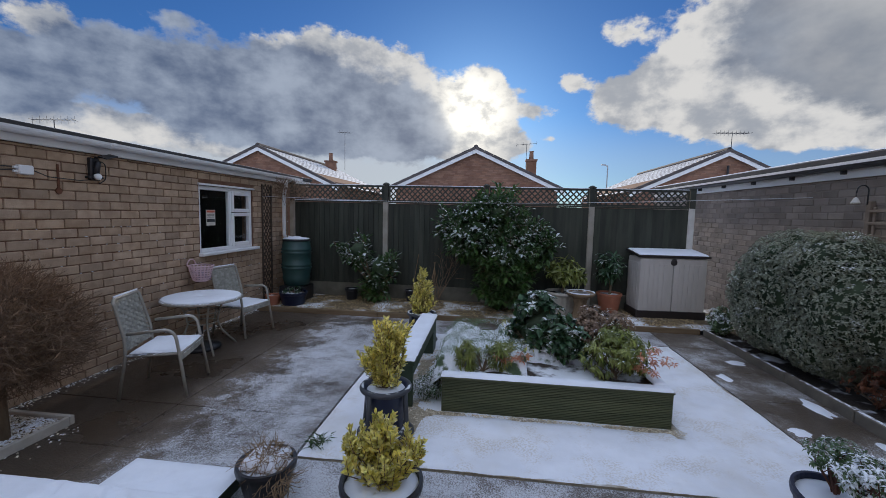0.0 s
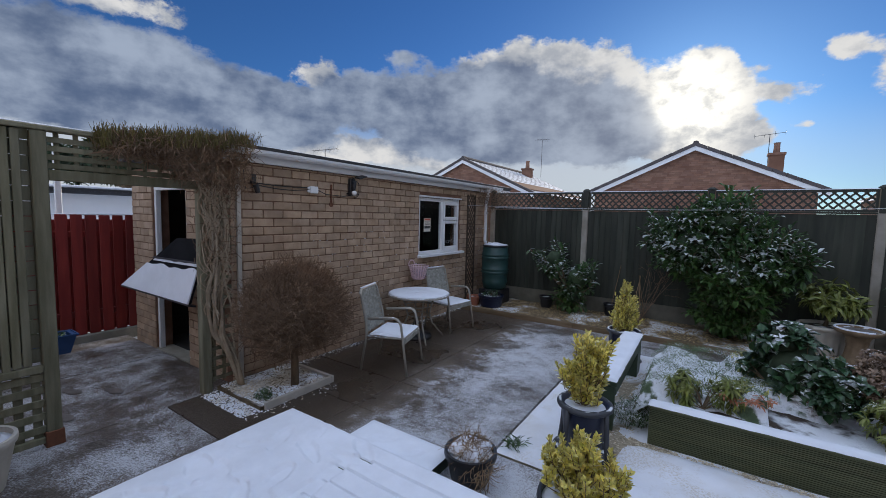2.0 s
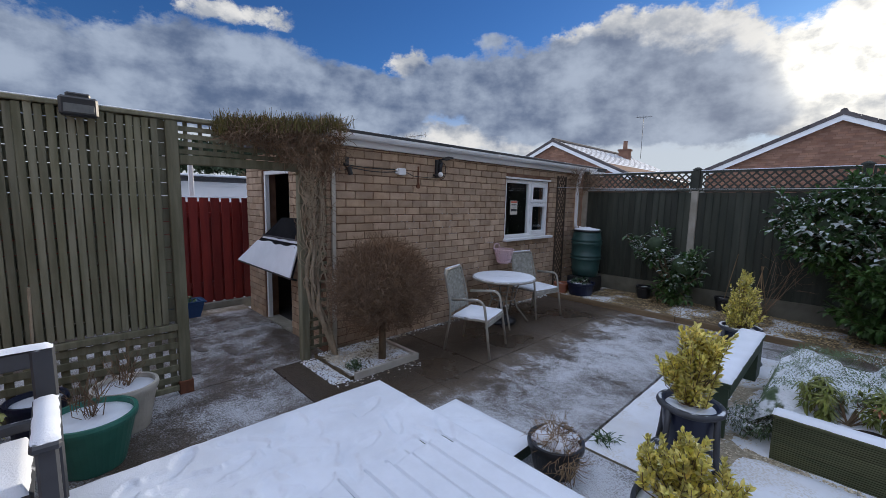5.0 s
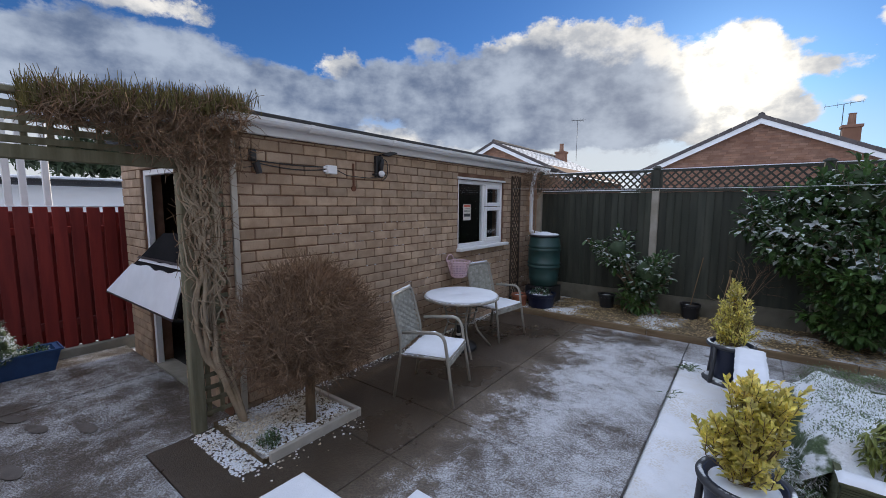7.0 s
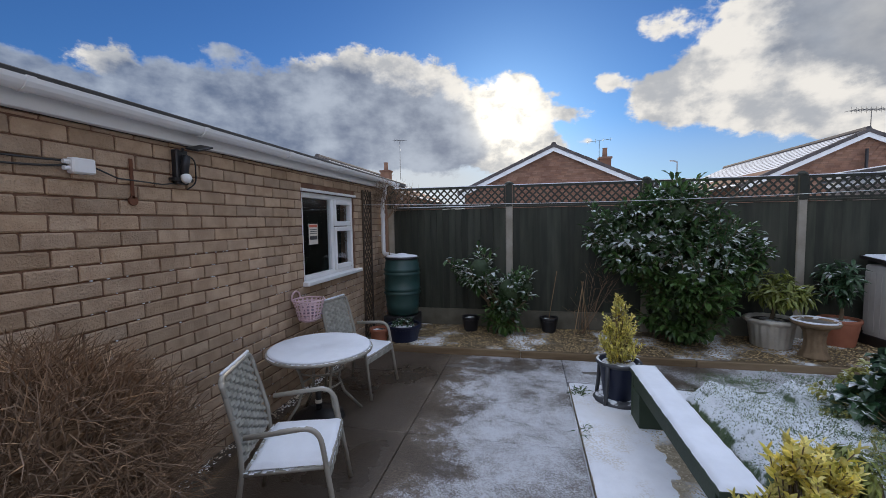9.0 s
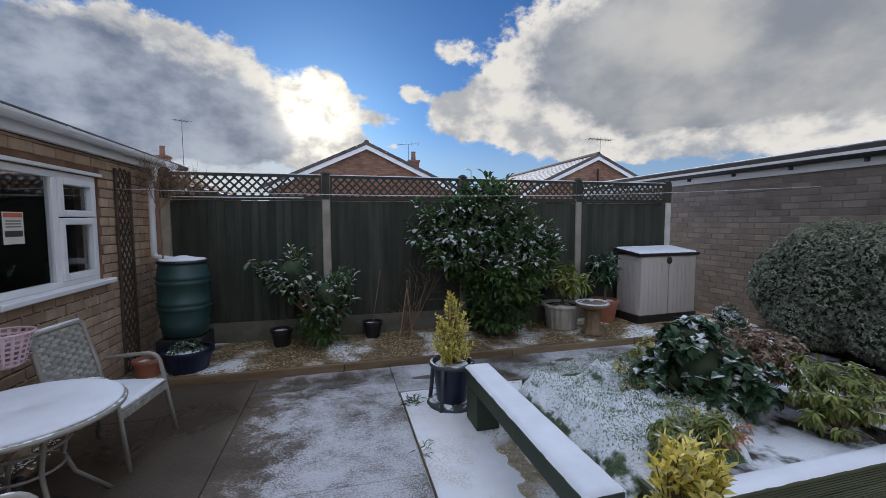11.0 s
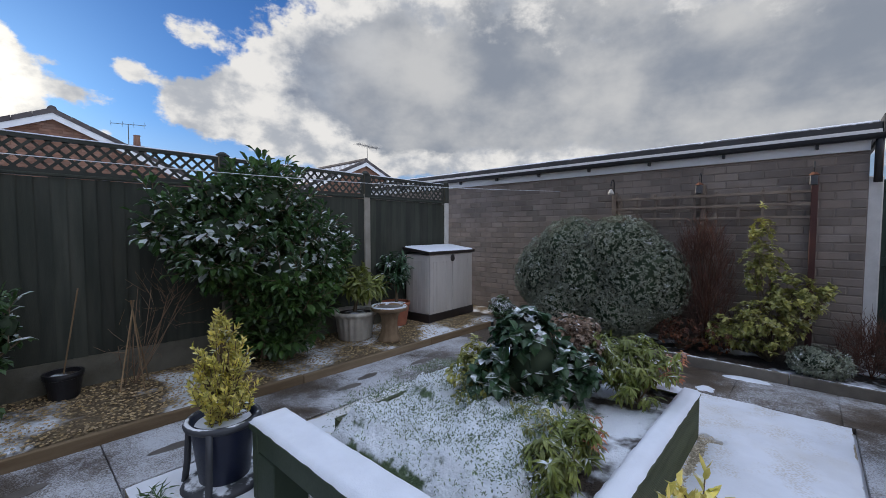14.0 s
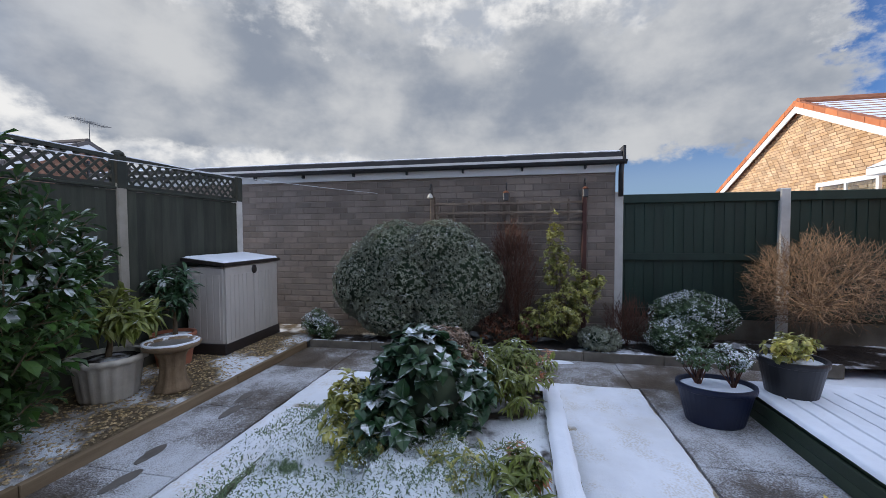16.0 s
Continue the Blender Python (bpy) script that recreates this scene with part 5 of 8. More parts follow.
h1 = bungalow("house", -1.07, 20.0, 4.1, 5.0, 0.46, 10.0, M_REDBRICK, M_ROOFTILE, M_VERGE, "red-brick bungalow with a dark tiled gable roof and white barge boards")
chimney(h1, 3.15, 6.6, 3.6, 5.35)
h2 = bungalow("house", -11.7, 19.7, 4.1, 5.0, 0.46, 10.0, M_REDBRICK, M_ROOFTILE, M_VERGE, "red-brick bungalow with snow on its tiled roof slope")
chimney(h2, 0.6, 7.6, 4.2, 5.25)
h3 = bungalow("house", 10.0, 20.2, 4.1, 4.98, 0.46, 11.0, M_REDBRICK, M_ROOFTILE, M_VERGE, "red-brick bungalow with a snow-streaked roof and an aerial on its gable")
h4 = bungalow("house", 10.6, -2.4, 4.6, 5.05, 0.46, 11.0, M_BUFFBRICK, M_REDTILE, M_REDVERGE, "sunlit buff-brick bungalow with red verge tiles and snow on the roof", face=1)
W4 = part("window", Shape().box(-2.6, 0.0, 1.2, -0.9, 0.03, 2.75), M_GLASS, h4)
part("window_frame", Shape().box(-2.65, -0.02, 2.70, -0.85, 0.05, 2.80, 0.005).box(-2.65, -0.02, 1.15, -2.58, 0.05, 2.70, 0.005).box(-0.92, -0.02, 1.15, -0.85, 0.05, 2.70, 0.005).box(-1.8, -0.02, 1.15, -1.74, 0.05, 2.70, 0.005), M_UPVC, h4)
part("drain_pipe", Shape().tube([(0.0, 0.0, 4.3), (0.0, 0.0, 3.0)], 0.05, sides=8), M_BLACK, h3)
aerial("television_aerial", 10.0, 20.1, 4.95, 5.62, 9, "television aerial on a short mast above a gable", 1.7, 20)
aerial("television_aerial", -10.2, 27.5, 4.6, 7.1, 5, "television aerial on a tall thin mast beside a chimney", 0.9, 60)
aerial("television_aerial", 1.75, 26.4, 4.8, 6.2, 4, "small television aerial beside a chimney", 1.2, 0)
aerial("television_aerial", -13.6, 12.0, -0.05, 4.4, 7, "television aerial rising beyond the garage roof", 1.0, 30)
lp = thing("street_lamp", 10.8, 42.0, -0.05, "thin grey street lamp post far beyond the fence", "street lamp")
part("column", Shape().tube([(0, 0, 0), (0, 0, 6.9)], 0.07, 0.05, sides=8), M_METAL, lp)
part("lantern", Shape().tube([(0, 0, 6.85), (-0.25, 0, 6.98), (-0.6, 0, 7.0)], 0.07, sides=8), M_METAL, lp)

# white flat-roofed building and posts seen through the passage
wb = thing("white_bungalow", -17.0, 4.0, -0.05, "white rendered flat-roofed building beyond the red fence", "house")
part("wall", Shape().box(-2.5, -7, 0, 2.5, 7, 2.25), M_RENDER, wb)
part("roof", Shape().box(-2.8, -7.3, 2.255, 2.8, 7.3, 2.40, 0.01), M_FELT, wb)
part("fascia", Shape().box(2.802, -7.3, 2.33, 2.83, 7.3, 2.39), M_BLACK, wb)
part("snow", Shape().box(-2.7, -7.2, 2.398, 2.78, 7.2, 2.47, 0.02), M_SNOW, wb)
for yy in (2.25, 2.39, 2.53, 2.75):
    p_ = thing("white_post", -8.6, yy, -0.05, "white painted timber post beyond the red fence", "post", "posts beyond the red fence")
    part("shaft", Shape().box(-0.04, -0.035, 0, 0.04, 0.035, 2.9, 0.006), M_WHITEWOOD, p_)

# the house that the garden belongs to: unseen, assumed here to close the place and bounce light
own = structure("unseen_wall_south", "plain house wall, unseen, added behind the deck to bounce light", "wall")
part("wall", Shape().box(-9, -1.6, -0.05, 6, -1.3, 2.5), M_MORTAR, own)
part("eave", Shape().box(-9.3, -2.0, 2.502, 6.3, -0.95, 2.62, 0.01), M_WHITEWOOD, own)
part("roof_slope", Shape().prism([(-0.95, 2.63), (-5.5, 4.9), (-10.0, 2.63)], 0, -9.3, 6.3), M_ROOFTILE, own)

# ---- raised bed and bench ----
bed = thing("raised_bed", (BED_X0 + BED_X1) / 2, (BED_Y0 + BED_Y1) / 2, 0.0, "raised bed of grooved olive decking boards with snow on its rim", "raised bed")
bw, bd = (BED_X1 - BED_X0) / 2, (BED_Y1 - BED_Y0) / 2


def grooved_board(axis, a, b, z0, z1, side):
    """A decking board with fine grooves along its face."""
    n = 7
    prof = []
    for i in range(n):
        za, zb = z0 + (z1 - z0) * i / n, z0 + (z1 - z0) * (i + 1) / n
        prof += [(-0.006, za + 0.0005), (-0.006, za + 0.003), (0.004, za + 0.0045), (0.004, zb - 0.001)]
    back = [(-0.028, z1 - 0.003), (-0.028, z0 + 0.003)]
    return [(side * p[0], p[1]) for p in prof + back]


for z0, z1 in ((0.0, 0.105), (0.107, 0.212), (0.214, 0.318)):
    part("front_board", Shape().prism([(-bd - u[0], u[1]) for u in grooved_board(0, 0, 0, z0, z1, 1)], 0, -bw, bw), M_BEDWOOD, bed)
    part("back_board", Shape().prism([(bd + u[0], u[1]) for u in grooved_board(0, 0, 0, z0, z1, 1)], 0, -bw, bw), M_BEDWOOD, bed)
    part("side_board", Shape().prism([(bw + u[0] - 0.001, u[1]) for u in grooved_board(0, 0, 0, z0, z1, 1)], 1, -bd + 0.03, bd - 0.03), M_BEDWOOD, bed)
    part("side_board", Shape().prism([(-bw - u[0] + 0.001, u[1]) for u in grooved_board(0, 0, 0, z0, z1, 1)], 1, -bd + 0.03, bd - 0.03), M_BEDWOOD, bed)
cap = 0.115
part("cap_board", Shape().box(-bw - 0.012, -bd - 0.012, 0.320, bw + 0.012, -bd + cap, 0.338, 0.004), M_BEDWOOD, bed)
part("cap_board", Shape().box(bw - cap, -bd + cap + 0.002, 0.320, bw + 0.012, bd, 0.338, 0.004), M_BEDWOOD, bed)


part("snow", snow_pad(-bw - 0.012, -bd - 0.012, bw + 0.012, -bd + cap, 0.338, 0.022), M_SNOW, bed, "white snow on the front rim", smooth=True)
part("snow", snow_pad(bw - cap, -bd + cap, bw + 0.012, bd, 0.338, 0.022), M_SNOW, bed, "white snow on the side rim", smooth=True)
S = Shape()
vs, fs = [], []
for j in range(41):
    for i in range(41):
        x, y = -bw + 0.03 + (2 * bw - 0.06) * i / 40, -bd + 0.03 + (2 * bd - 0.06) * j / 40
        vs.append((x, y, 0.30 + 0.03 * noise.noise((x * 3, y * 3, 4)) + 0.01 * noise.noise((x * 12, y * 12, 4))))
for j in range(40):
    for i in range(40):
        a = j * 41 + i
        fs.append((a, a + 1, a + 42, a + 41))
M_BEDSOIL = surf("snowy_bed_soil", (0.03, 0.022, 0.016), (0.07, 0.05, 0.035), 9, 80, 0.95, 0.8, 0.02, snow=0.50, nz=0.82, snow_noise=3)
part("soil", S.add(vs, fs), M_BEDSOIL, bed, "dark soil half covered in snow", smooth=True)

bench = thing("garden_bench", -1.06, 5.46, 0.0, "narrow dark green plank bench with a strip of snow on top", "bench", turn=0.5)
part("seat_board", Shape().box(-0.115, -0.88, 0.405, 0.115, 0.88, 0.45, 0.006), M_BENCH, bench)
for sx in (-0.10, 0.075):
    part("apron", Shape().box(sx, -0.80, 0.30, sx + 0.025, 0.80, 0.403, 0.004), M_BENCH, bench)
for sy in (-0.87, 0.57):
    part("leg", Shape().box(-0.10, sy, 0.0, 0.10, sy + 0.045, 0.403 if sy < 0 else 0.299, 0.005) if sy < 0 else Shape().box(-0.10, 0.81, 0.0, 0.10, 0.87, 0.403, 0.005).box(-0.10, 0.60, 0.0, 0.10, 0.81, 0.29, 0.005), M_BENCH, bench)
part("snow", snow_pad(-0.115, -0.88, 0.115, 0.88, 0.45, 0.022), M_SNOW, bench, "strip of white snow", smooth=True)

# ---- table and chairs ----
table = thing("bistro_table", -3.95, 5.70, 0.0, "round grey metal garden table with snow on its top", "table")
TR = 0.465
part("tabletop", Shape().lathe([(TR - 0.03, 0.655), (TR, 0.66), (TR + 0.004, 0.672), (TR, 0.684), (TR - 0.02, 0.688), (0.02, 0.688), (0.0, 0.688)], sides=48), M_CHAIR, table, smooth=False)
part("snow", Shape().lathe([(TR - 0.012, 0.688), (TR - 0.018, 0.700), (TR - 0.04, 0.707), (0.2, 0.709), (0.012, 0.706), (0.0, 0.690)], sides=48), M_SNOW, table, "even layer of snow", smooth=True)
for k in range(4):
    a = math.radians(45 + 90 * k + 8)
    c, s_ = math.cos(a), math.sin(a)
    pts = [(0.27 * c, 0.27 * s_, 0.66), (0.20 * c, 0.20 * s_, 0.50), (0.17 * c, 0.17 * s_, 0.36), (0.22 * c, 0.22 * s_, 0.22), (0.40 * c, 0.40 * s_, 0.0)]
    part("leg", Shape().tube(pts, 0.013, sides=8), M_CHAIR, table, smooth=True)
for z in (0.50, 0.36):
    r = 0.20 if z > 0.4 else 0.17
    part("ring", Shape().tube([(r * math.cos(2 * math.pi * k / 20), r * math.sin(2 * math.pi * k / 20), z) for k in range(21)], 0.008, sides=6, cap=False), M_CHAIR, table, smooth=True)
part("under_ring", Shape().tube([(0.30 * math.cos(2 * math.pi * k / 24), 0.30 * math.sin(2 * math.pi * k / 24), 0.645) for k in range(25)], 0.009, sides=6, cap=False), M_CHAIR, table, smooth=True)
base = thing("parasol_base", -4.0, 5.72, 0.0, "round black parasol base with a short upright tube", "parasol base")
part("weight", Shape().lathe([(0.23, 0), (0.235, 0.02), (0.22, 0.05), (0.10, 0.085), (0.05, 0.10), (0.03, 0.10)], sides=32), M_BLACK, base, smooth=True)
part("tube", Shape().tube([(0, 0, 0.08), (0, 0, 0.30)], 0.027, sides=12), M_BLACK, base, smooth=True)
part("collar", Shape().tube([(0, 0, 0.16), (0, 0, 0.19)], 0.032, sides=12), M_PAPER, base)


def round_path(pts, r, n=4):
    """Rounds the corners of a polyline."""
    pts = [Vector(p) for p in pts]
    out = [pts[0]]
    for a, b, c in zip(pts, pts[1:], pts[2:]):
        u, v = (a - b), (c - b)
        k = min(r, u.length * 0.48, v.length * 0.48)
        p, q = b + u.normalized() * k, b + v.normalized() * k
        for i in range(n + 1):
            t = i / n
            out.append(p * (1 - t) ** 2 + b * 2 * t * (1 - t) + q * t * t)
    return out + [pts[-1]]


def wicker_chair(x, y, turn, label):
    """An armchair of bent tube with woven back and seat; it faces along its x."""
    ch = thing("garden_chair", x, y, 0.0, label, "chair", "chairs round the garden table", turn=turn)
    W, r = 0.275, 0.0155
    for s in (-1, 1):
        fp = round_path([(0.30, s * (W + 0.02), 0.0), (0.235, s * W, 0.42), (0.20, s * W, 0.635), (-0.20, s * W, 0.60)], 0.14, 6)
        part("front_leg", Shape().tube(fp, r, sides=8), M_CHAIR, ch, smooth=True)
        bp = [(-0.29, s * (W - 0.0), 0.0), (-0.225, s * (W - 0.015), 0.40), (-0.235, s * (W - 0.025), 0.55), (-0.30, s * (W - 0.04), 0.80), (-0.325, s * (W - 0.045), 0.885)]
        part("back_leg", Shape().tube(bp, r, sides=8), M_CHAIR, ch, smooth=True)
        part("side_rail", Shape().tube([(0.24, s * (W - 0.005), 0.405), (-0.225, s * (W - 0.015), 0.39)], 0.012, sides=6), M_CHAIR, ch, smooth=True)
    part("back_rail", Shape().tube(round_path([(-0.300, -(W - 0.04), 0.80), (-0.330, -(W - 0.045), 0.905), (-0.330, W - 0.045, 0.905), (-0.300, W - 0.04, 0.80)], 0.06), r, sides=8), M_CHAIR, ch, smooth=True)
    part("front_rail", Shape().tube([(0.245, -W, 0.405), (0.245, W, 0.405)], 0.014, sides=8), M_CHAIR, ch, smooth=True)
    # woven strands: flat bands passing over and under
    def weave(rows, cols, place, name):
        S = Shape()
        for i in range(rows):
            for j in range(cols):
                up = 0.006 if (i + j) % 2 else -0.003
                q = [place((i + a) / rows, (j + b) / cols, up * h) for a, b, h in ((0.08, -0.12, -1), (0.08, 0.5, 1), (0.08, 1.12, -1), (0.92, -0.12, -1), (0.92, 0.5, 1), (0.92, 1.12, -1))]
                S.add(q, [(0, 1, 4, 3), (1, 2, 5, 4)])
        panel = part(name, S, M_WEAVE, ch, "woven flat taupe strands")
        B = Shape()
        q = [place(a, b, -0.006) for a, b in ((0, 0), (0, 1), (1, 1), (1, 0))]
        B.add(q, [(0, 1, 2, 3)])
        part("backing", B, M_WEAVE, panel)
    def on_back(u, v, h):
        z = 0.43 + 0.46 * u
        return (-0.228 - 0.10 * u ** 1.3 + h, -0.235 + 0.47 * v + (0.5 - v) * 0.03 * u * 2, z)
    def on_seat(u, v, h):
        return (-0.22 + 0.46 * u, -0.27 + 0.54 * v, 0.405 + 0.012 * u + h)
    weave(18, 9, on_back, "backrest")
    weave(14, 9, on_seat, "seat")
    apron = Shape()
    for k in range(12):
        yy = -W + 2 * W * k / 12
        apron.box(0.252 + (0.003 if k % 2 else 0), yy, 0.345, 0.258 + (0.003 if k % 2 else 0), yy + 2 * W / 12, 0.395)
    part("seat_edge", apron, M_WEAVE, ch)
    part("snow", snow_pad(-0.19, -0.265, 0.25, 0.265, 0.418, 0.018), M_SNOW, ch, "white snow on the seat", smooth=True)
    part("snow", Shape().tube([(-0.331, -(W - 0.07), 0.922), (-0.331, W - 0.07, 0.922)], 0.010, sides=6), M_SNOW, ch, smooth=True)
    ch.scale = (1, 1, 1.06)
    return ch


wicker_chair(-3.53, 4.61, 19, "taupe wicker armchair with snow on its seat, angled beside the table")
wicker_chair(-3.92, 6.50, -8, "taupe wicker armchair with snowy seat against the brick wall")

# ---- storage box ----
sbx = thing("storage_box", 2.925, 8.65, GB_Z, "beige resin storage box with double doors and a snowy dark-edged lid", "storage box", turn=3)
part("body", Shape().box(-0.57, -0.24, 0.02, 0.57, 0.26, 1.02, 0.02), M_BOX, sbx)
part("base", Shape().box(-0.60, -0.275, 0.0, 0.60, 0.28, 0.13, 0.008), M_BOXTRIM, sbx, "dark brown base")
for s in (-1, 1):
    d = part("door", Shape().box(min(s * 0.565, s * 0.006), -0.268, 0.035, max(s * 0.565, s * 0.006), -0.243, 1.015, 0.006), M_BOX, sbx)
    for k in range(5):
        xx = s * (0.13 + 0.082 * k)
        part("groove_panel", Shape().box(xx - 0.036, -0.275, 0.16, xx + 0.036, -0.267, 0.92, 0.0035), M_BOX, d)
for k in range(5):
    yy = -0.19 + 0.088 * k
    part("side_panel", Shape().box(-0.580, yy, 0.17, -0.569, yy + 0.08, 0.93, 0.004), M_BOX, sbx)
lid = part("lid", Shape().add([(-0.61, -0.29, 1.025), (0.61, -0.29, 1.025), (0.61, 0.30, 1.09), (-0.61, 0.30, 1.09), (-0.61, -0.29, 1.065), (0.61, -0.29, 1.065), (0.61, 0.30, 1.13), (-0.61, 0.30, 1.13)],
           [(0, 3, 2, 1), (4, 5, 6, 7), (0, 1, 5, 4), (1, 2, 6, 5), (2, 3, 7, 6), (3, 0, 4, 7)]), M_BOXTRIM, sbx, "dark brown lid")
sp = snow_pad(-0.59, -0.27, 0.59, 0.28, 0.0, 0.02)
sp.v = [(x, y, z + 1.066 + (y + 0.29) / 0.59 * 0.065) for x, y, z in sp.v]
part("snow", sp, M_SNOW, lid, "white snow on the lid", smooth=True)
sbx.scale = (1, 1, 1.056)
part("latch", Shape().lathe([(0.02, 0), (0.05, 0.02), (0.055, 0.06), (0.035, 0.10), (0.02, 0.105)], 0, -0.272, 0.90, 12, sx=1, sy=0.35), M_BOXTRIM, sbx, "dark latch")

# ---- water butt ----
butt = thing("water_butt", -4.05, 8.45, GB_Z, "dark green ribbed water butt with snow on its lid", "water butt")
part("stand", Shape().box(-0.24, -0.24, 0.0, 0.24, 0.24, 0.29, 0.01), M_BLACK, butt)
prof = [(0.20, 0.29), (0.235, 0.31), (0.250, 0.40), (0.264, 0.44), (0.254, 0.47), (0.268, 0.60), (0.275, 0.62), (0.294, 0.64), (0.275, 0.66), (0.272, 0.68), (0.292, 0.70), (0.274, 0.72), (0.275, 0.92), (0.293, 0.94), (0.274, 0.96), (0.272, 0.98), (0.290, 1.0), (0.272, 1.02), (0.255, 1.14), (0.245, 1.17), (0.255, 1.175)]
part("barrel", Shape().lathe(prof, sides=40), M_BUTT, butt, smooth=True)
part("lid", Shape().lathe([(0.262, 1.165), (0.268, 1.185), (0.255, 1.20), (0.15, 1.205), (0.0, 1.205)], sides=40), M_BLACK, butt, smooth=True)
part("snow", Shape().lathe([(0.25, 1.20), (0.235, 1.215), (0.12, 1.23), (0.05, 1.25), (0.0, 1.25)], sides=32), M_SNOW, butt, smooth=True)
dp = thing("downpipe", -4.43, 8.72, 0.0, "white plastic downpipe leading from the gutter to the water butt", "downpipe")
part("pipe", Shape().tube(round_path([(0.03, 0.0, 2.43), (0.03, 0.0, 2.30), (-0.02, 0.0, 2.14), (-0.02, 0.0, 1.30), (0.26, -0.12, 1.27)], 0.06), 0.034, sides=12), M_UPVC, dp, smooth=True)
part("collar", Shape().tube([(-0.02, 0, 1.9), (-0.02, 0, 1.96)], 0.040, sides=12), M_UPVC, dp)

# narrow diamond trellis on the garage wall by the butt
ntr = thing("wall_trellis", GARAGE_X + 0.006, 8.02, 0.0, "narrow brown diamond trellis fixed to the brick wall", "trellis")
part("stile", Shape().box(0, 0, 0.05, 0.022, 0.03, 2.30, 0.003), M_TRELLIS, ntr)
part("stile", Shape().box(0, 0.30, 0.05, 0.022, 0.33, 2.30, 0.003), M_TRELLIS, ntr)
for sgn in (1, -1):
    z = -0.2
    while z < 2.28:
        za, zb = (z, z + 0.36) if sgn > 0 else (z + 0.36, z)
        p, q = Vector((0.03, za)), Vector((0.30, zb))
        t0 = 0.0 if min(za, zb) >= 0.05 else (0.05 - z) / 0.36
        t1 = 1.0 if max(za, zb) <= 2.3 else (2.3 - z) / 0.36
        if t1 - t0 > 0.1:
            if sgn < 0:
                t0, t1 = 1 - t1, 1 - t0
            a, b = p.lerp(q, t0), p.lerp(q, t1)
            x0 = 0.003 if sgn > 0 else 0.014
            part("lath", Shape().prism([(a.x, a.y - 0.012), (b.x, b.y - 0.012), (b.x, b.y + 0.012), (a.x, a.y + 0.012)], 0, x0, x0 + 0.009), M_TRELLIS, ntr)
        z += 0.125

# ---- pots ----


def pot(name, x, y, z, r_top, h, material, label, r_bot=None, sx=1.0, sy=1.0, rim=0.02, snow=True, turn=0.0, category="plant pot", group=""):
    """A tapered pot with a thick rim and soil, snowy on top."""
    r_bot = r_top * 0.74 if r_bot is None else r_bot
    p = thing(name, x, y, z, label, category, group, turn=turn)
    prof = [(r_bot * 0.96, 0), (r_bot, 0.012), (r_top - rim * 0.6, h - 0.05), (r_top, h - 0.045), (r_top + 0.004, h - 0.02), (r_top, h), (r_top - rim, h), (r_top - rim * 1.2, h - 0.05)]
    part("body", Shape().lathe(prof, sides=36, sx=sx, sy=sy), material, p, smooth=False)
    S = Shape().lathe([(r_top - rim * 1.1, h - 0.055), (r_top - rim * 1.25, h - 0.035), (r_top * 0.5, h - 0.022), (0.0, h - 0.02)], sides=36, sx=sx, sy=sy)
    part("snow" if snow else "soil", S, M_SNOW if snow else M_BEDSOIL, p, smooth=True)
    return p


pot("plant_pot", -0.86, 3.17, 0.0, 0.245, 0.27, M_BLACK, "wide black plastic pot full of snow with a variegated shrub")
pot("plant_pot", -1.66, 3.30, 0.0, 0.185, 0.22, M_BLACK, "black plastic pot heaped with snow and withered stems")


def cradle_pot(x, y, turn):
    """A glazed pot held in a four-legged resin cradle."""
    p = thing("plant_pot", x, y, 0.0, "dark blue glazed pot in a grey four-legged cradle", "plant pot", "pots in cradles", turn=turn)
    part("body", Shape().lathe([(0.13, 0.03), (0.14, 0.04), (0.175, 0.34), (0.185, 0.40), (0.19, 0.41), (0.17, 0.41), (0.165, 0.38)], sides=32), M_NAVY, p, smooth=True)
    part("rim", Shape().tube([(0.195 * math.cos(2 * math.pi * k / 32), 0.195 * math.sin(2 * math.pi * k / 32), 0.395) for k in range(33)], 0.022, sides=8, cap=False), M_GREYCHAIR, p, smooth=True)
    part("foot_ring", Shape().lathe([(0.23, 0), (0.24, 0.015), (0.21, 0.04), (0.17, 0.045)], sides=32), M_GREYCHAIR, p, smooth=True)
    for k in range(4):
        a = math.radians(45 + 90 * k)
        c, s_ = math.cos(a), math.sin(a)
        part("leg", Shape().tube(round_path([(0.20 * c, 0.20 * s_, 0.39), (0.215 * c, 0.215 * s_, 0.15), (0.235 * c, 0.235 * s_, 0.01)], 0.05), 0.020, sides=8), M_GREYCHAIR, p, smooth=True)
    part("snow", Shape().lathe([(0.168, 0.37), (0.15, 0.385), (0.06, 0.39), (0, 0.39)], sides=28), M_SNOW, p, smooth=True)


cradle_pot(-1.09, 4.13, 20)
cradle_pot(-1.22, 6.62, 5)
pot("oval_planter", 1.72, 3.28, 0.0, 0.29, 0.32, M_NAVY, "large oval blue-black planter with snow and low shrubs", sx=0.78, sy=1.0, category="planter")
pot("plant_pot", 1.86, 2.66, DECK_Z + 0.012, 0.235, 0.31, M_BLACK, "round black pot on the corner of the snowy deck")
pot("plant_pot", -3.77, 1.06, 0.0, 0.25, 0.36, M_GREENPLASTIC, "sea-green plastic pot with snow inside", r_bot=0.17)
pot("plant_pot", -4.16, 1.28, 0.0, 0.21, 0.36, M_STONEPOT, "pale stone pot with snow and dead stems", r_bot=0.14)
pot("plant_pot", -4.28, 0.80, 0.0, 0.17, 0.36, M_NAVY, "dark blue pot with snow beside the slat screen", r_bot=0.13)
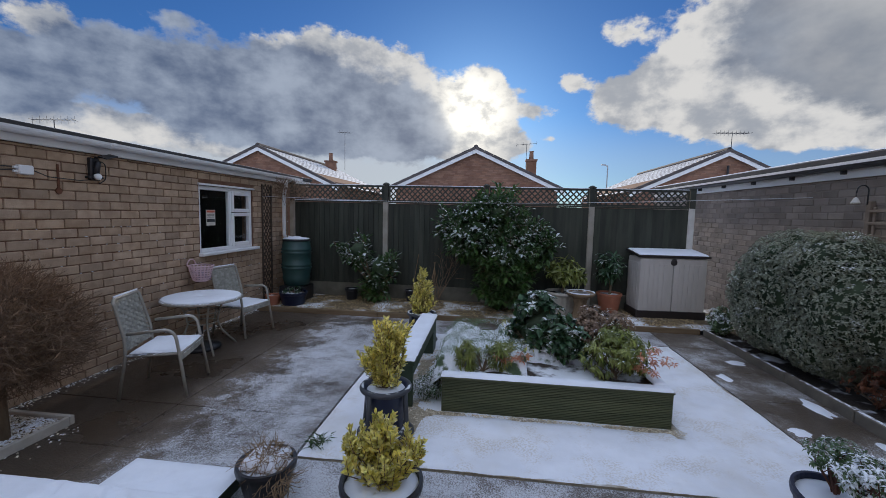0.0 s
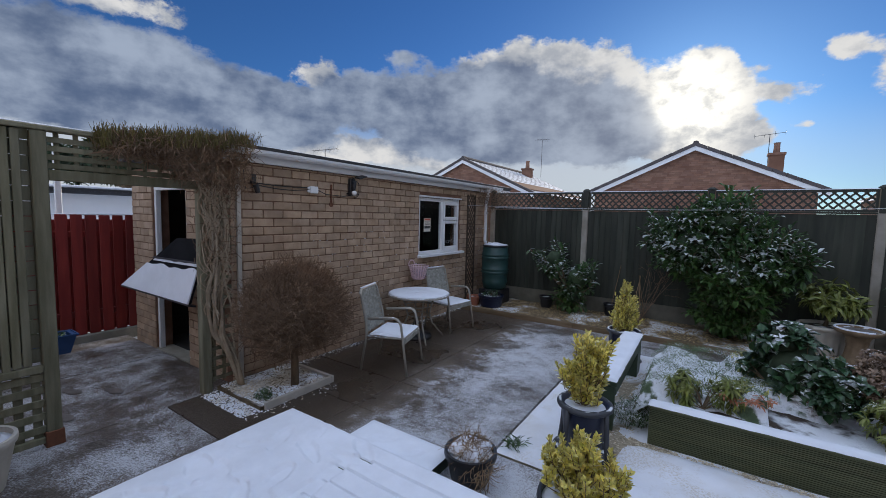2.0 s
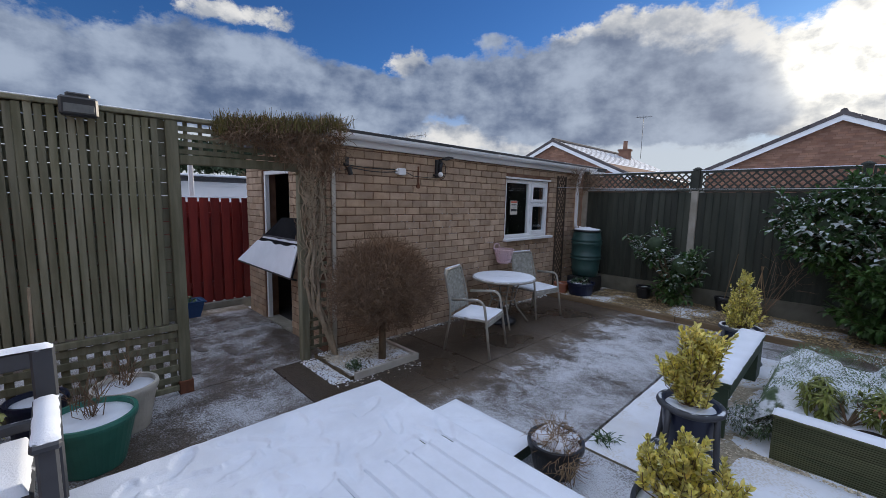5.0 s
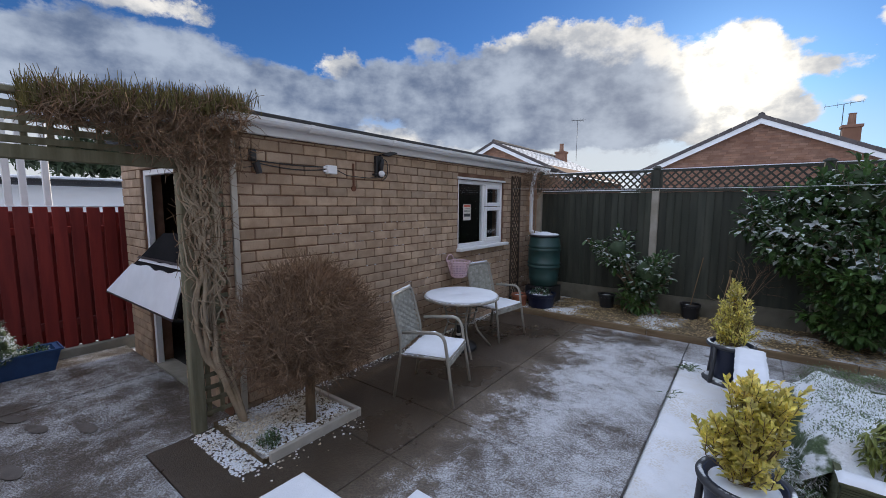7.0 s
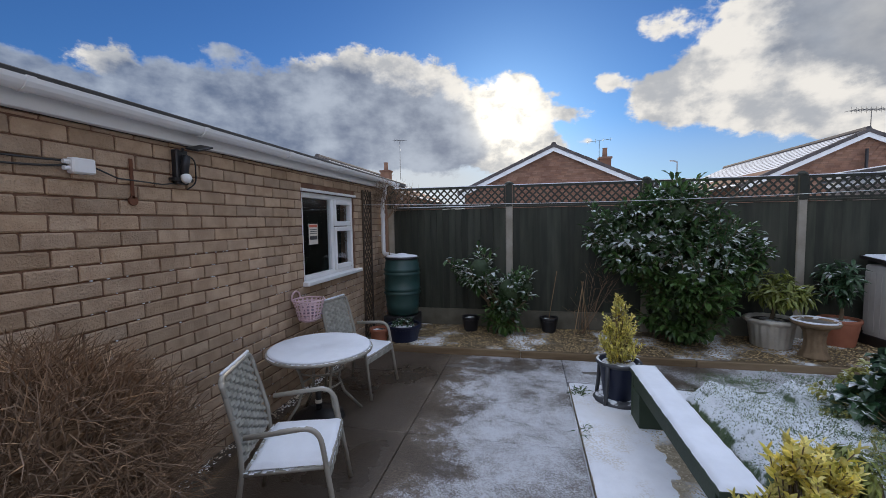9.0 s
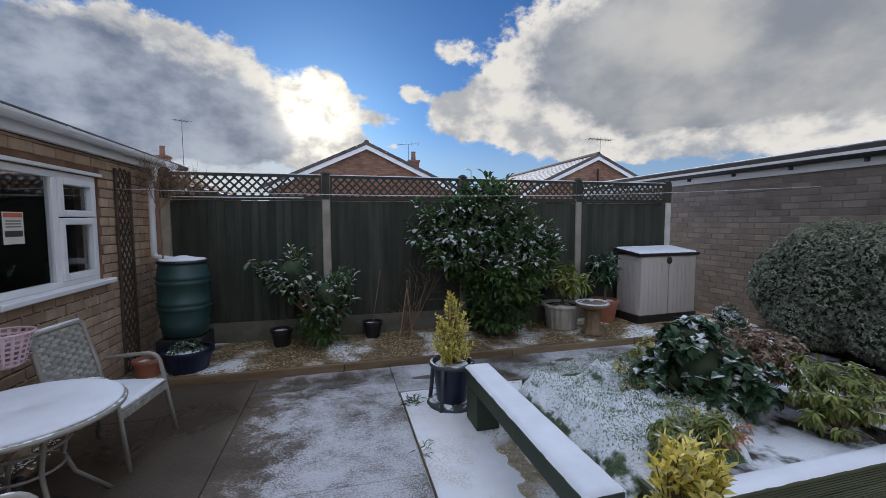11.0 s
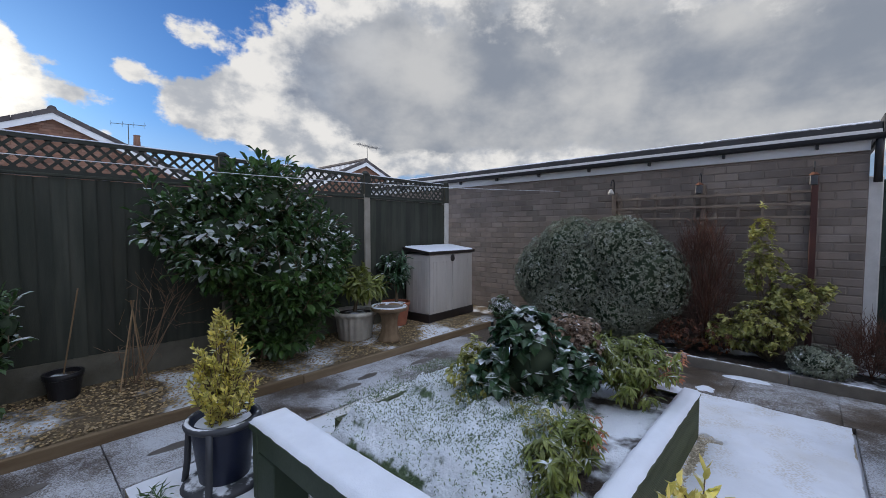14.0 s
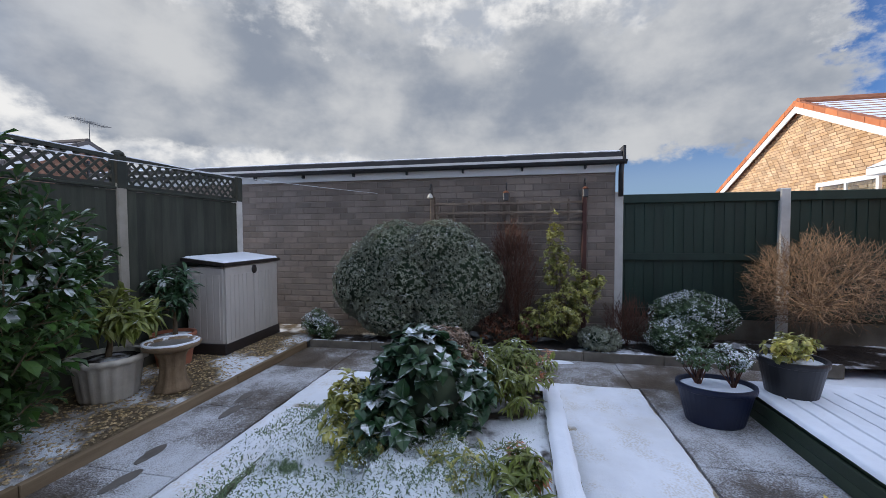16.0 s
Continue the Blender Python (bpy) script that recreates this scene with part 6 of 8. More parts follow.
pot("plant_pot", -3.90, 8.02, GB_Z, 0.25, 0.24, M_NAVY, "low wide blue-black pot of seedlings under the water butt", r_bot=0.2, snow=False)
pot("plant_pot", -4.25, 7.92, 0.0, 0.14, 0.27, M_TERRA, "small terracotta pot behind the chair", snow=False)
pot("plant_pot", -3.0, 8.68, GB_Z, 0.14, 0.23, M_BLACK, "square-shouldered black pot by the fence", snow=False)
pot("plant_pot", -1.79, 8.78, GB_Z, 0.14, 0.23, M_BLACK, "small black pot by the fence with a bare cane", snow=False)
pot("plant_pot", 1.98, 8.72, GB_Z, 0.225, 0.36, M_TERRA, "terracotta pot beside the storage box", snow=False)
stone = thing("stone_planter", 1.08, 8.52, GB_Z, "fluted pale stone planter dusted with snow", "planter")
part("body", Shape().lathe([(0.20, 0), (0.215, 0.02), (0.25, 0.30), (0.27, 0.33), (0.30, 0.34), (0.305, 0.38), (0.28, 0.39), (0.25, 0.38), (0.245, 0.34)], sides=72, wave=0.035, waves=18), M_STONEPOT, stone, smooth=True)
part("soil", Shape().lathe([(0.25, 0.345), (0.1, 0.36), (0, 0.365)], sides=30), M_BEDSOIL, stone, smooth=True)
bb = thing("bird_bath", 1.32, 8.08, GB_Z, "tan stone bird bath shaped like a tree stump", "bird bath")
prof = [(0.145, 0), (0.15, 0.03), (0.115, 0.10), (0.10, 0.22), (0.11, 0.32), (0.14, 0.38)]
part("pedestal", Shape().lathe(prof, sides=40, wave=0.06, waves=9), M_BIRDBATH, bb, smooth=True)
part("bowl", Shape().lathe([(0.13, 0.375), (0.225, 0.41), (0.245, 0.45), (0.235, 0.465), (0.21, 0.46), (0.18, 0.43), (0.0, 0.42)], sides=36, wave=0.02, waves=7), M_BIRDBATH, bb, smooth=True)
part("ice", Shape().lathe([(0.195, 0.440), (0.1, 0.442), (0, 0.442)], sides=30), M_WETPRINT, bb, "dark frozen water")
part("snow", Shape().tube([(0.228 * math.cos(2 * math.pi * k / 28), 0.228 * math.sin(2 * math.pi * k / 28), 0.463) for k in range(24)], 0.014, sides=6), M_SNOW, bb, "snow on the rim", smooth=True)

# shallow tray of pale pebbles round the clipped shrub
tray = structure("pebble_bed", "shallow bed of pale pebbles with a low white edge at the garage wall", "bed")
part("edge", Shape().box(-4.46, 3.80, 0.0, -3.70, 3.84, 0.075, 0.004), M_STONEPOT, tray)
part("edge", Shape().box(-3.735, 3.02, 0.0, -3.70, 3.798, 0.075, 0.004), M_STONEPOT, tray)
part("soil", Shape().box(-4.50, 2.98, 0.001, -3.738, 3.798, 0.045), M_GRAVELBASE, tray)
pebbles("white_pebbles", 4200, lambda: (lambda x, y: (x, y, 0.045 if y > 3.0 and x < -3.72 else 0.004))(rnd(-4.48, -3.74) + (rnd(0, 0.25) if rnd(0, 1) < 0.12 else 0), rnd(2.80, 3.8)), 0.012, M_WHITEPEBBLE, "pale rounded pebbles round the shrub trunk, dusted with snow")
pebbles("wall_foot_gravel", 900, lambda: (GARAGE_X + abs(rng.gauss(0, 0.05)) + 0.01, rnd(3.85, 8.9), 0.0), 0.012, M_WHITEPEBBLE, "line of pale grit along the foot of the brick wall")

# ---- fittings on the garage wall ----
gx = GARAGE_X + 0.004
jb = thing("junction_box", gx, 4.13, 2.10, "white plastic junction box on the brick wall", "junction box")
part("box", Shape().box(0, 0, 0, 0.055, 0.12, 0.085, 0.008), M_UPVC, jb)
for k in range(2):
    part("gland", Shape().tube([(0.028, 0.0, 0.025 + 0.035 * k), (0.028, -0.03, 0.025 + 0.035 * k)], 0.012, sides=8), M_UPVC, jb)
wl = thing("wall_light", gx, 4.785, 2.10, "black solar wall light with a round white sensor", "wall light")
part("back_plate", Shape().box(0, 0, 0, 0.05, 0.10, 0.24, 0.008), M_BLACK, wl)
part("lens", Shape().lathe([(0.036, 0), (0.036, 0.02), (0.022, 0.04), (0, 0.042)], 0, 0, 0, 16).moved(pose(0.06, 0.05, 0.040, 0, 80, 0)), M_UPVC, wl, "white sensor dome", smooth=True)
part("solar_panel", Shape().box(-0.055, -0.07, 0, 0.055, 0.07, 0.014, 0.004).moved(pose(0.12, 0.13, 0.255, 18, 12, 0)), M_BLACK, wl)
part("arm", Shape().tube([(0.02, 0.05, 0.20), (0.06, 0.05, 0.25)], 0.01, sides=6), M_BLACK, wl)
part("lamp_head", Shape().tube([(0.05, 0.05, 0.055), (0.085, 0.05, 0.20)], 0.030, 0.024, sides=12), M_BLACK, wl, smooth=True)
part("foot_bracket", Shape().box(0.0, -0.03, 0.02, 0.06, 0.13, 0.045, 0.006), M_BLACK, wl)
sk = thing("outdoor_socket", gx, 3.37, 2.06, "black outdoor plug and switch on the brick wall", "socket")
part("switch", Shape().box(0, 0.0, 0.10, 0.05, 0.06, 0.20, 0.012), M_BLACK, sk)
part("plug", Shape().tube([(0.04, 0.05, 0.09), (0.055, 0.07, 0.0)], 0.032, 0.026, sides=10), M_BLACK, sk)
cab = thing("wall_cable", gx, 3.3, 2.1, "black electric cables sagging along the brick wall", "cable")
for dz, sag in ((0.0, 0.03), (0.02, 0.012)):
    part("cable", Shape().tube([(0.012, 0.15 + 0.75 * k / 14, 0.05 + dz - sag * math.sin(math.pi * k / 14)) for k in range(15)], 0.006, sides=5), M_BLACK, cab)
part("cable", Shape().tube([(0.012, 0.96, 0.05), (0.012, 1.1, 0.0), (0.012, 1.4, -0.01), (0.012, 1.58, 0.02)], 0.005, sides=5), M_BLACK, cab)
part("cable", Shape().tube(round_path([(0.012, 1.58, 0.22), (0.015, 1.68, 0.20), (0.015, 1.68, 0.02), (0.012, 1.60, -0.03)], 0.05), 0.005, sides=5), M_BLACK, cab)
part("cable", Shape().tube([(0.03, 0.10, 0.02), (0.02, 0.02, 0.0), (0.015, 0.0, 0.20)], 0.005, sides=5), M_BLACK, cab)
hk = thing("wall_hook", gx, 4.48, 1.93, "rusty iron strap hanging on the brick wall", "hook")
part("strap", Shape().box(0, 0, 0.05, 0.012, 0.022, 0.30, 0.003), M_RUST, hk)
part("eye", Shape().lathe([(0.03, 0), (0.03, 0.012), (0.015, 0.012)], 0, 0, 0, 12).moved(pose(0.0, 0.011, 0.04, 0, 90, 0)), M_RUST, hk)
bask = thing("peg_basket", GARAGE_X + 0.165, 6.21, 0.79, "pale pink plastic peg basket hung on the brick wall", "basket")
S = Shape()
rows, cols = 6, 20
for i in range(rows):
    for j in range(cols):
        z0, z1 = 0.02 + 0.17 * i / rows, 0.02 + 0.17 * (i + 1) / rows
        r0, r1 = 0.095 + 0.045 * i / rows, 0.095 + 0.045 * (i + 1) / rows
        a0, a1 = 2 * math.pi * j / cols, 2 * math.pi * (j + 1) / cols
        am, rm, zm = (a0 + a1) / 2, (r0 + r1) / 2, (z0 + z1) / 2
        k = 0.30 if i > 0 else 0.5
        out_q = [(r0 * math.cos(a0), r0 * math.sin(a0), z0), (r0 * math.cos(a1), r0 * math.sin(a1), z0), (r1 * math.cos(a1), r1 * math.sin(a1), z1), (r1 * math.cos(a0), r1 * math.sin(a0), z1)]
        c0 = Vector((rm * math.cos(am), rm * math.sin(am), zm))
        in_q = [tuple(c0.lerp(Vector(p), 0.58)) for p in out_q]
        S.add(out_q + in_q, [(0, 1, 5, 4), (1, 2, 6, 5), (2, 3, 7, 6), (3, 0, 4, 7)])
part("holed_wall", S, M_PINK, bask)
part("bottom", Shape().lathe([(0.06, 0.0), (0.095, 0.02), (0.09, 0.025), (0, 0.022)], sides=20), M_PINK, bask, smooth=True)
part("rim", Shape().tube([(0.142 * math.cos(2 * math.pi * k / 20), 0.142 * math.sin(2 * math.pi * k / 20), 0.19) for k in range(21)], 0.007, sides=6, cap=False), M_PINK, bask, smooth=True)
part("handle", Shape().tube([(-0.13, 0.07 * math.cos(math.pi * k / 10), 0.19 + 0.07 * math.sin(math.pi * k / 10)) for k in range(11)], 0.008, sides=6), M_PINK, bask, smooth=True)
S = Shape()
for _ in range(40):
    a, rr = rnd(0, 6.28), rnd(0, 0.08)
    p = Vector((rr * math.cos(a), rr * math.sin(a), rnd(0.04, 0.12)))
    S.tube([p, p + ball_dir() * 0.06], 0.006, sides=4)
M_PEG = surf("mixed_pegs", (0.35, 0.12, 0.15), (0.25, 0.32, 0.42), 60, 90, 0.5, 0.0, rand=0.4)
part("pegs", S, M_PEG, bask, "heap of coloured clothes pegs")
bask.scale = (1.15, 1.15, 1.2)
nt = thing("window_notice", fx0 + 0.0365, WIN_Y0 + 0.20, WIN_Z0 + 0.40, "small paper notice with a red heading stuck in the window", "notice")
part("sheet", Shape().box(0, 0, 0, 0.002, 0.20, 0.24), M_PAPER, nt)
part("heading", Shape().box(0.0022, 0.01, 0.20, 0.003, 0.19, 0.232), M_PAPERRED, nt)
part("text_bar", Shape().box(0.0022, 0.015, 0.055, 0.003, 0.185, 0.10), M_INK, nt)
for k in range(3):
    part("text_bar", Shape().box(0.0022, 0.025, 0.125 + 0.022 * k, 0.003, 0.175, 0.133 + 0.022 * k), M_INK, nt)

# floodlight on the screen
fl = thing("floodlight", SC_X + 0.06, 1.165, 2.35, "black floodlight on top of the slat screen", "floodlight")
part("housing", Shape().box(0, -0.11, 0, 0.07, 0.11, 0.14, 0.015), M_BLACK, fl)
part("glass", Shape().box(0.071, -0.085, 0.025, 0.074, 0.085, 0.085, 0.001), M_LAMPGLASS, fl)
part("bracket", Shape().box(-0.02, -0.07, 0.12, 0.05, 0.07, 0.17, 0.01), M_BLACK, fl)

# ---- trellis, lanterns and hooks on the neighbour's wall ----
M_DARKPOST = surf("dark_red_stain", (0.055, 0.020, 0.016), (0.09, 0.035, 0.028), 4, 60, 0.8, 0.3, 0.004)
M_TRELLISPALE = surf("bleached_trellis", (0.13, 0.10, 0.078), (0.24, 0.195, 0.155), 4, 60, 0.85, 0.3, 0.004, rand=0.15, spec=0.2)
tw = thing("wall_trellis", EAST_X - 0.05, 3.95, 0.1, "weathered square trellis panels on posts against the neighbour's wall", "trellis")
for yy, h in ((0.02, 2.05), (1.08, 2.03), (2.20, 2.0)):
    part("post", Shape().box(-0.03, yy - 0.03, 0, 0.03, yy + 0.03, h, 0.005), M_DARKPOST if yy < 0.5 else M_TRELLISPALE, tw)
for z in (1.58, 1.73, 1.87):
    part("bar", Shape().box(-0.05, 0.05, z, -0.032, 2.17, z + 0.03, 0.003), M_TRELLISPALE, tw)
for k in range(9):
    yy = 0.22 + 0.235 * k
    part("upright", Shape().box(-0.031, yy, 1.50, -0.012, yy + 0.032, 1.93, 0.003), M_TRELLISPALE, tw)


def hook_bell(y, z, label, bell):
    h = thing("hanging_ornament", EAST_X - 0.09, y, z, label, "ornament")
    pts = [(0, 0, 0.0), (0, 0, 0.16)] + [(-0.06 + 0.06 * math.cos(a), 0, 0.16 + 0.06 * math.sin(a)) for a in [math.pi * k / 8 for k in range(1, 9)]] + [(-0.125, 0, 0.13)]
    part("hook", Shape().tube(pts, 0.008, sides=6), M_BLACK, h, smooth=True)
    part("cord", Shape().tube([(-0.125, 0, 0.13), (-0.125, 0, 0.08)], 0.003, sides=4), M_BLACK, h)
    if bell:
        part("bell", Shape().lathe([(0.045, 0), (0.04, 0.02), (0.02, 0.06), (0, 0.075)], -0.125, 0, 0.01, 14), M_PALEPOST, h, smooth=True)
    else:
        part("lantern", Shape().box(-0.16, -0.035, -0.04, -0.09, 0.035, 0.07, 0.008), M_AERIAL, h)
        part("lantern_cap", Shape().lathe([(0.05, 0), (0.02, 0.03), (0, 0.035)], -0.125, 0, 0.07, 8), M_RUST, h)


hook_bell(6.15, 2.06, "small pale bell hanging from a black crook on a post", True)
hook_bell(5.05, 2.05, "small glass lantern hanging from a black crook", False)
hook_bell(3.98, 2.08, "little metal lantern hanging from a rusty post", False)

# clothes line
rope = thing("clothes_line", GARAGE_X + 0.05, 7.98, 2.08, "thin frosted washing line strung across the garden", "washing line")
a_, b_ = Vector((0, 0, 0)), Vector((EAST_X - GARAGE_X - 0.08, -0.95, 0.10))
part("cord", Shape().tube([a_.lerp(b_, k / 40) + Vector((0, 0, -0.10 * math.sin(math.pi * k / 40))) for k in range(41)], 0.003, sides=5), M_ROPE, rope)

# charcoal chair on the deck
gc = thing("deck_chair", -2.85, 0.53, DECK_Z + 0.012, "charcoal resin armchair on the deck, thick with snow", "chair")
for s in (-1, 1):
    part("back_post", Shape().box(-0.30, s * 0.36 - 0.045, 0.0, -0.24, s * 0.36 + 0.045, 0.90, 0.01), M_GREYCHAIR, gc)
    part("front_leg", Shape().box(0.22, s * 0.36 - 0.035, 0.0, 0.28, s * 0.36 + 0.035, 0.62, 0.01), M_GREYCHAIR, gc)
    part("arm", Shape().box(-0.24, s * 0.36 - 0.05, 0.60, 0.30, s * 0.36 + 0.05, 0.64, 0.012), M_GREYCHAIR, gc)
    part("snow", snow_pad(-0.22, s * 0.36 - 0.045, 0.28, s * 0.36 + 0.045, 0.64, 0.02), M_SNOW, gc, smooth=True)
part("top_rail", Shape().box(-0.30, -0.36, 0.80, -0.25, 0.36, 0.90, 0.012), M_GREYCHAIR, gc)
part("low_rail", Shape().box(-0.29, -0.31, 0.46, -0.255, 0.31, 0.52, 0.01), M_GREYCHAIR, gc)
part("seat", Shape().box(-0.24, -0.31, 0.36, 0.24, 0.31, 0.41, 0.012), M_GREYCHAIR, gc)
part("snow", snow_pad(-0.23, -0.30, 0.25, 0.30, 0.41, 0.05), M_SNOW, gc, "thick snow on the seat", smooth=True)
part("snow", snow_pad(-0.31, -0.40, -0.24, 0.40, 0.90, 0.022), M_SNOW, gc, smooth=True)
gc.scale = (1, 1, 0.92)

# ---- plants ----


def in_blobs(blobs, shell=0.4):
    """A random place in a union of ellipsoids, mostly near the outside, with the way outwards."""
    while True:
        bx, by, bz, rx, rz = rng.choices(blobs, [b[3] * b[3] for b in blobs])[0]
        d = ball_dir()
        k = rnd(0, 1) ** shell
        p = Vector((bx + d.x * rx * k, by + d.y * rx * k, bz + d.z * rz * k))
        hid = 0
        for cx, cy, cz, ax, az_ in blobs:
            if (cx, cy, cz) != (bx, by, bz) and ((p.x - cx) / ax) ** 2 + ((p.y - cy) / ax) ** 2 + ((p.z - cz) / az_) ** 2 < 0.45:
                hid = 1
        if not hid or rnd(0, 1) < 0.12:
            return p, d


def whorl(S, p, d, n, length, width, spread=1.0, droop=0.25, curl=0.15, jitter=0.3):
    """Leaves round the end of a shoot."""
    d = d.normalized()
    s = d.orthogonal().normalized()
    u = d.cross(s)
    a0 = rnd(0, 6.28)
    for k in range(n):
        a = a0 + 6.283 * k / n * 1.618 + rnd(-jitter, jitter)
        side = s * math.cos(a) + u * math.sin(a)
        way = side * spread + d * rnd(0.15, 0.8) + Vector((0, 0, -droop))
        L = length * rnd(0.65, 1.15)
        S.leaf(p - d * (length * 0.5 * k / n), way, Vector((0, 0, 1)) + d * 0.3, L, width * L / length, curl)


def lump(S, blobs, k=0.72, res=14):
    """Solid filler lumps that close the view through the outer growth."""
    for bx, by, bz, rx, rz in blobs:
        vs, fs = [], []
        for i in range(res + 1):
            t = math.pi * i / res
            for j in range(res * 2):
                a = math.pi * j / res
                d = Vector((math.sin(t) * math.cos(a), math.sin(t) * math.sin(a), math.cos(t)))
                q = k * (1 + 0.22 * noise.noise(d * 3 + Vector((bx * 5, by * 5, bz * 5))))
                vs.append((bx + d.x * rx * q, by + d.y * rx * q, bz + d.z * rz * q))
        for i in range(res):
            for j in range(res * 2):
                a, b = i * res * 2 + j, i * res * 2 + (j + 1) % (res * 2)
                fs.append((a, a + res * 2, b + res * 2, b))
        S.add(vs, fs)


def shrub(name, base, blobs, clusters, per, length, width, leaf_mat, label, category="shrub", stem_mat=None, inner=None, stems=24, stem_r=0.010, inner_mat=None,
          up=0.35, droop=0.25, spread=1.0, curl=0.15, shell=0.4, trunk=None, group=""):
    """A leafy plant: stems from the base to the shoots, each shoot carrying a whorl of leaves. All measures are in metres from the base."""
    t = thing(name, base[0], base[1], base[2], label, category, group)
    C, T = Shape(), Shape()
    ends = []
    for _ in range(clusters):
        p, d = in_blobs(blobs, shell)
        if p.z < 0.02:
            continue
        whorl(C, p, d + Vector((0, 0, up)), per, length, width, spread, droop, curl)
        ends.append(p)
    root = Vector(trunk) if trunk else Vector((0, 0, 0))
    if trunk:
        part("trunk", Shape().tube([(0, 0, 0), root * 0.5 + Vector((0.01, 0.008, 0)), root], stem_r * 2.2, stem_r * 1.6, sides=8), stem_mat or M_BARK, t, smooth=True)
    for p in rng.sample(ends, min(stems, len(ends))):
        mid = root.lerp(p, 0.5) + Vector((rnd(-0.05, 0.05), rnd(-0.05, 0.05), rnd(0, 0.06)))
        T.tube([root + Vector((rnd(-1, 1), rnd(-1, 1), 0)) * stem_r * 2, mid, p], stem_r, stem_r * 0.3, sides=5)
    part("branchwork", T, stem_mat or M_BARK, t)
    part("foliage", C, leaf_mat, t)
    # dark filler cores: shade between the leaves put into their colour
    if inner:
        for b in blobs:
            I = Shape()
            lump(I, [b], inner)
            part("inner_growth", I, inner_mat or M_CONIFERCORE, t, smooth=True)
    return t


def twig_bush(name, base, blobs, n, mat, label, trunk_h=0.0, stem_r=0.018, r=0.0035, upright=0.2, seg=0.16, lean=0.5, category="shrub", trunk_mat=None, inner=None):
    """A leafless shrub: stems that fork into a mass of fine twigs."""
    t = thing(name, base[0], base[1], base[2], label, category)
    T, B = Shape(), Shape()
    if trunk_h:
        part("trunk", Shape().tube([(0, 0, 0), (0.015, -0.01, trunk_h * 0.5), (0, 0, trunk_h)], stem_r * 1.8, stem_r * 1.4, sides=8), trunk_mat or M_BARK, t, smooth=True)
    root = Vector((0, 0, trunk_h))
    for _ in range(max(14, n // 60)):
        p, d = in_blobs(blobs, 0.7)
        B.tube([root, root.lerp(p, 0.45) + ball_dir() * 0.05, p], stem_r * 0.55, 0.003, sides=5)
    for _ in range(n):
        p, d = in_blobs(blobs, 0.55)
        way = (d * lean + ball_dir() * 0.55 + Vector((0, 0, upright))).normalized()
        q = p + way * seg * rnd(0.5, 1.2)
        m = p.lerp(q, 0.5) + ball_dir() * seg * 0.12
        T.tube([p - way * seg * 0.3, m, q], r, r * 0.4, sides=3, cap=False)
        if rnd(0, 1) < 0.5:
            T.tube([m, m + (way + ball_dir() * 0.8).normalized() * seg * 0.5], r * 0.7, r * 0.3, sides=3, cap=False)
    part("branchwork", B, trunk_mat or mat, t)["kind"] = "stuff"
    part("twig_mass", T, mat, t)["kind"] = "stuff"
    if inner:
        for b in blobs:
            I = Shape()
            lump(I, [b], inner)
            part("inner_growth", I, mat, t, smooth=True)
    return t


# along the far fence
def laurel(base, blobs, shoots, per, length, width, label, bare_below, stems, reach=0.16):
    """A loose laurel: arching shoots set with long drooping leaves; those above bare_below carry snow."""
    t = thing("laurel_bush", base[0], base[1], base[2], label, "shrub")
    snowy, bare, wood = Shape(), Shape(), Shape()
    for k in range(shoots):
        p, d = in_blobs(blobs, 0.38)
        way = (Vector((d.x, d.y * 0.8, d.z * 0.6)) + Vector((0, 0, rnd(0.1, 0.75))) + ball_dir() * 0.35).normalized()
        ln = rnd(0.18, 0.34)
        tip = p + way * rnd(0.0, reach)
        if tip.z < 0.1 or tip.y + base[1] > FENCE_Y + 0.05 and tip.z < 2.0:
            continue
        foot = tip - way * ln - Vector((0, 0, 0.04))
        wood.tube([foot, foot.lerp(tip, 0.5) + Vector((0, 0, 0.015)), tip], 0.006, 0.003, sides=4, cap=False)
        high = tip.z + 0.25 * noise.noise(tip * 1.6 + Vector((3, 1, k % 2 * 0.2)))
        C = snowy if high > bare_below else bare
        s_ = way.orthogonal().normalized()
        u_ = way.cross(s_)
        a0 = rnd(0, 6.28)
        for i in range(per):
            f_ = i / (per - 1)
            a = a0 + i * 2.4 + rnd(-0.3, 0.3)
            side = s_ * math.cos(a) + u_ * math.sin(a)
            out_way = side * (1.0 - 0.45 * f_) + way * (0.25 + 0.75 * f_) + Vector((0, 0, -rnd(0.0, 0.5) * (1 - 0.6 * f_)))
            L = length * rnd(0.7, 1.2) * (1 - 0.25 * f_)
            C.leaf(foot.lerp(tip, f_), out_way, Vector((0, 0, 1)) + side * 0.15, L, width * rnd(0.85, 1.15) * L / length, rnd(0.04, 0.26), 0.74)
        if k < stems:
            wood.tube([(rnd(-0.08, 0.08), rnd(-0.06, 0.06), 0), Vector((foot.x * 0.35, foot.y * 0.35, foot.z * 0.55)), foot], 0.016, 0.006, sides=5)
    part("branchwork", wood, M_BARK, t)
    part("foliage", snowy, M_LAUREL, t, "dark glossy leaves carrying snow")
    part("lower_foliage", bare, M_LAURELBARE, t, "fresh green leaves free of snow")
    # solid dark cores stand for the shade deep in the bush
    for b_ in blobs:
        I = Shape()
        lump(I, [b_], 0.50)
        part("inner_growth", I, M_CONIFERCORE, t, smooth=True)
    return t


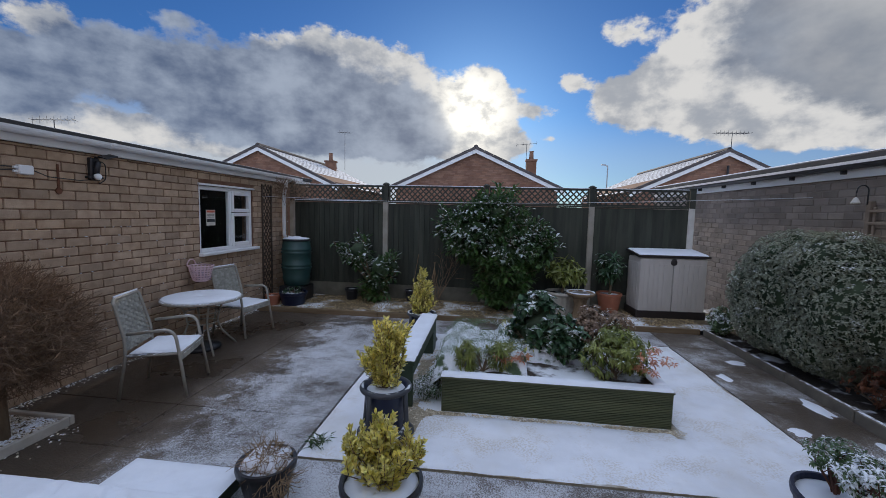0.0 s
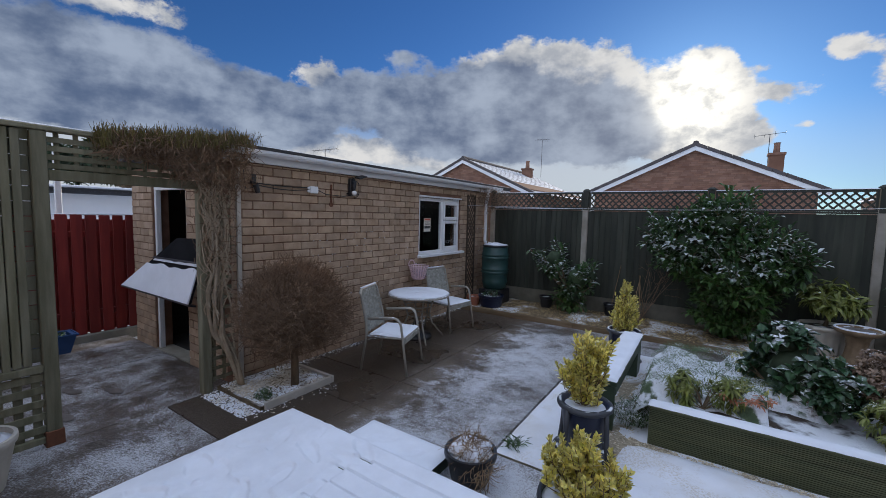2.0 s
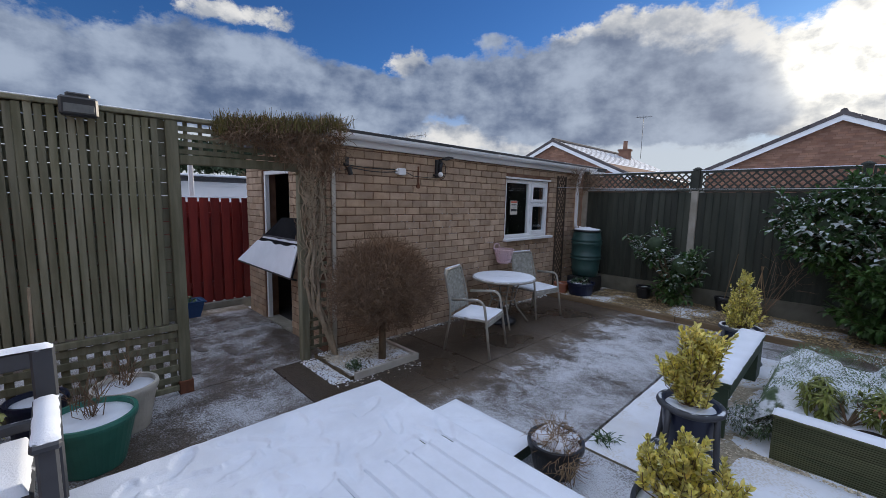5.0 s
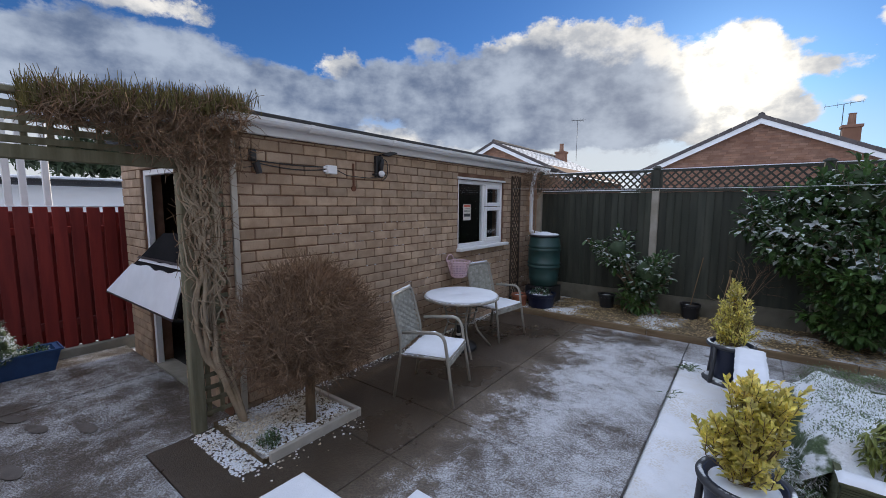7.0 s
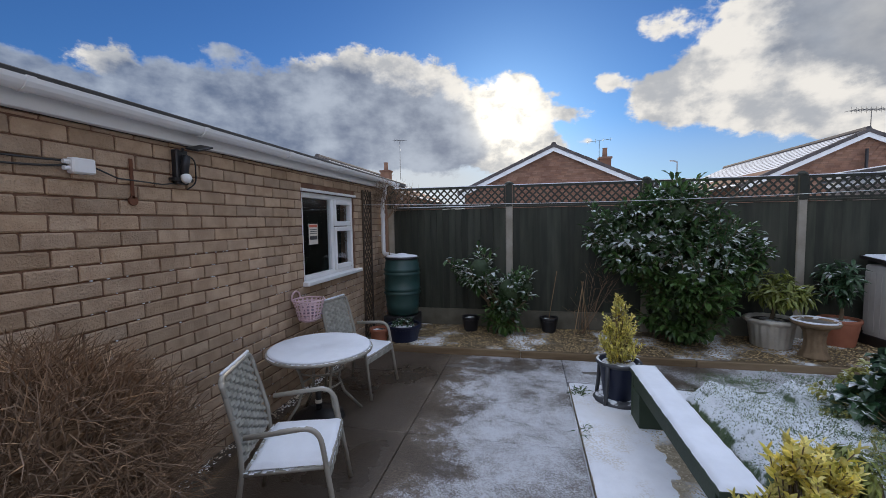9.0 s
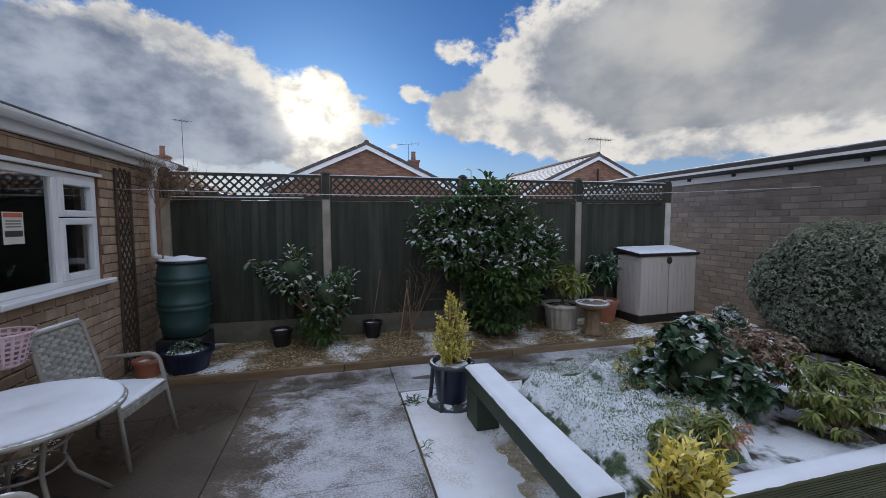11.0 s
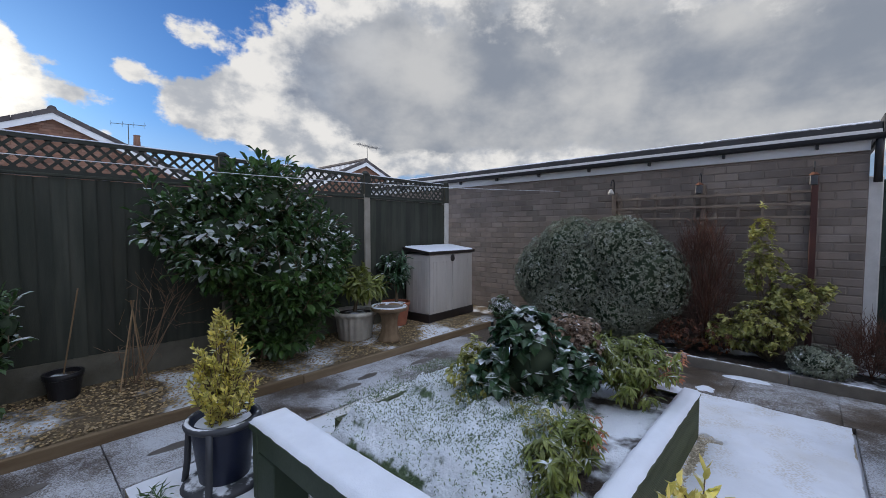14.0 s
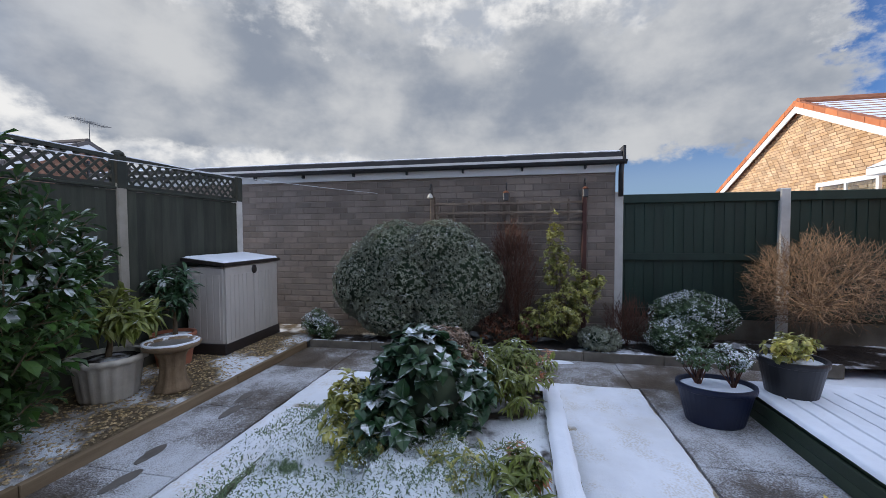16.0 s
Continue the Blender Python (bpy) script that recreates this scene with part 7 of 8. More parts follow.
laurel((-0.1, 8.5, GB_Z), [(-0.48, -0.05, 1.40, 0.52, 0.52), (0.40, -0.05, 1.30, 0.52, 0.52), (-0.05, -0.05, 1.80, 0.46, 0.40), (0.05, -0.12, 0.55, 0.50, 0.5), (-0.95, -0.03, 1.60, 0.24, 0.26), (0.82, -0.10, 1.22, 0.22, 0.26), (0.1, -0.12, 0.95, 0.66, 0.6), (-0.05, -0.05, 2.06, 0.26, 0.20), (-0.55, -0.05, 1.84, 0.24, 0.22)],
       600, 11, 0.155, 0.072, "large glossy dark laurel with snow on its upper leaves", 1.15, 60)
laurel((-2.5, 8.62, GB_Z), [(-0.32, -0.05, 1.00, 0.32, 0.30), (0.13, -0.05, 0.68, 0.34, 0.32), (0.05, -0.05, 0.32, 0.30, 0.26), (-0.66, -0.05, 1.10, 0.12, 0.10), (0.38, -0.08, 0.72, 0.14, 0.2)],
       115, 11, 0.148, 0.060, "snow-laden young laurel drooping by a fence post", 0.40, 30, 0.12)
shrub("potted_rhododendron", (1.08, 8.52, GB_Z + 0.36), [(0, 0, 0.46, 0.34, 0.18), (0.12, -0.1, 0.36, 0.24, 0.13)], 38, 10, 0.20, 0.055, M_LIME, "leggy rhododendron with drooping pale green leaves in a stone planter", droop=0.55, stems=8, stem_r=0.012, trunk=(0.03, 0, 0.20))
shrub("potted_rhododendron", (1.98, 8.70, GB_Z + 0.30), [(0, 0, 0.62, 0.28, 0.22), (-0.12, -0.05, 0.42, 0.20, 0.14)], 34, 9, 0.17, 0.05, M_HELLE, "leggy dark-leaved evergreen in a terracotta pot", droop=0.45, stems=9, stem_r=0.012, trunk=(0.0, 0, 0.30))
cane = thing("cane_wigwam", -1.32, 8.60, GB_Z, "small wigwam of bamboo canes with dead stems", "plant support")
for k in range(4):
    a = 1.57 * k + 0.4
    part("cane", Shape().tube([(0.13 * math.cos(a), 0.13 * math.sin(a), 0), (-0.015 * math.cos(a), -0.015 * math.sin(a), 0.82)], 0.006, sides=5), M_TANTWIG, cane)
twig_bush("dead_climber", (-1.3, 8.72, GB_Z), [(0, 0, 0.45, 0.26, 0.45), (0.28, 0.05, 0.75, 0.28, 0.35)], 70, M_TWIG, "thin withered climber stems among bamboo canes", r=0.0025, stem_r=0.005, upright=0.6, seg=0.2)
cn = thing("bamboo_cane", -1.79, 8.78, GB_Z + 0.2, "single leaning bamboo cane in a black pot", "cane")
part("cane", Shape().tube([(0, 0, 0), (0.12, 0.03, 0.75)], 0.006, sides=6), M_TANTWIG, cn)
cn = thing("bamboo_cane", -4.28, 0.80, 0.30, "upright bleached cane in the dark blue pot", "cane")
part("cane", Shape().tube([(0, 0, 0), (0.01, 0.02, 0.85)], 0.009, sides=6), M_VINE, cn)
shrub("seedlings", (-3.90, 8.02, GB_Z + 0.21), [(0, 0, 0.05, 0.2, 0.07)], 34, 5, 0.05, 0.028, M_HELLE, "low dark seedlings in the wide pot", "plant", stems=10, stem_r=0.003)
twig_bush("corner_climber", (-4.30, 8.55, 0.08), [(0.0, 0.05, 2.18, 0.25, 0.17), (0.22, 0.2, 2.15, 0.22, 0.15), (-0.05, -0.1, 2.22, 0.16, 0.14)], 380, M_TWIG, "tangled bare climber at the garage corner", r=0.0022, stem_r=0.006, seg=0.17, trunk_h=1.8, upright=0.1)

# variegated shrubs in pots
def upright_shrub(base, blobs, shoots, per, length, width, label):
    """A bushy evergreen of upright shoots, each set with pairs of cupped leaves."""
    t = thing("variegated_shrub", base[0], base[1], base[2], label, "shrub", "variegated shrubs")
    C, T = Shape(), Shape()
    for _ in range(shoots):
        p, d = in_blobs(blobs, 0.5)
        way = (Vector((d.x, d.y, 0)) * rnd(0.2, 0.7) + Vector((0, 0, 1)) + ball_dir() * 0.25).normalized()
        ln = rnd(0.07, 0.15)
        foot, tip = p - way * ln * 0.6, p + way * ln * 0.4
        if foot.z < 0:
            continue
        T.tube([Vector((rnd(-0.02, 0.02), rnd(-0.02, 0.02), 0)), foot * 0.6, foot, tip], 0.004, 0.002, sides=4, cap=False)
        s_ = way.orthogonal().normalized()
        u_ = way.cross(s_)
        for i in range(per):
            f_ = i / (per - 1)
            a = (i // 2) * 1.57 + (i % 2) * 3.14 + rnd(-0.35, 0.35)
            side = s_ * math.cos(a) + u_ * math.sin(a)
            L = length * rnd(0.75, 1.2) * (1 - 0.3 * f_)
            C.leaf(foot.lerp(tip, f_), side * (1 - 0.55 * f_) + way * rnd(0.5, 1.0), way - side * 0.5, L, width * L / length, rnd(-0.15, 0.2))
    part("branchwork", T, M_BARK, t)
    part("foliage", C, M_YELLOW, t)
    return t


upright_shrub((-0.86, 3.17, 0.22), [(0, 0, 0.17, 0.17, 0.15), (-0.15, 0.0, 0.20, 0.12, 0.12), (0.14, 0.02, 0.22, 0.11, 0.13), (0.02, 0, 0.32, 0.11, 0.10)], 150, 12, 0.058, 0.030, "yellow-edged variegated shrub with flecks of snow in the wide pot")
upright_shrub((-1.09, 4.13, 0.37), [(0, 0, 0.18, 0.15, 0.16), (0.04, 0, 0.38, 0.13, 0.15), (-0.13, 0, 0.25, 0.10, 0.12), (0.12, 0.03, 0.46, 0.08, 0.12), (-0.03, 0, 0.50, 0.07, 0.10)], 165, 12, 0.060, 0.031, "tall yellow variegated shrub in a cradle pot")
upright_shrub((-1.22, 6.62, 0.37), [(0, 0, 0.16, 0.18, 0.16), (0.0, 0, 0.36, 0.14, 0.16), (0.0, 0, 0.55, 0.08, 0.14)], 190, 12, 0.052, 0.027, "conical yellow variegated shrub in a cradle pot beyond the bench")

# raised bed
BZ = 0.31
gc_ = thing("ground_cover", 0.0, 5.5, BZ, "frosted mat of fine ground cover filling the raised bed", "plant", kind="")
C = Shape()
for _ in range(15000):
    x, y = rnd(-0.80, 0.55), rnd(4.78, 6.22)
    if (x > 0.12 and y < 5.15) or (x < -0.68 and rnd(0, 1) < 0.5) or noise.noise((x * 2.2, y * 2.2, 9)) + 0.42 < 0:
        continue
    z = 0.055 + 0.06 * max(0.0, 1 - ((x + 0.15) / 0.75) ** 2) + 0.075 * (0.5 + noise.noise((x * 4, y * 4, 2))) + rnd(0, 0.045) - max(0.0, -0.68 - x) * 0.9
    d = Vector((rnd(-1, 1), rnd(-1, 1), rnd(0.1, 0.9)))
    C.leaf(Vector((x, y - 5.5, z)), d, Vector((0, 0, 1)), rnd(0.010, 0.021), rnd(0.005, 0.008), 0.1)
part("foliage", C, M_THYME, gc_)
vs, fs = [], []
for j in range(61):
    for i in range(61):
        x, y = -0.84 + 1.40 * i / 60, -0.72 + 1.45 * j / 60
        lie = noise.noise((x * 2.2, (y + 5.5) * 2.2, 9)) + 0.42
        hole = x > 0.12 and y < -0.35
        h = 0.0 if hole else max(0.0, min(1.0, lie * 3)) * min(1.0, min(i * 2, 60 - i, j, 60 - j) / 6)
        vs.append((x, y, -0.03 + h * (0.035 + 0.03 * noise.noise((x * 9, y * 9, 6)) + 0.06 * max(0.0, 1 - ((x + 0.15) / 0.75) ** 2) + 0.090 + 0.06 * noise.noise((x * 4, y * 4 + 22, 2)) + 0.022 * noise.noise((x * 16, y * 16, 2)) + 0.015 * noise.noise((x * 40, y * 40, 2))) - max(0.0, -0.66 - x) * 0.9))
for j in range(60):
    for i in range(60):
        a = j * 61 + i
        fs.append((a, a + 1, a + 62, a + 61))
part("mat", Shape().add(vs, fs), M_BEDMAT, gc_, "dense frosted mat", smooth=True)
shrub("grey_cushion_plant", (-0.83, 4.82, 0.0), [(0, 0, 0.13, 0.17, 0.14), (0.06, 0.2, 0.12, 0.14, 0.13)], 240, 7, 0.05, 0.008, M_HEATH, "blue-grey feathery cushion plant spilling at the corner of the raised bed", "plant", stems=14, stem_r=0.003, up=0.5)
shrub("dark_evergreen", (0.33, 5.36, BZ), [(0, 0, 0.34, 0.32, 0.32), (-0.08, 0.02, 0.56, 0.20, 0.19), (0.22, -0.14, 0.24, 0.24, 0.20), (-0.10, 0.15, 0.24, 0.26, 0.22)], 220, 8, 0.095, 0.070, M_HELLE, "dark broad-leaved evergreen with clumps of snow in the raised bed", stems=26, stem_r=0.007, droop=0.2, inner=0.55)
shrub("withered_hydrangea", (0.90, 5.42, BZ), [(0, 0, 0.40, 0.27, 0.18), (-0.12, -0.16, 0.36, 0.18, 0.16), (0.20, -0.05, 0.38, 0.18, 0.15)], 250, 8, 0.050, 0.028, M_DRYLEAF, "withered brown flower heads dusted with snow", stems=60, stem_r=0.005, droop=0.2, stem_mat=M_TWIG)
PIE = [(0, 0, 0.30, 0.26, 0.20), (0.16, 0.05, 0.24, 0.20, 0.18), (-0.16, 0.0, 0.20, 0.19, 0.17), (0.05, 0.22, 0.34, 0.18, 0.15)]
shrub("pieris_shrub", (0.96, 4.87, BZ), PIE, 170, 10, 0.085, 0.022, M_LIME, "lime green drooping evergreen with coral tips in the raised bed", stems=24, stem_r=0.006, droop=0.75, spread=0.9, group="lime evergreens")
shrub("pieris_shrub", (-0.30, 4.82, BZ), [(-0.14, 0, 0.17, 0.15, 0.15), (0.15, 0.02, 0.18, 0.13, 0.16)], 80, 10, 0.080, 0.020, M_LIME, "small lime green drooping evergreen by the snowy rim", stems=18, stem_r=0.005, droop=0.75, group="lime evergreens")
shrub("pieris_shrub", (0.02, 5.15, BZ), [(0, 0, 0.12, 0.20, 0.10)], 36, 9, 0.080, 0.020, M_GOLDGREEN, "low gold-green evergreen at the foot of a darker shrub", stems=10, stem_r=0.005, droop=0.6, group="lime evergreens")
shrub("gold_shrub", (0.10, 5.70, BZ), [(0, 0, 0.20, 0.20, 0.18), (0.15, 0.12, 0.3, 0.15, 0.15)], 80, 8, 0.06, 0.030, M_GOLDGREEN, "small gold-green shrub beside the ground cover", stems=10, stem_r=0.004)
C = thing("coral_shoots", 1.05, 4.80, BZ, "coral pink young leaves among green ones", "plant")
S = Shape()
for px, py, pz in [(0.22, -0.02, 0.22), (0.16, -0.1, 0.17), (-1.18, -0.02, 0.18), (-1.02, 0.0, 0.15), (0.02, -0.12, 0.2), (0.26, 0.10, 0.30), (0.10, -0.16, 0.33), (0.30, -0.08, 0.26), (-0.95, 0.10, 0.16)]:
    for _ in range(4):
        whorl(S, Vector((px + rnd(-0.05, 0.05), py + rnd(-0.05, 0.05), pz + rnd(-0.03, 0.03))), Vector((0, -0.3, 1)), 7, 0.055, 0.016, 1.0, 0.5)
part("foliage", S, M_CORAL, C)

# border along the neighbour's wall
SIL = [(0, 0.05, 0.85, 0.62, 0.66), (0.0, 0.62, 0.80, 0.55, 0.66), (0.0, -0.60, 0.84, 0.55, 0.66), (0.0, 0.30, 1.16, 0.54, 0.52), (0.0, -0.36, 1.18, 0.54, 0.50), (0, 0.98, 0.74, 0.30, 0.44), (0, -0.93, 0.80, 0.30, 0.48), (-0.05, 0.35, 0.45, 0.55, 0.42), (-0.05, -0.4, 0.45, 0.52, 0.42)]
shrub("clipped_evergreen", (3.62, 6.28, 0.08), SIL, 15000, 4, 0.036, 0.021, M_SILVER, "large clipped dome of small grey-green leaves frosted with snow", stems=50, stem_r=0.008, up=0.3, droop=0.15, shell=0.10, inner=0.78, inner_mat=M_CONIFERCORE)
shrub("small_evergreen", (3.42, 7.75, 0.08), [(0, 0, 0.20, 0.20, 0.20), (-0.1, -0.25, 0.14, 0.16, 0.16)], 420, 8, 0.038, 0.018, M_HEATH, "small rounded evergreen with snow near the storage box", stems=14, stem_r=0.004, inner=0.55)
twig_bush("red_stemmed_shrub", (3.72, 4.88, 0.08), [(0, 0, 0.75, 0.28, 0.70), (0.0, 0.1, 1.25, 0.24, 0.30)], 950, M_REDTWIG, "dense red-brown twiggy shrub against the wall", r=0.003, stem_r=0.012, upright=0.9, seg=0.20, lean=0.25)
shrub("russet_shrub", (3.50, 5.15, 0.08), [(0, 0, 0.22, 0.28, 0.20), (0.0, -0.35, 0.2, 0.25, 0.18)], 160, 8, 0.04, 0.02, surf("russet_leaf", (0.06, 0.02, 0.014), (0.24, 0.09, 0.04), 9, 60, 0.7, 0.0, rand=0.35, transl=0.2), "low russet-leaved shrub in the border", stems=20, stem_r=0.004)
shrub("golden_evergreen", (3.62, 4.28, 0.08), [(-0.05, 0.05, 0.40, 0.36, 0.32), (0.02, -0.18, 0.72, 0.30, 0.28), (0.05, 0.10, 1.05, 0.24, 0.28), (0.05, 0.12, 1.42, 0.13, 0.22), (0.05, 0.14, 1.72, 0.05, 0.14), (-0.1, 0.38, 0.30, 0.22, 0.20), (0.0, -0.38, 0.82, 0.14, 0.14)], 430, 9, 0.062, 0.036, M_GOLDGREEN, "sunlit gold-green evergreen climbing the wall trellis", stems=60, stem_r=0.006, up=0.5, droop=0.1)
shrub("grey_low_shrub", (3.36, 3.88, 0.08), [(0, 0, 0.15, 0.26, 0.17)], 420, 8, 0.045, 0.014, M_SILVER, "low grey-green mound spilling over the edging", stems=16, stem_r=0.004, inner=0.55)
twig_bush("dead_plant", (3.62, 3.50, 0.08), [(0, 0, 0.30, 0.28, 0.30)], 420, M_REDTWIG, "dry brown stems in the border", r=0.0025, stem_r=0.005, upright=0.8, seg=0.2, lean=0.3)
shrub("snowy_mound", (3.66, 2.72, 0.08), [(0, 0, 0.46, 0.38, 0.28), (0.0, -0.25, 0.42, 0.28, 0.24), (0, 0.25, 0.44, 0.26, 0.22)], 1500, 8, 0.034, 0.014, M_HEATH, "spreading evergreen mound capped with snow", stems=22, stem_r=0.006, up=0.6, droop=0.0, shell=0.18, inner=0.66)
shrub("snowy_mound", (3.38, 3.05, 0.08), [(0, 0, 0.22, 0.30, 0.22), (0.05, -0.25, 0.28, 0.25, 0.2)], 900, 8, 0.034, 0.014, M_HEATH, "lower evergreen mound with snow by the edging", stems=18, stem_r=0.006, up=0.6, droop=0.0, shell=0.18, inner=0.66)
twig_bush("clipped_bare_shrub", (3.62, 1.42, 0.08), [(0, 0, 0.88, 0.55, 0.56), (0.0, 0.28, 0.80, 0.42, 0.50), (0.0, -0.36, 0.85, 0.44, 0.50)], 2900, M_TWIG, "rounded bare tan-twigged shrub caught by the sun", trunk_h=0.55, stem_r=0.022, r=0.0026, seg=0.16, lean=0.5)

# planters by the deck
shrub("planter_shrub", (1.70, 3.16, 0.28), [(0, 0, 0.26, 0.17, 0.11)], 120, 8, 0.035, 0.014, M_HEATH, "small snowy evergreen on bare stems in the oval planter", stems=18, stem_r=0.006, up=0.5, stem_mat=M_REDTWIG, group="planter evergreens")
shrub("planter_shrub", (1.74, 3.40, 0.28), [(0, 0, 0.24, 0.16, 0.10)], 110, 8, 0.035, 0.014, M_HEATH, "small snowy evergreen on bare stems in the oval planter", stems=18, stem_r=0.006, up=0.5, stem_mat=M_REDTWIG, group="planter evergreens")
shrub("deck_pot_shrub", (1.86, 2.66, 0.48), [(0, 0, 0.12, 0.20, 0.11), (-0.15, 0.15, 0.14, 0.10, 0.10)], 70, 8, 0.055, 0.032, M_GOLDGREEN, "pale gold-green shrub in the black pot on the deck", stems=18, stem_r=0.004, stem_mat=M_REDTWIG)
twig_bush("withered_plant", (-1.66, 3.30, 0.17), [(0, 0, 0.08, 0.15, 0.06), (0.13, -0.08, -0.02, 0.11, 0.10)], 420, M_TANTWIG, "withered tan trailing plant hanging over the pot rim", r=0.0025, stem_r=0.003, upright=-0.2, seg=0.09)
S = snow_pad(-0.12, -0.12, 0.12, 0.12, 0.18, 0.05, 0.015, 0.03)
sh = thing("snow_lump", -1.67, 3.31, 0.03, "small heap of snow on a withered plant", "snow")
part("snow_lump", S, M_SNOW, sh, smooth=True)
for bx, by, bz, tl in ((-3.77, 1.06, 0.30, "bare thin stems in the green pot"), (-4.16, 1.28, 0.30, "bare thin stems in the pale pot")):
    twig_bush("dead_plant", (bx, by, bz), [(0, 0, 0.16, 0.10, 0.16)], 40, M_TWIG, tl, r=0.0025, stem_r=0.004, upright=0.9, seg=0.14)
shrub("screen_shrub", (-3.72, 0.42, 0.0), [(0, 0, 0.42, 0.28, 0.30)], 90, 8, 0.07, 0.04, M_GOLDGREEN, "yellow-green variegated shrub behind the deck chair", stems=20, stem_r=0.006, up=0.6)


def tuft(x, y, n, label):
    t = thing("weed_tuft", x, y, 0.0, label, "plant", "weeds in the paving joint")
    S = Shape()
    for _ in range(n):
        d = Vector((rnd(-1, 1), rnd(-1, 1), rnd(0.3, 1.2)))
        S.leaf(Vector((rnd(-0.05, 0.05), rnd(-0.08, 0.08), 0)), d, Vector((0, 0, 1)), rnd(0.05, 0.12), 0.008, 0.3)
    part("blades", S, M_HEATH, t)


tuft(-1.58, 6.70, 60, "frosted weeds beside the paving joint")
tuft(-1.56, 3.86, 70, "frosted weeds at the corner of the snow square")
tuft(-1.64, 5.9, 14, "frosted weeds in the paving joint")

# clipped bare shrub and climber at the garage corner
twig_bush("clipped_bare_shrub", (-3.90, 3.48, 0.04), [(0, 0, 0.82, 0.50, 0.47), (0.02, 0.25, 0.76, 0.40, 0.42), (0.02, -0.22, 0.80, 0.40, 0.44), (0.0, 0.0, 0.98, 0.42, 0.36)], 9000, M_TWIG, "rounded bare brown shrub on a short trunk against the brick wall", trunk_h=0.42, stem_r=0.024, r=0.0024, seg=0.12, lean=0.5, inner=0.40)
shrub("snowy_tuft", (-3.86, 3.10, 0.045), [(0, 0, 0.05, 0.09, 0.06)], 50, 7, 0.03, 0.012, M_HEATH, "small snow-covered plant among the pebbles", "plant", stems=6, stem_r=0.003)
vine = thing("climber", SC_X + 0.08, 3.05, 0.03, "old climber with twisted pale stems and a clipped twiggy top", "climber")
for k in range(8):
    # trunks twist together at the foot, then fan out over the lattice
    end_y, ph, wob_ = -0.19 + 0.032 * k, rnd(0, 6), rnd(0.025, 0.055)
    pts = []
    for i in range(34):
        f_ = i / 33
        z = 2.25 * f_
        low = max(0.0, 1 - z / 0.55)
        y = 0.10 * low ** 0.8 + (0.7 * end_y * min(1.0, f_ * 2.2)) * (1 - low) + wob_ * math.sin(f_ * rnd(8.5, 9.5) + ph) * min(1.0, f_ * 5)
        x = 0.10 * low + 0.03 + 0.03 * math.sin(f_ * 10 + ph * 1.7) * min(1.0, f_ * 4) + 0.016 * math.cos(k * 1.3 + f_ * 9)
        pts.append(Vector((x, y, z)))
    part("main_stem", Shape().tube(pts, 0.024 if k < 3 else 0.013, 0.007, sides=7), M_VINE, vine, smooth=True)
for k in range(62):
    z0 = rnd(0.75, 1.9)
    pts, y0, x0 = [], rnd(-0.18, 0.02), rnd(0.0, 0.11)
    ln, ph, dy, loop = rnd(0.25, 0.75), rnd(0, 6), rnd(-0.22, 0.18), rnd(0.02, 0.07)
    for i in range(12):
        f_ = i / 11
        pts.append(Vector((x0 + 0.035 * math.sin(f_ * 7 + ph), max(-0.24, min(0.075, y0 + dy * f_ + loop * math.sin(f_ * 8 + ph))), min(2.35, z0 + ln * f_ + 0.5 * loop * math.cos(f_ * 8 + ph)))))
    part("side_stem", Shape().tube(pts, rnd(0.004, 0.009), 0.003, sides=5), M_VINE, vine)
T, G = Shape(), Shape()
for k in range(4200):
    y0, x0 = rnd(-0.92, 0.24), rng.gauss(0.03, 0.10)
    z0 = rnd(2.04, 2.46) if rnd(0, 1) < 0.72 else rnd(1.3, 2.3)
    if z0 < 2.1 and (y0 < -0.22 or y0 > 0.04 + (z0 - 1.3) * 0.12):
        continue
    if y0 < -0.45 and z0 < 2.18 + (-0.45 - y0) * 0.45:
        z0 = rnd(2.34, 2.46)
    d = Vector((rnd(-0.5, 0.9), rnd(-0.6, 0.6), rnd(-0.6, 0.9))).normalized()
    p = Vector((x0, y0, z0 + (0.13 * (y0 + 0.92) - 0.07 if z0 > 2.2 else 0)))
    T.tube([p, p + d * 0.07 + ball_dir() * 0.02, p + d * 0.14], 0.003, 0.0015, sides=3, cap=False)
for k in range(2600):
    p = Vector((rng.gauss(0.02, 0.11), rnd(-1.0, 0.28), rnd(2.37, 2.48)))
    p.z += 0.13 * (p.y + 0.92) - 0.07 + 0.03 * noise.noise((p.y * 6, 0, 0))
    d = Vector((rnd(-0.35, 0.5), rnd(-0.35, 0.35), 1)).normalized()
    G.tube([p, p + d * rnd(0.04, 0.13)], 0.003, 0.0014, sides=3, cap=False)
part("twig_mass", T, M_TWIG, vine, "brown tangle of twigs")["kind"] = "stuff"
part("shoot_mass", G, M_HEDGE, vine, "olive green upright shoots")["kind"] = "stuff"
shrub("trough_conifer", (-7.13, 2.08, 0.18), [(0, 0, 0.08, 0.17, 0.09), (0, 0, 0.18, 0.12, 0.10), (0, 0, 0.29, 0.07, 0.09), (0, 0, 0.38, 0.03, 0.06)], 210, 8, 0.055, 0.010, M_HEATH, "small snow-flecked conifer in the blue trough", "plant", stems=14, stem_r=0.004, up=0.2, inner=0.6)
shrub("trough_plants", (-7.15, 2.30, 0.18), [(0, 0, 0.06, 0.12, 0.06)], 20, 6, 0.05, 0.02, M_HELLE, "small dark plants in the blue trough", "plant", stems=8, stem_r=0.003)

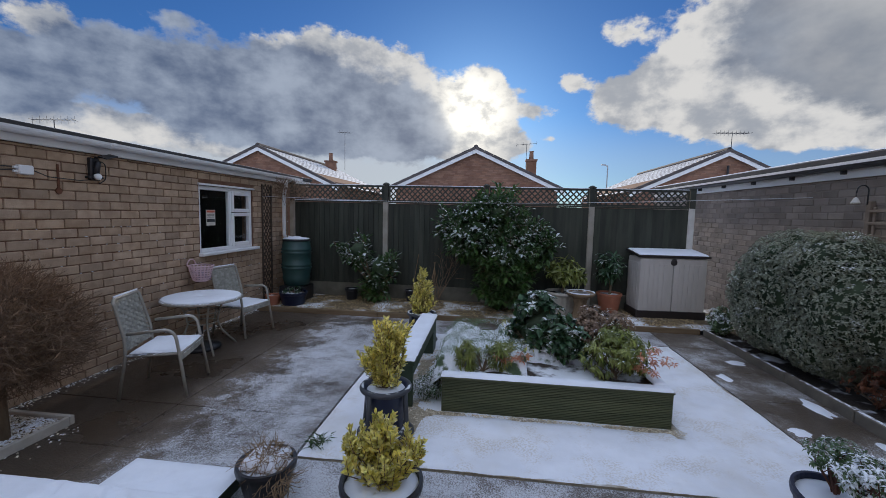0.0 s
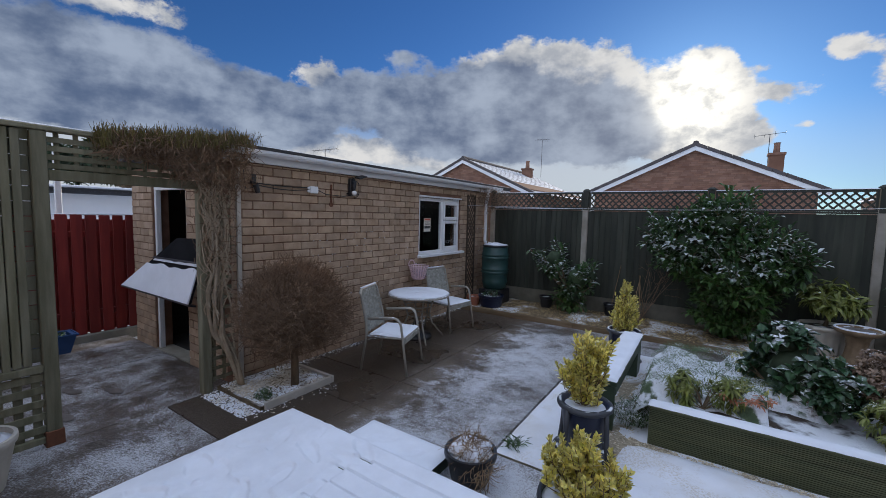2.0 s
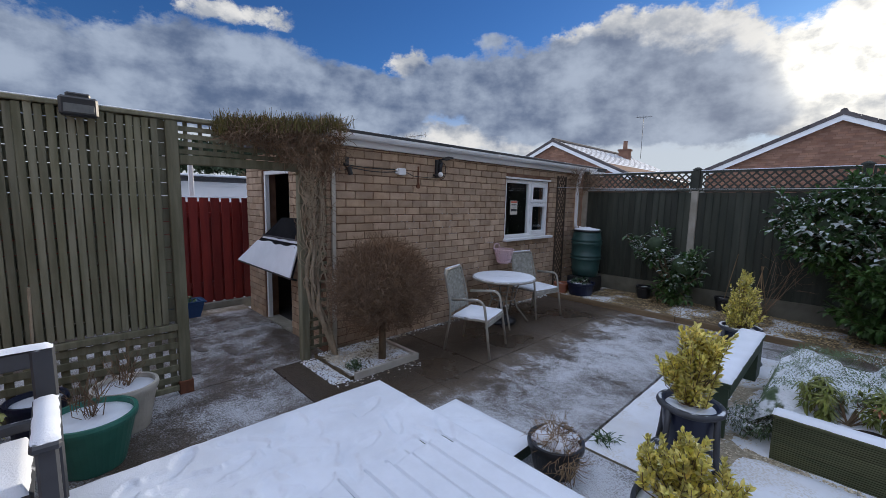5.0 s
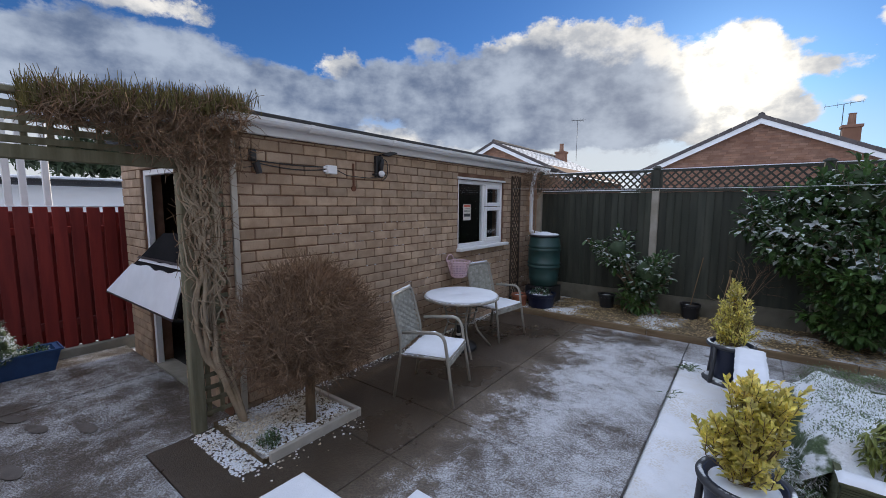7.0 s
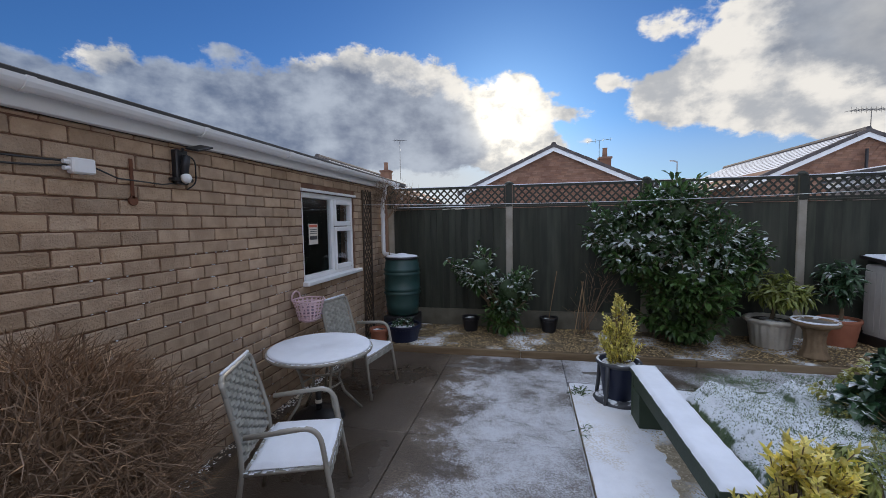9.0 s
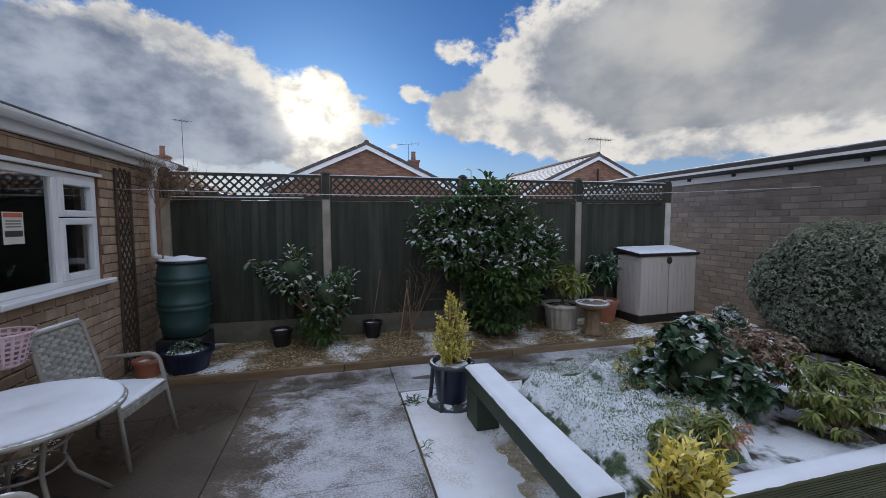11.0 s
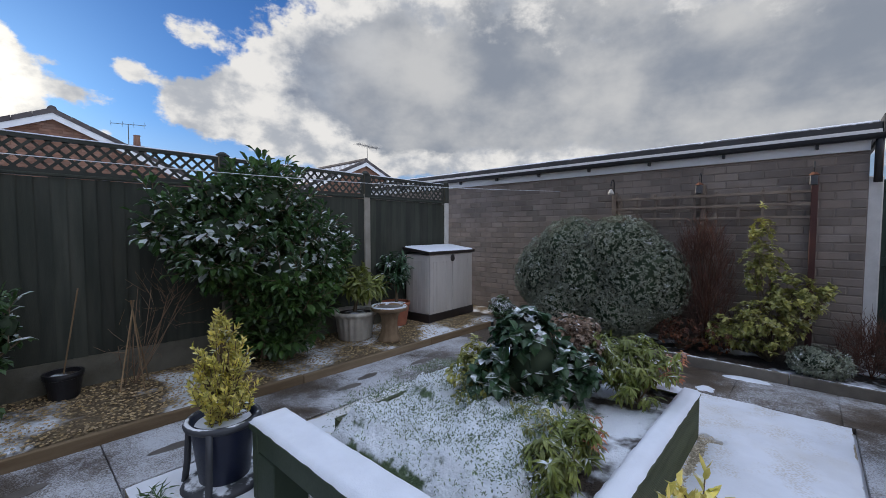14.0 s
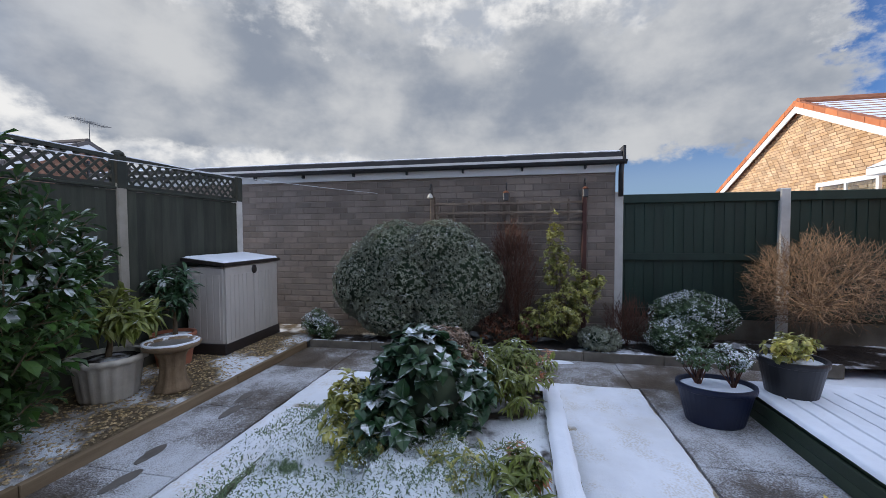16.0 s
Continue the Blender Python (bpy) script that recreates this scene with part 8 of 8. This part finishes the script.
# tree beyond the white building
tree = thing("conifer", -24.0, 9.0, -0.05, "dark spreading conifer beyond the white building", "tree")
part("trunk", Shape().tube([(0, 0, 0), (0.1, 0, 2.0), (0, 0.1, 4.2)], 0.2, 0.06, sides=8), M_BARK, tree, smooth=True)
CR = [(0, 0, 3.3, 2.2, 0.8), (0.3, 1.4, 3.0, 1.5, 0.6), (-0.2, -1.4, 3.1, 1.5, 0.6), (0, 0, 4.0, 1.1, 0.6)]
for _ in range(24):
    p, d = in_blobs(CR, 0.5)
    part("limb", Shape().tube([(0, 0, rnd(1.8, 3.6)), p * 0.6 + Vector((0, 0, 1.2)), p], 0.05, 0.015, sides=5), M_BARK, tree)
S = Shape()
for _ in range(900):
    p, d = in_blobs(CR, 0.4)
    whorl(S, p, d, 7, 0.34, 0.10, 1.0, 0.2)
part("crown", S, M_CONIFERCORE, tree)
tree.scale = (1.4, 1.8, 1.2)

# ---- brickwork, laid last ----
brick_wall(garage_wall, GARAGE_X, 1, G_Y0, 9.0, -0.02, G_TOP, [(WIN_Y0, WIN_Y1, WIN_Z0 - 0.05, WIN_Z1 + 0.03)], 0.095, 0.25, M_BRICK, (3.6, 6.9, 0.75, 2.4))
brick_wall(east_wall, EAST_X, -1, E_Y0, 11.0, -0.02, E_TOP - 0.03, [], 0.095, 0.25, M_BRICKR, (3.5, 7.6, 1.2, 2.4))

EW = Shape()
for zc in range(25):
    za = -0.02 + 0.095 * zc
    for x0, x1 in ((G_X0, DOOR_X0), (DOOR_X1, GARAGE_X - 0.02), (DOOR_X0, DOOR_X1)):
        if x0 == DOOR_X0 and za < 2.16:
            continue
        xx = x0 - (0.125 if zc % 2 else 0.0)
        while xx < x1 - 0.01:
            a, b = max(xx, x0), min(xx + 0.25, x1)
            if b - a > 0.03:
                EW.box(a + 0.005, G_Y0 + rnd(-0.002, 0.002), za + 0.005, b - 0.005, G_Y0 + 0.05, min(za + 0.09, G_TOP), 0.004)
            xx += 0.25
part("brickwork", EW, M_BRICK, gw2)["kind"] = "stuff"

# grains of snow caught on the ledges of the brickwork
G = Shape()
for _ in range(420):
    row = rng.randrange(2, 18)
    y0, z0 = rnd(3.9, 9.0), -0.02 + 0.095 * row + 0.004
    if WIN_Y0 - 0.05 < y0 < WIN_Y1 + 0.05 and z0 > WIN_Z0 - 0.08 or noise.noise((y0 * 1.2, z0 * 2.5, 4)) < -0.05:
        continue
    w_ = rnd(0.004, 0.016)
    G.box(GARAGE_X - 0.006, y0, z0 - 0.003, GARAGE_X + 0.003, y0 + w_, z0 + rnd(0.002, 0.005), 0.001)
solid("snow_grains", G, M_SNOW, "grains of snow caught in the joints of the brick wall", "snow", "stuff")
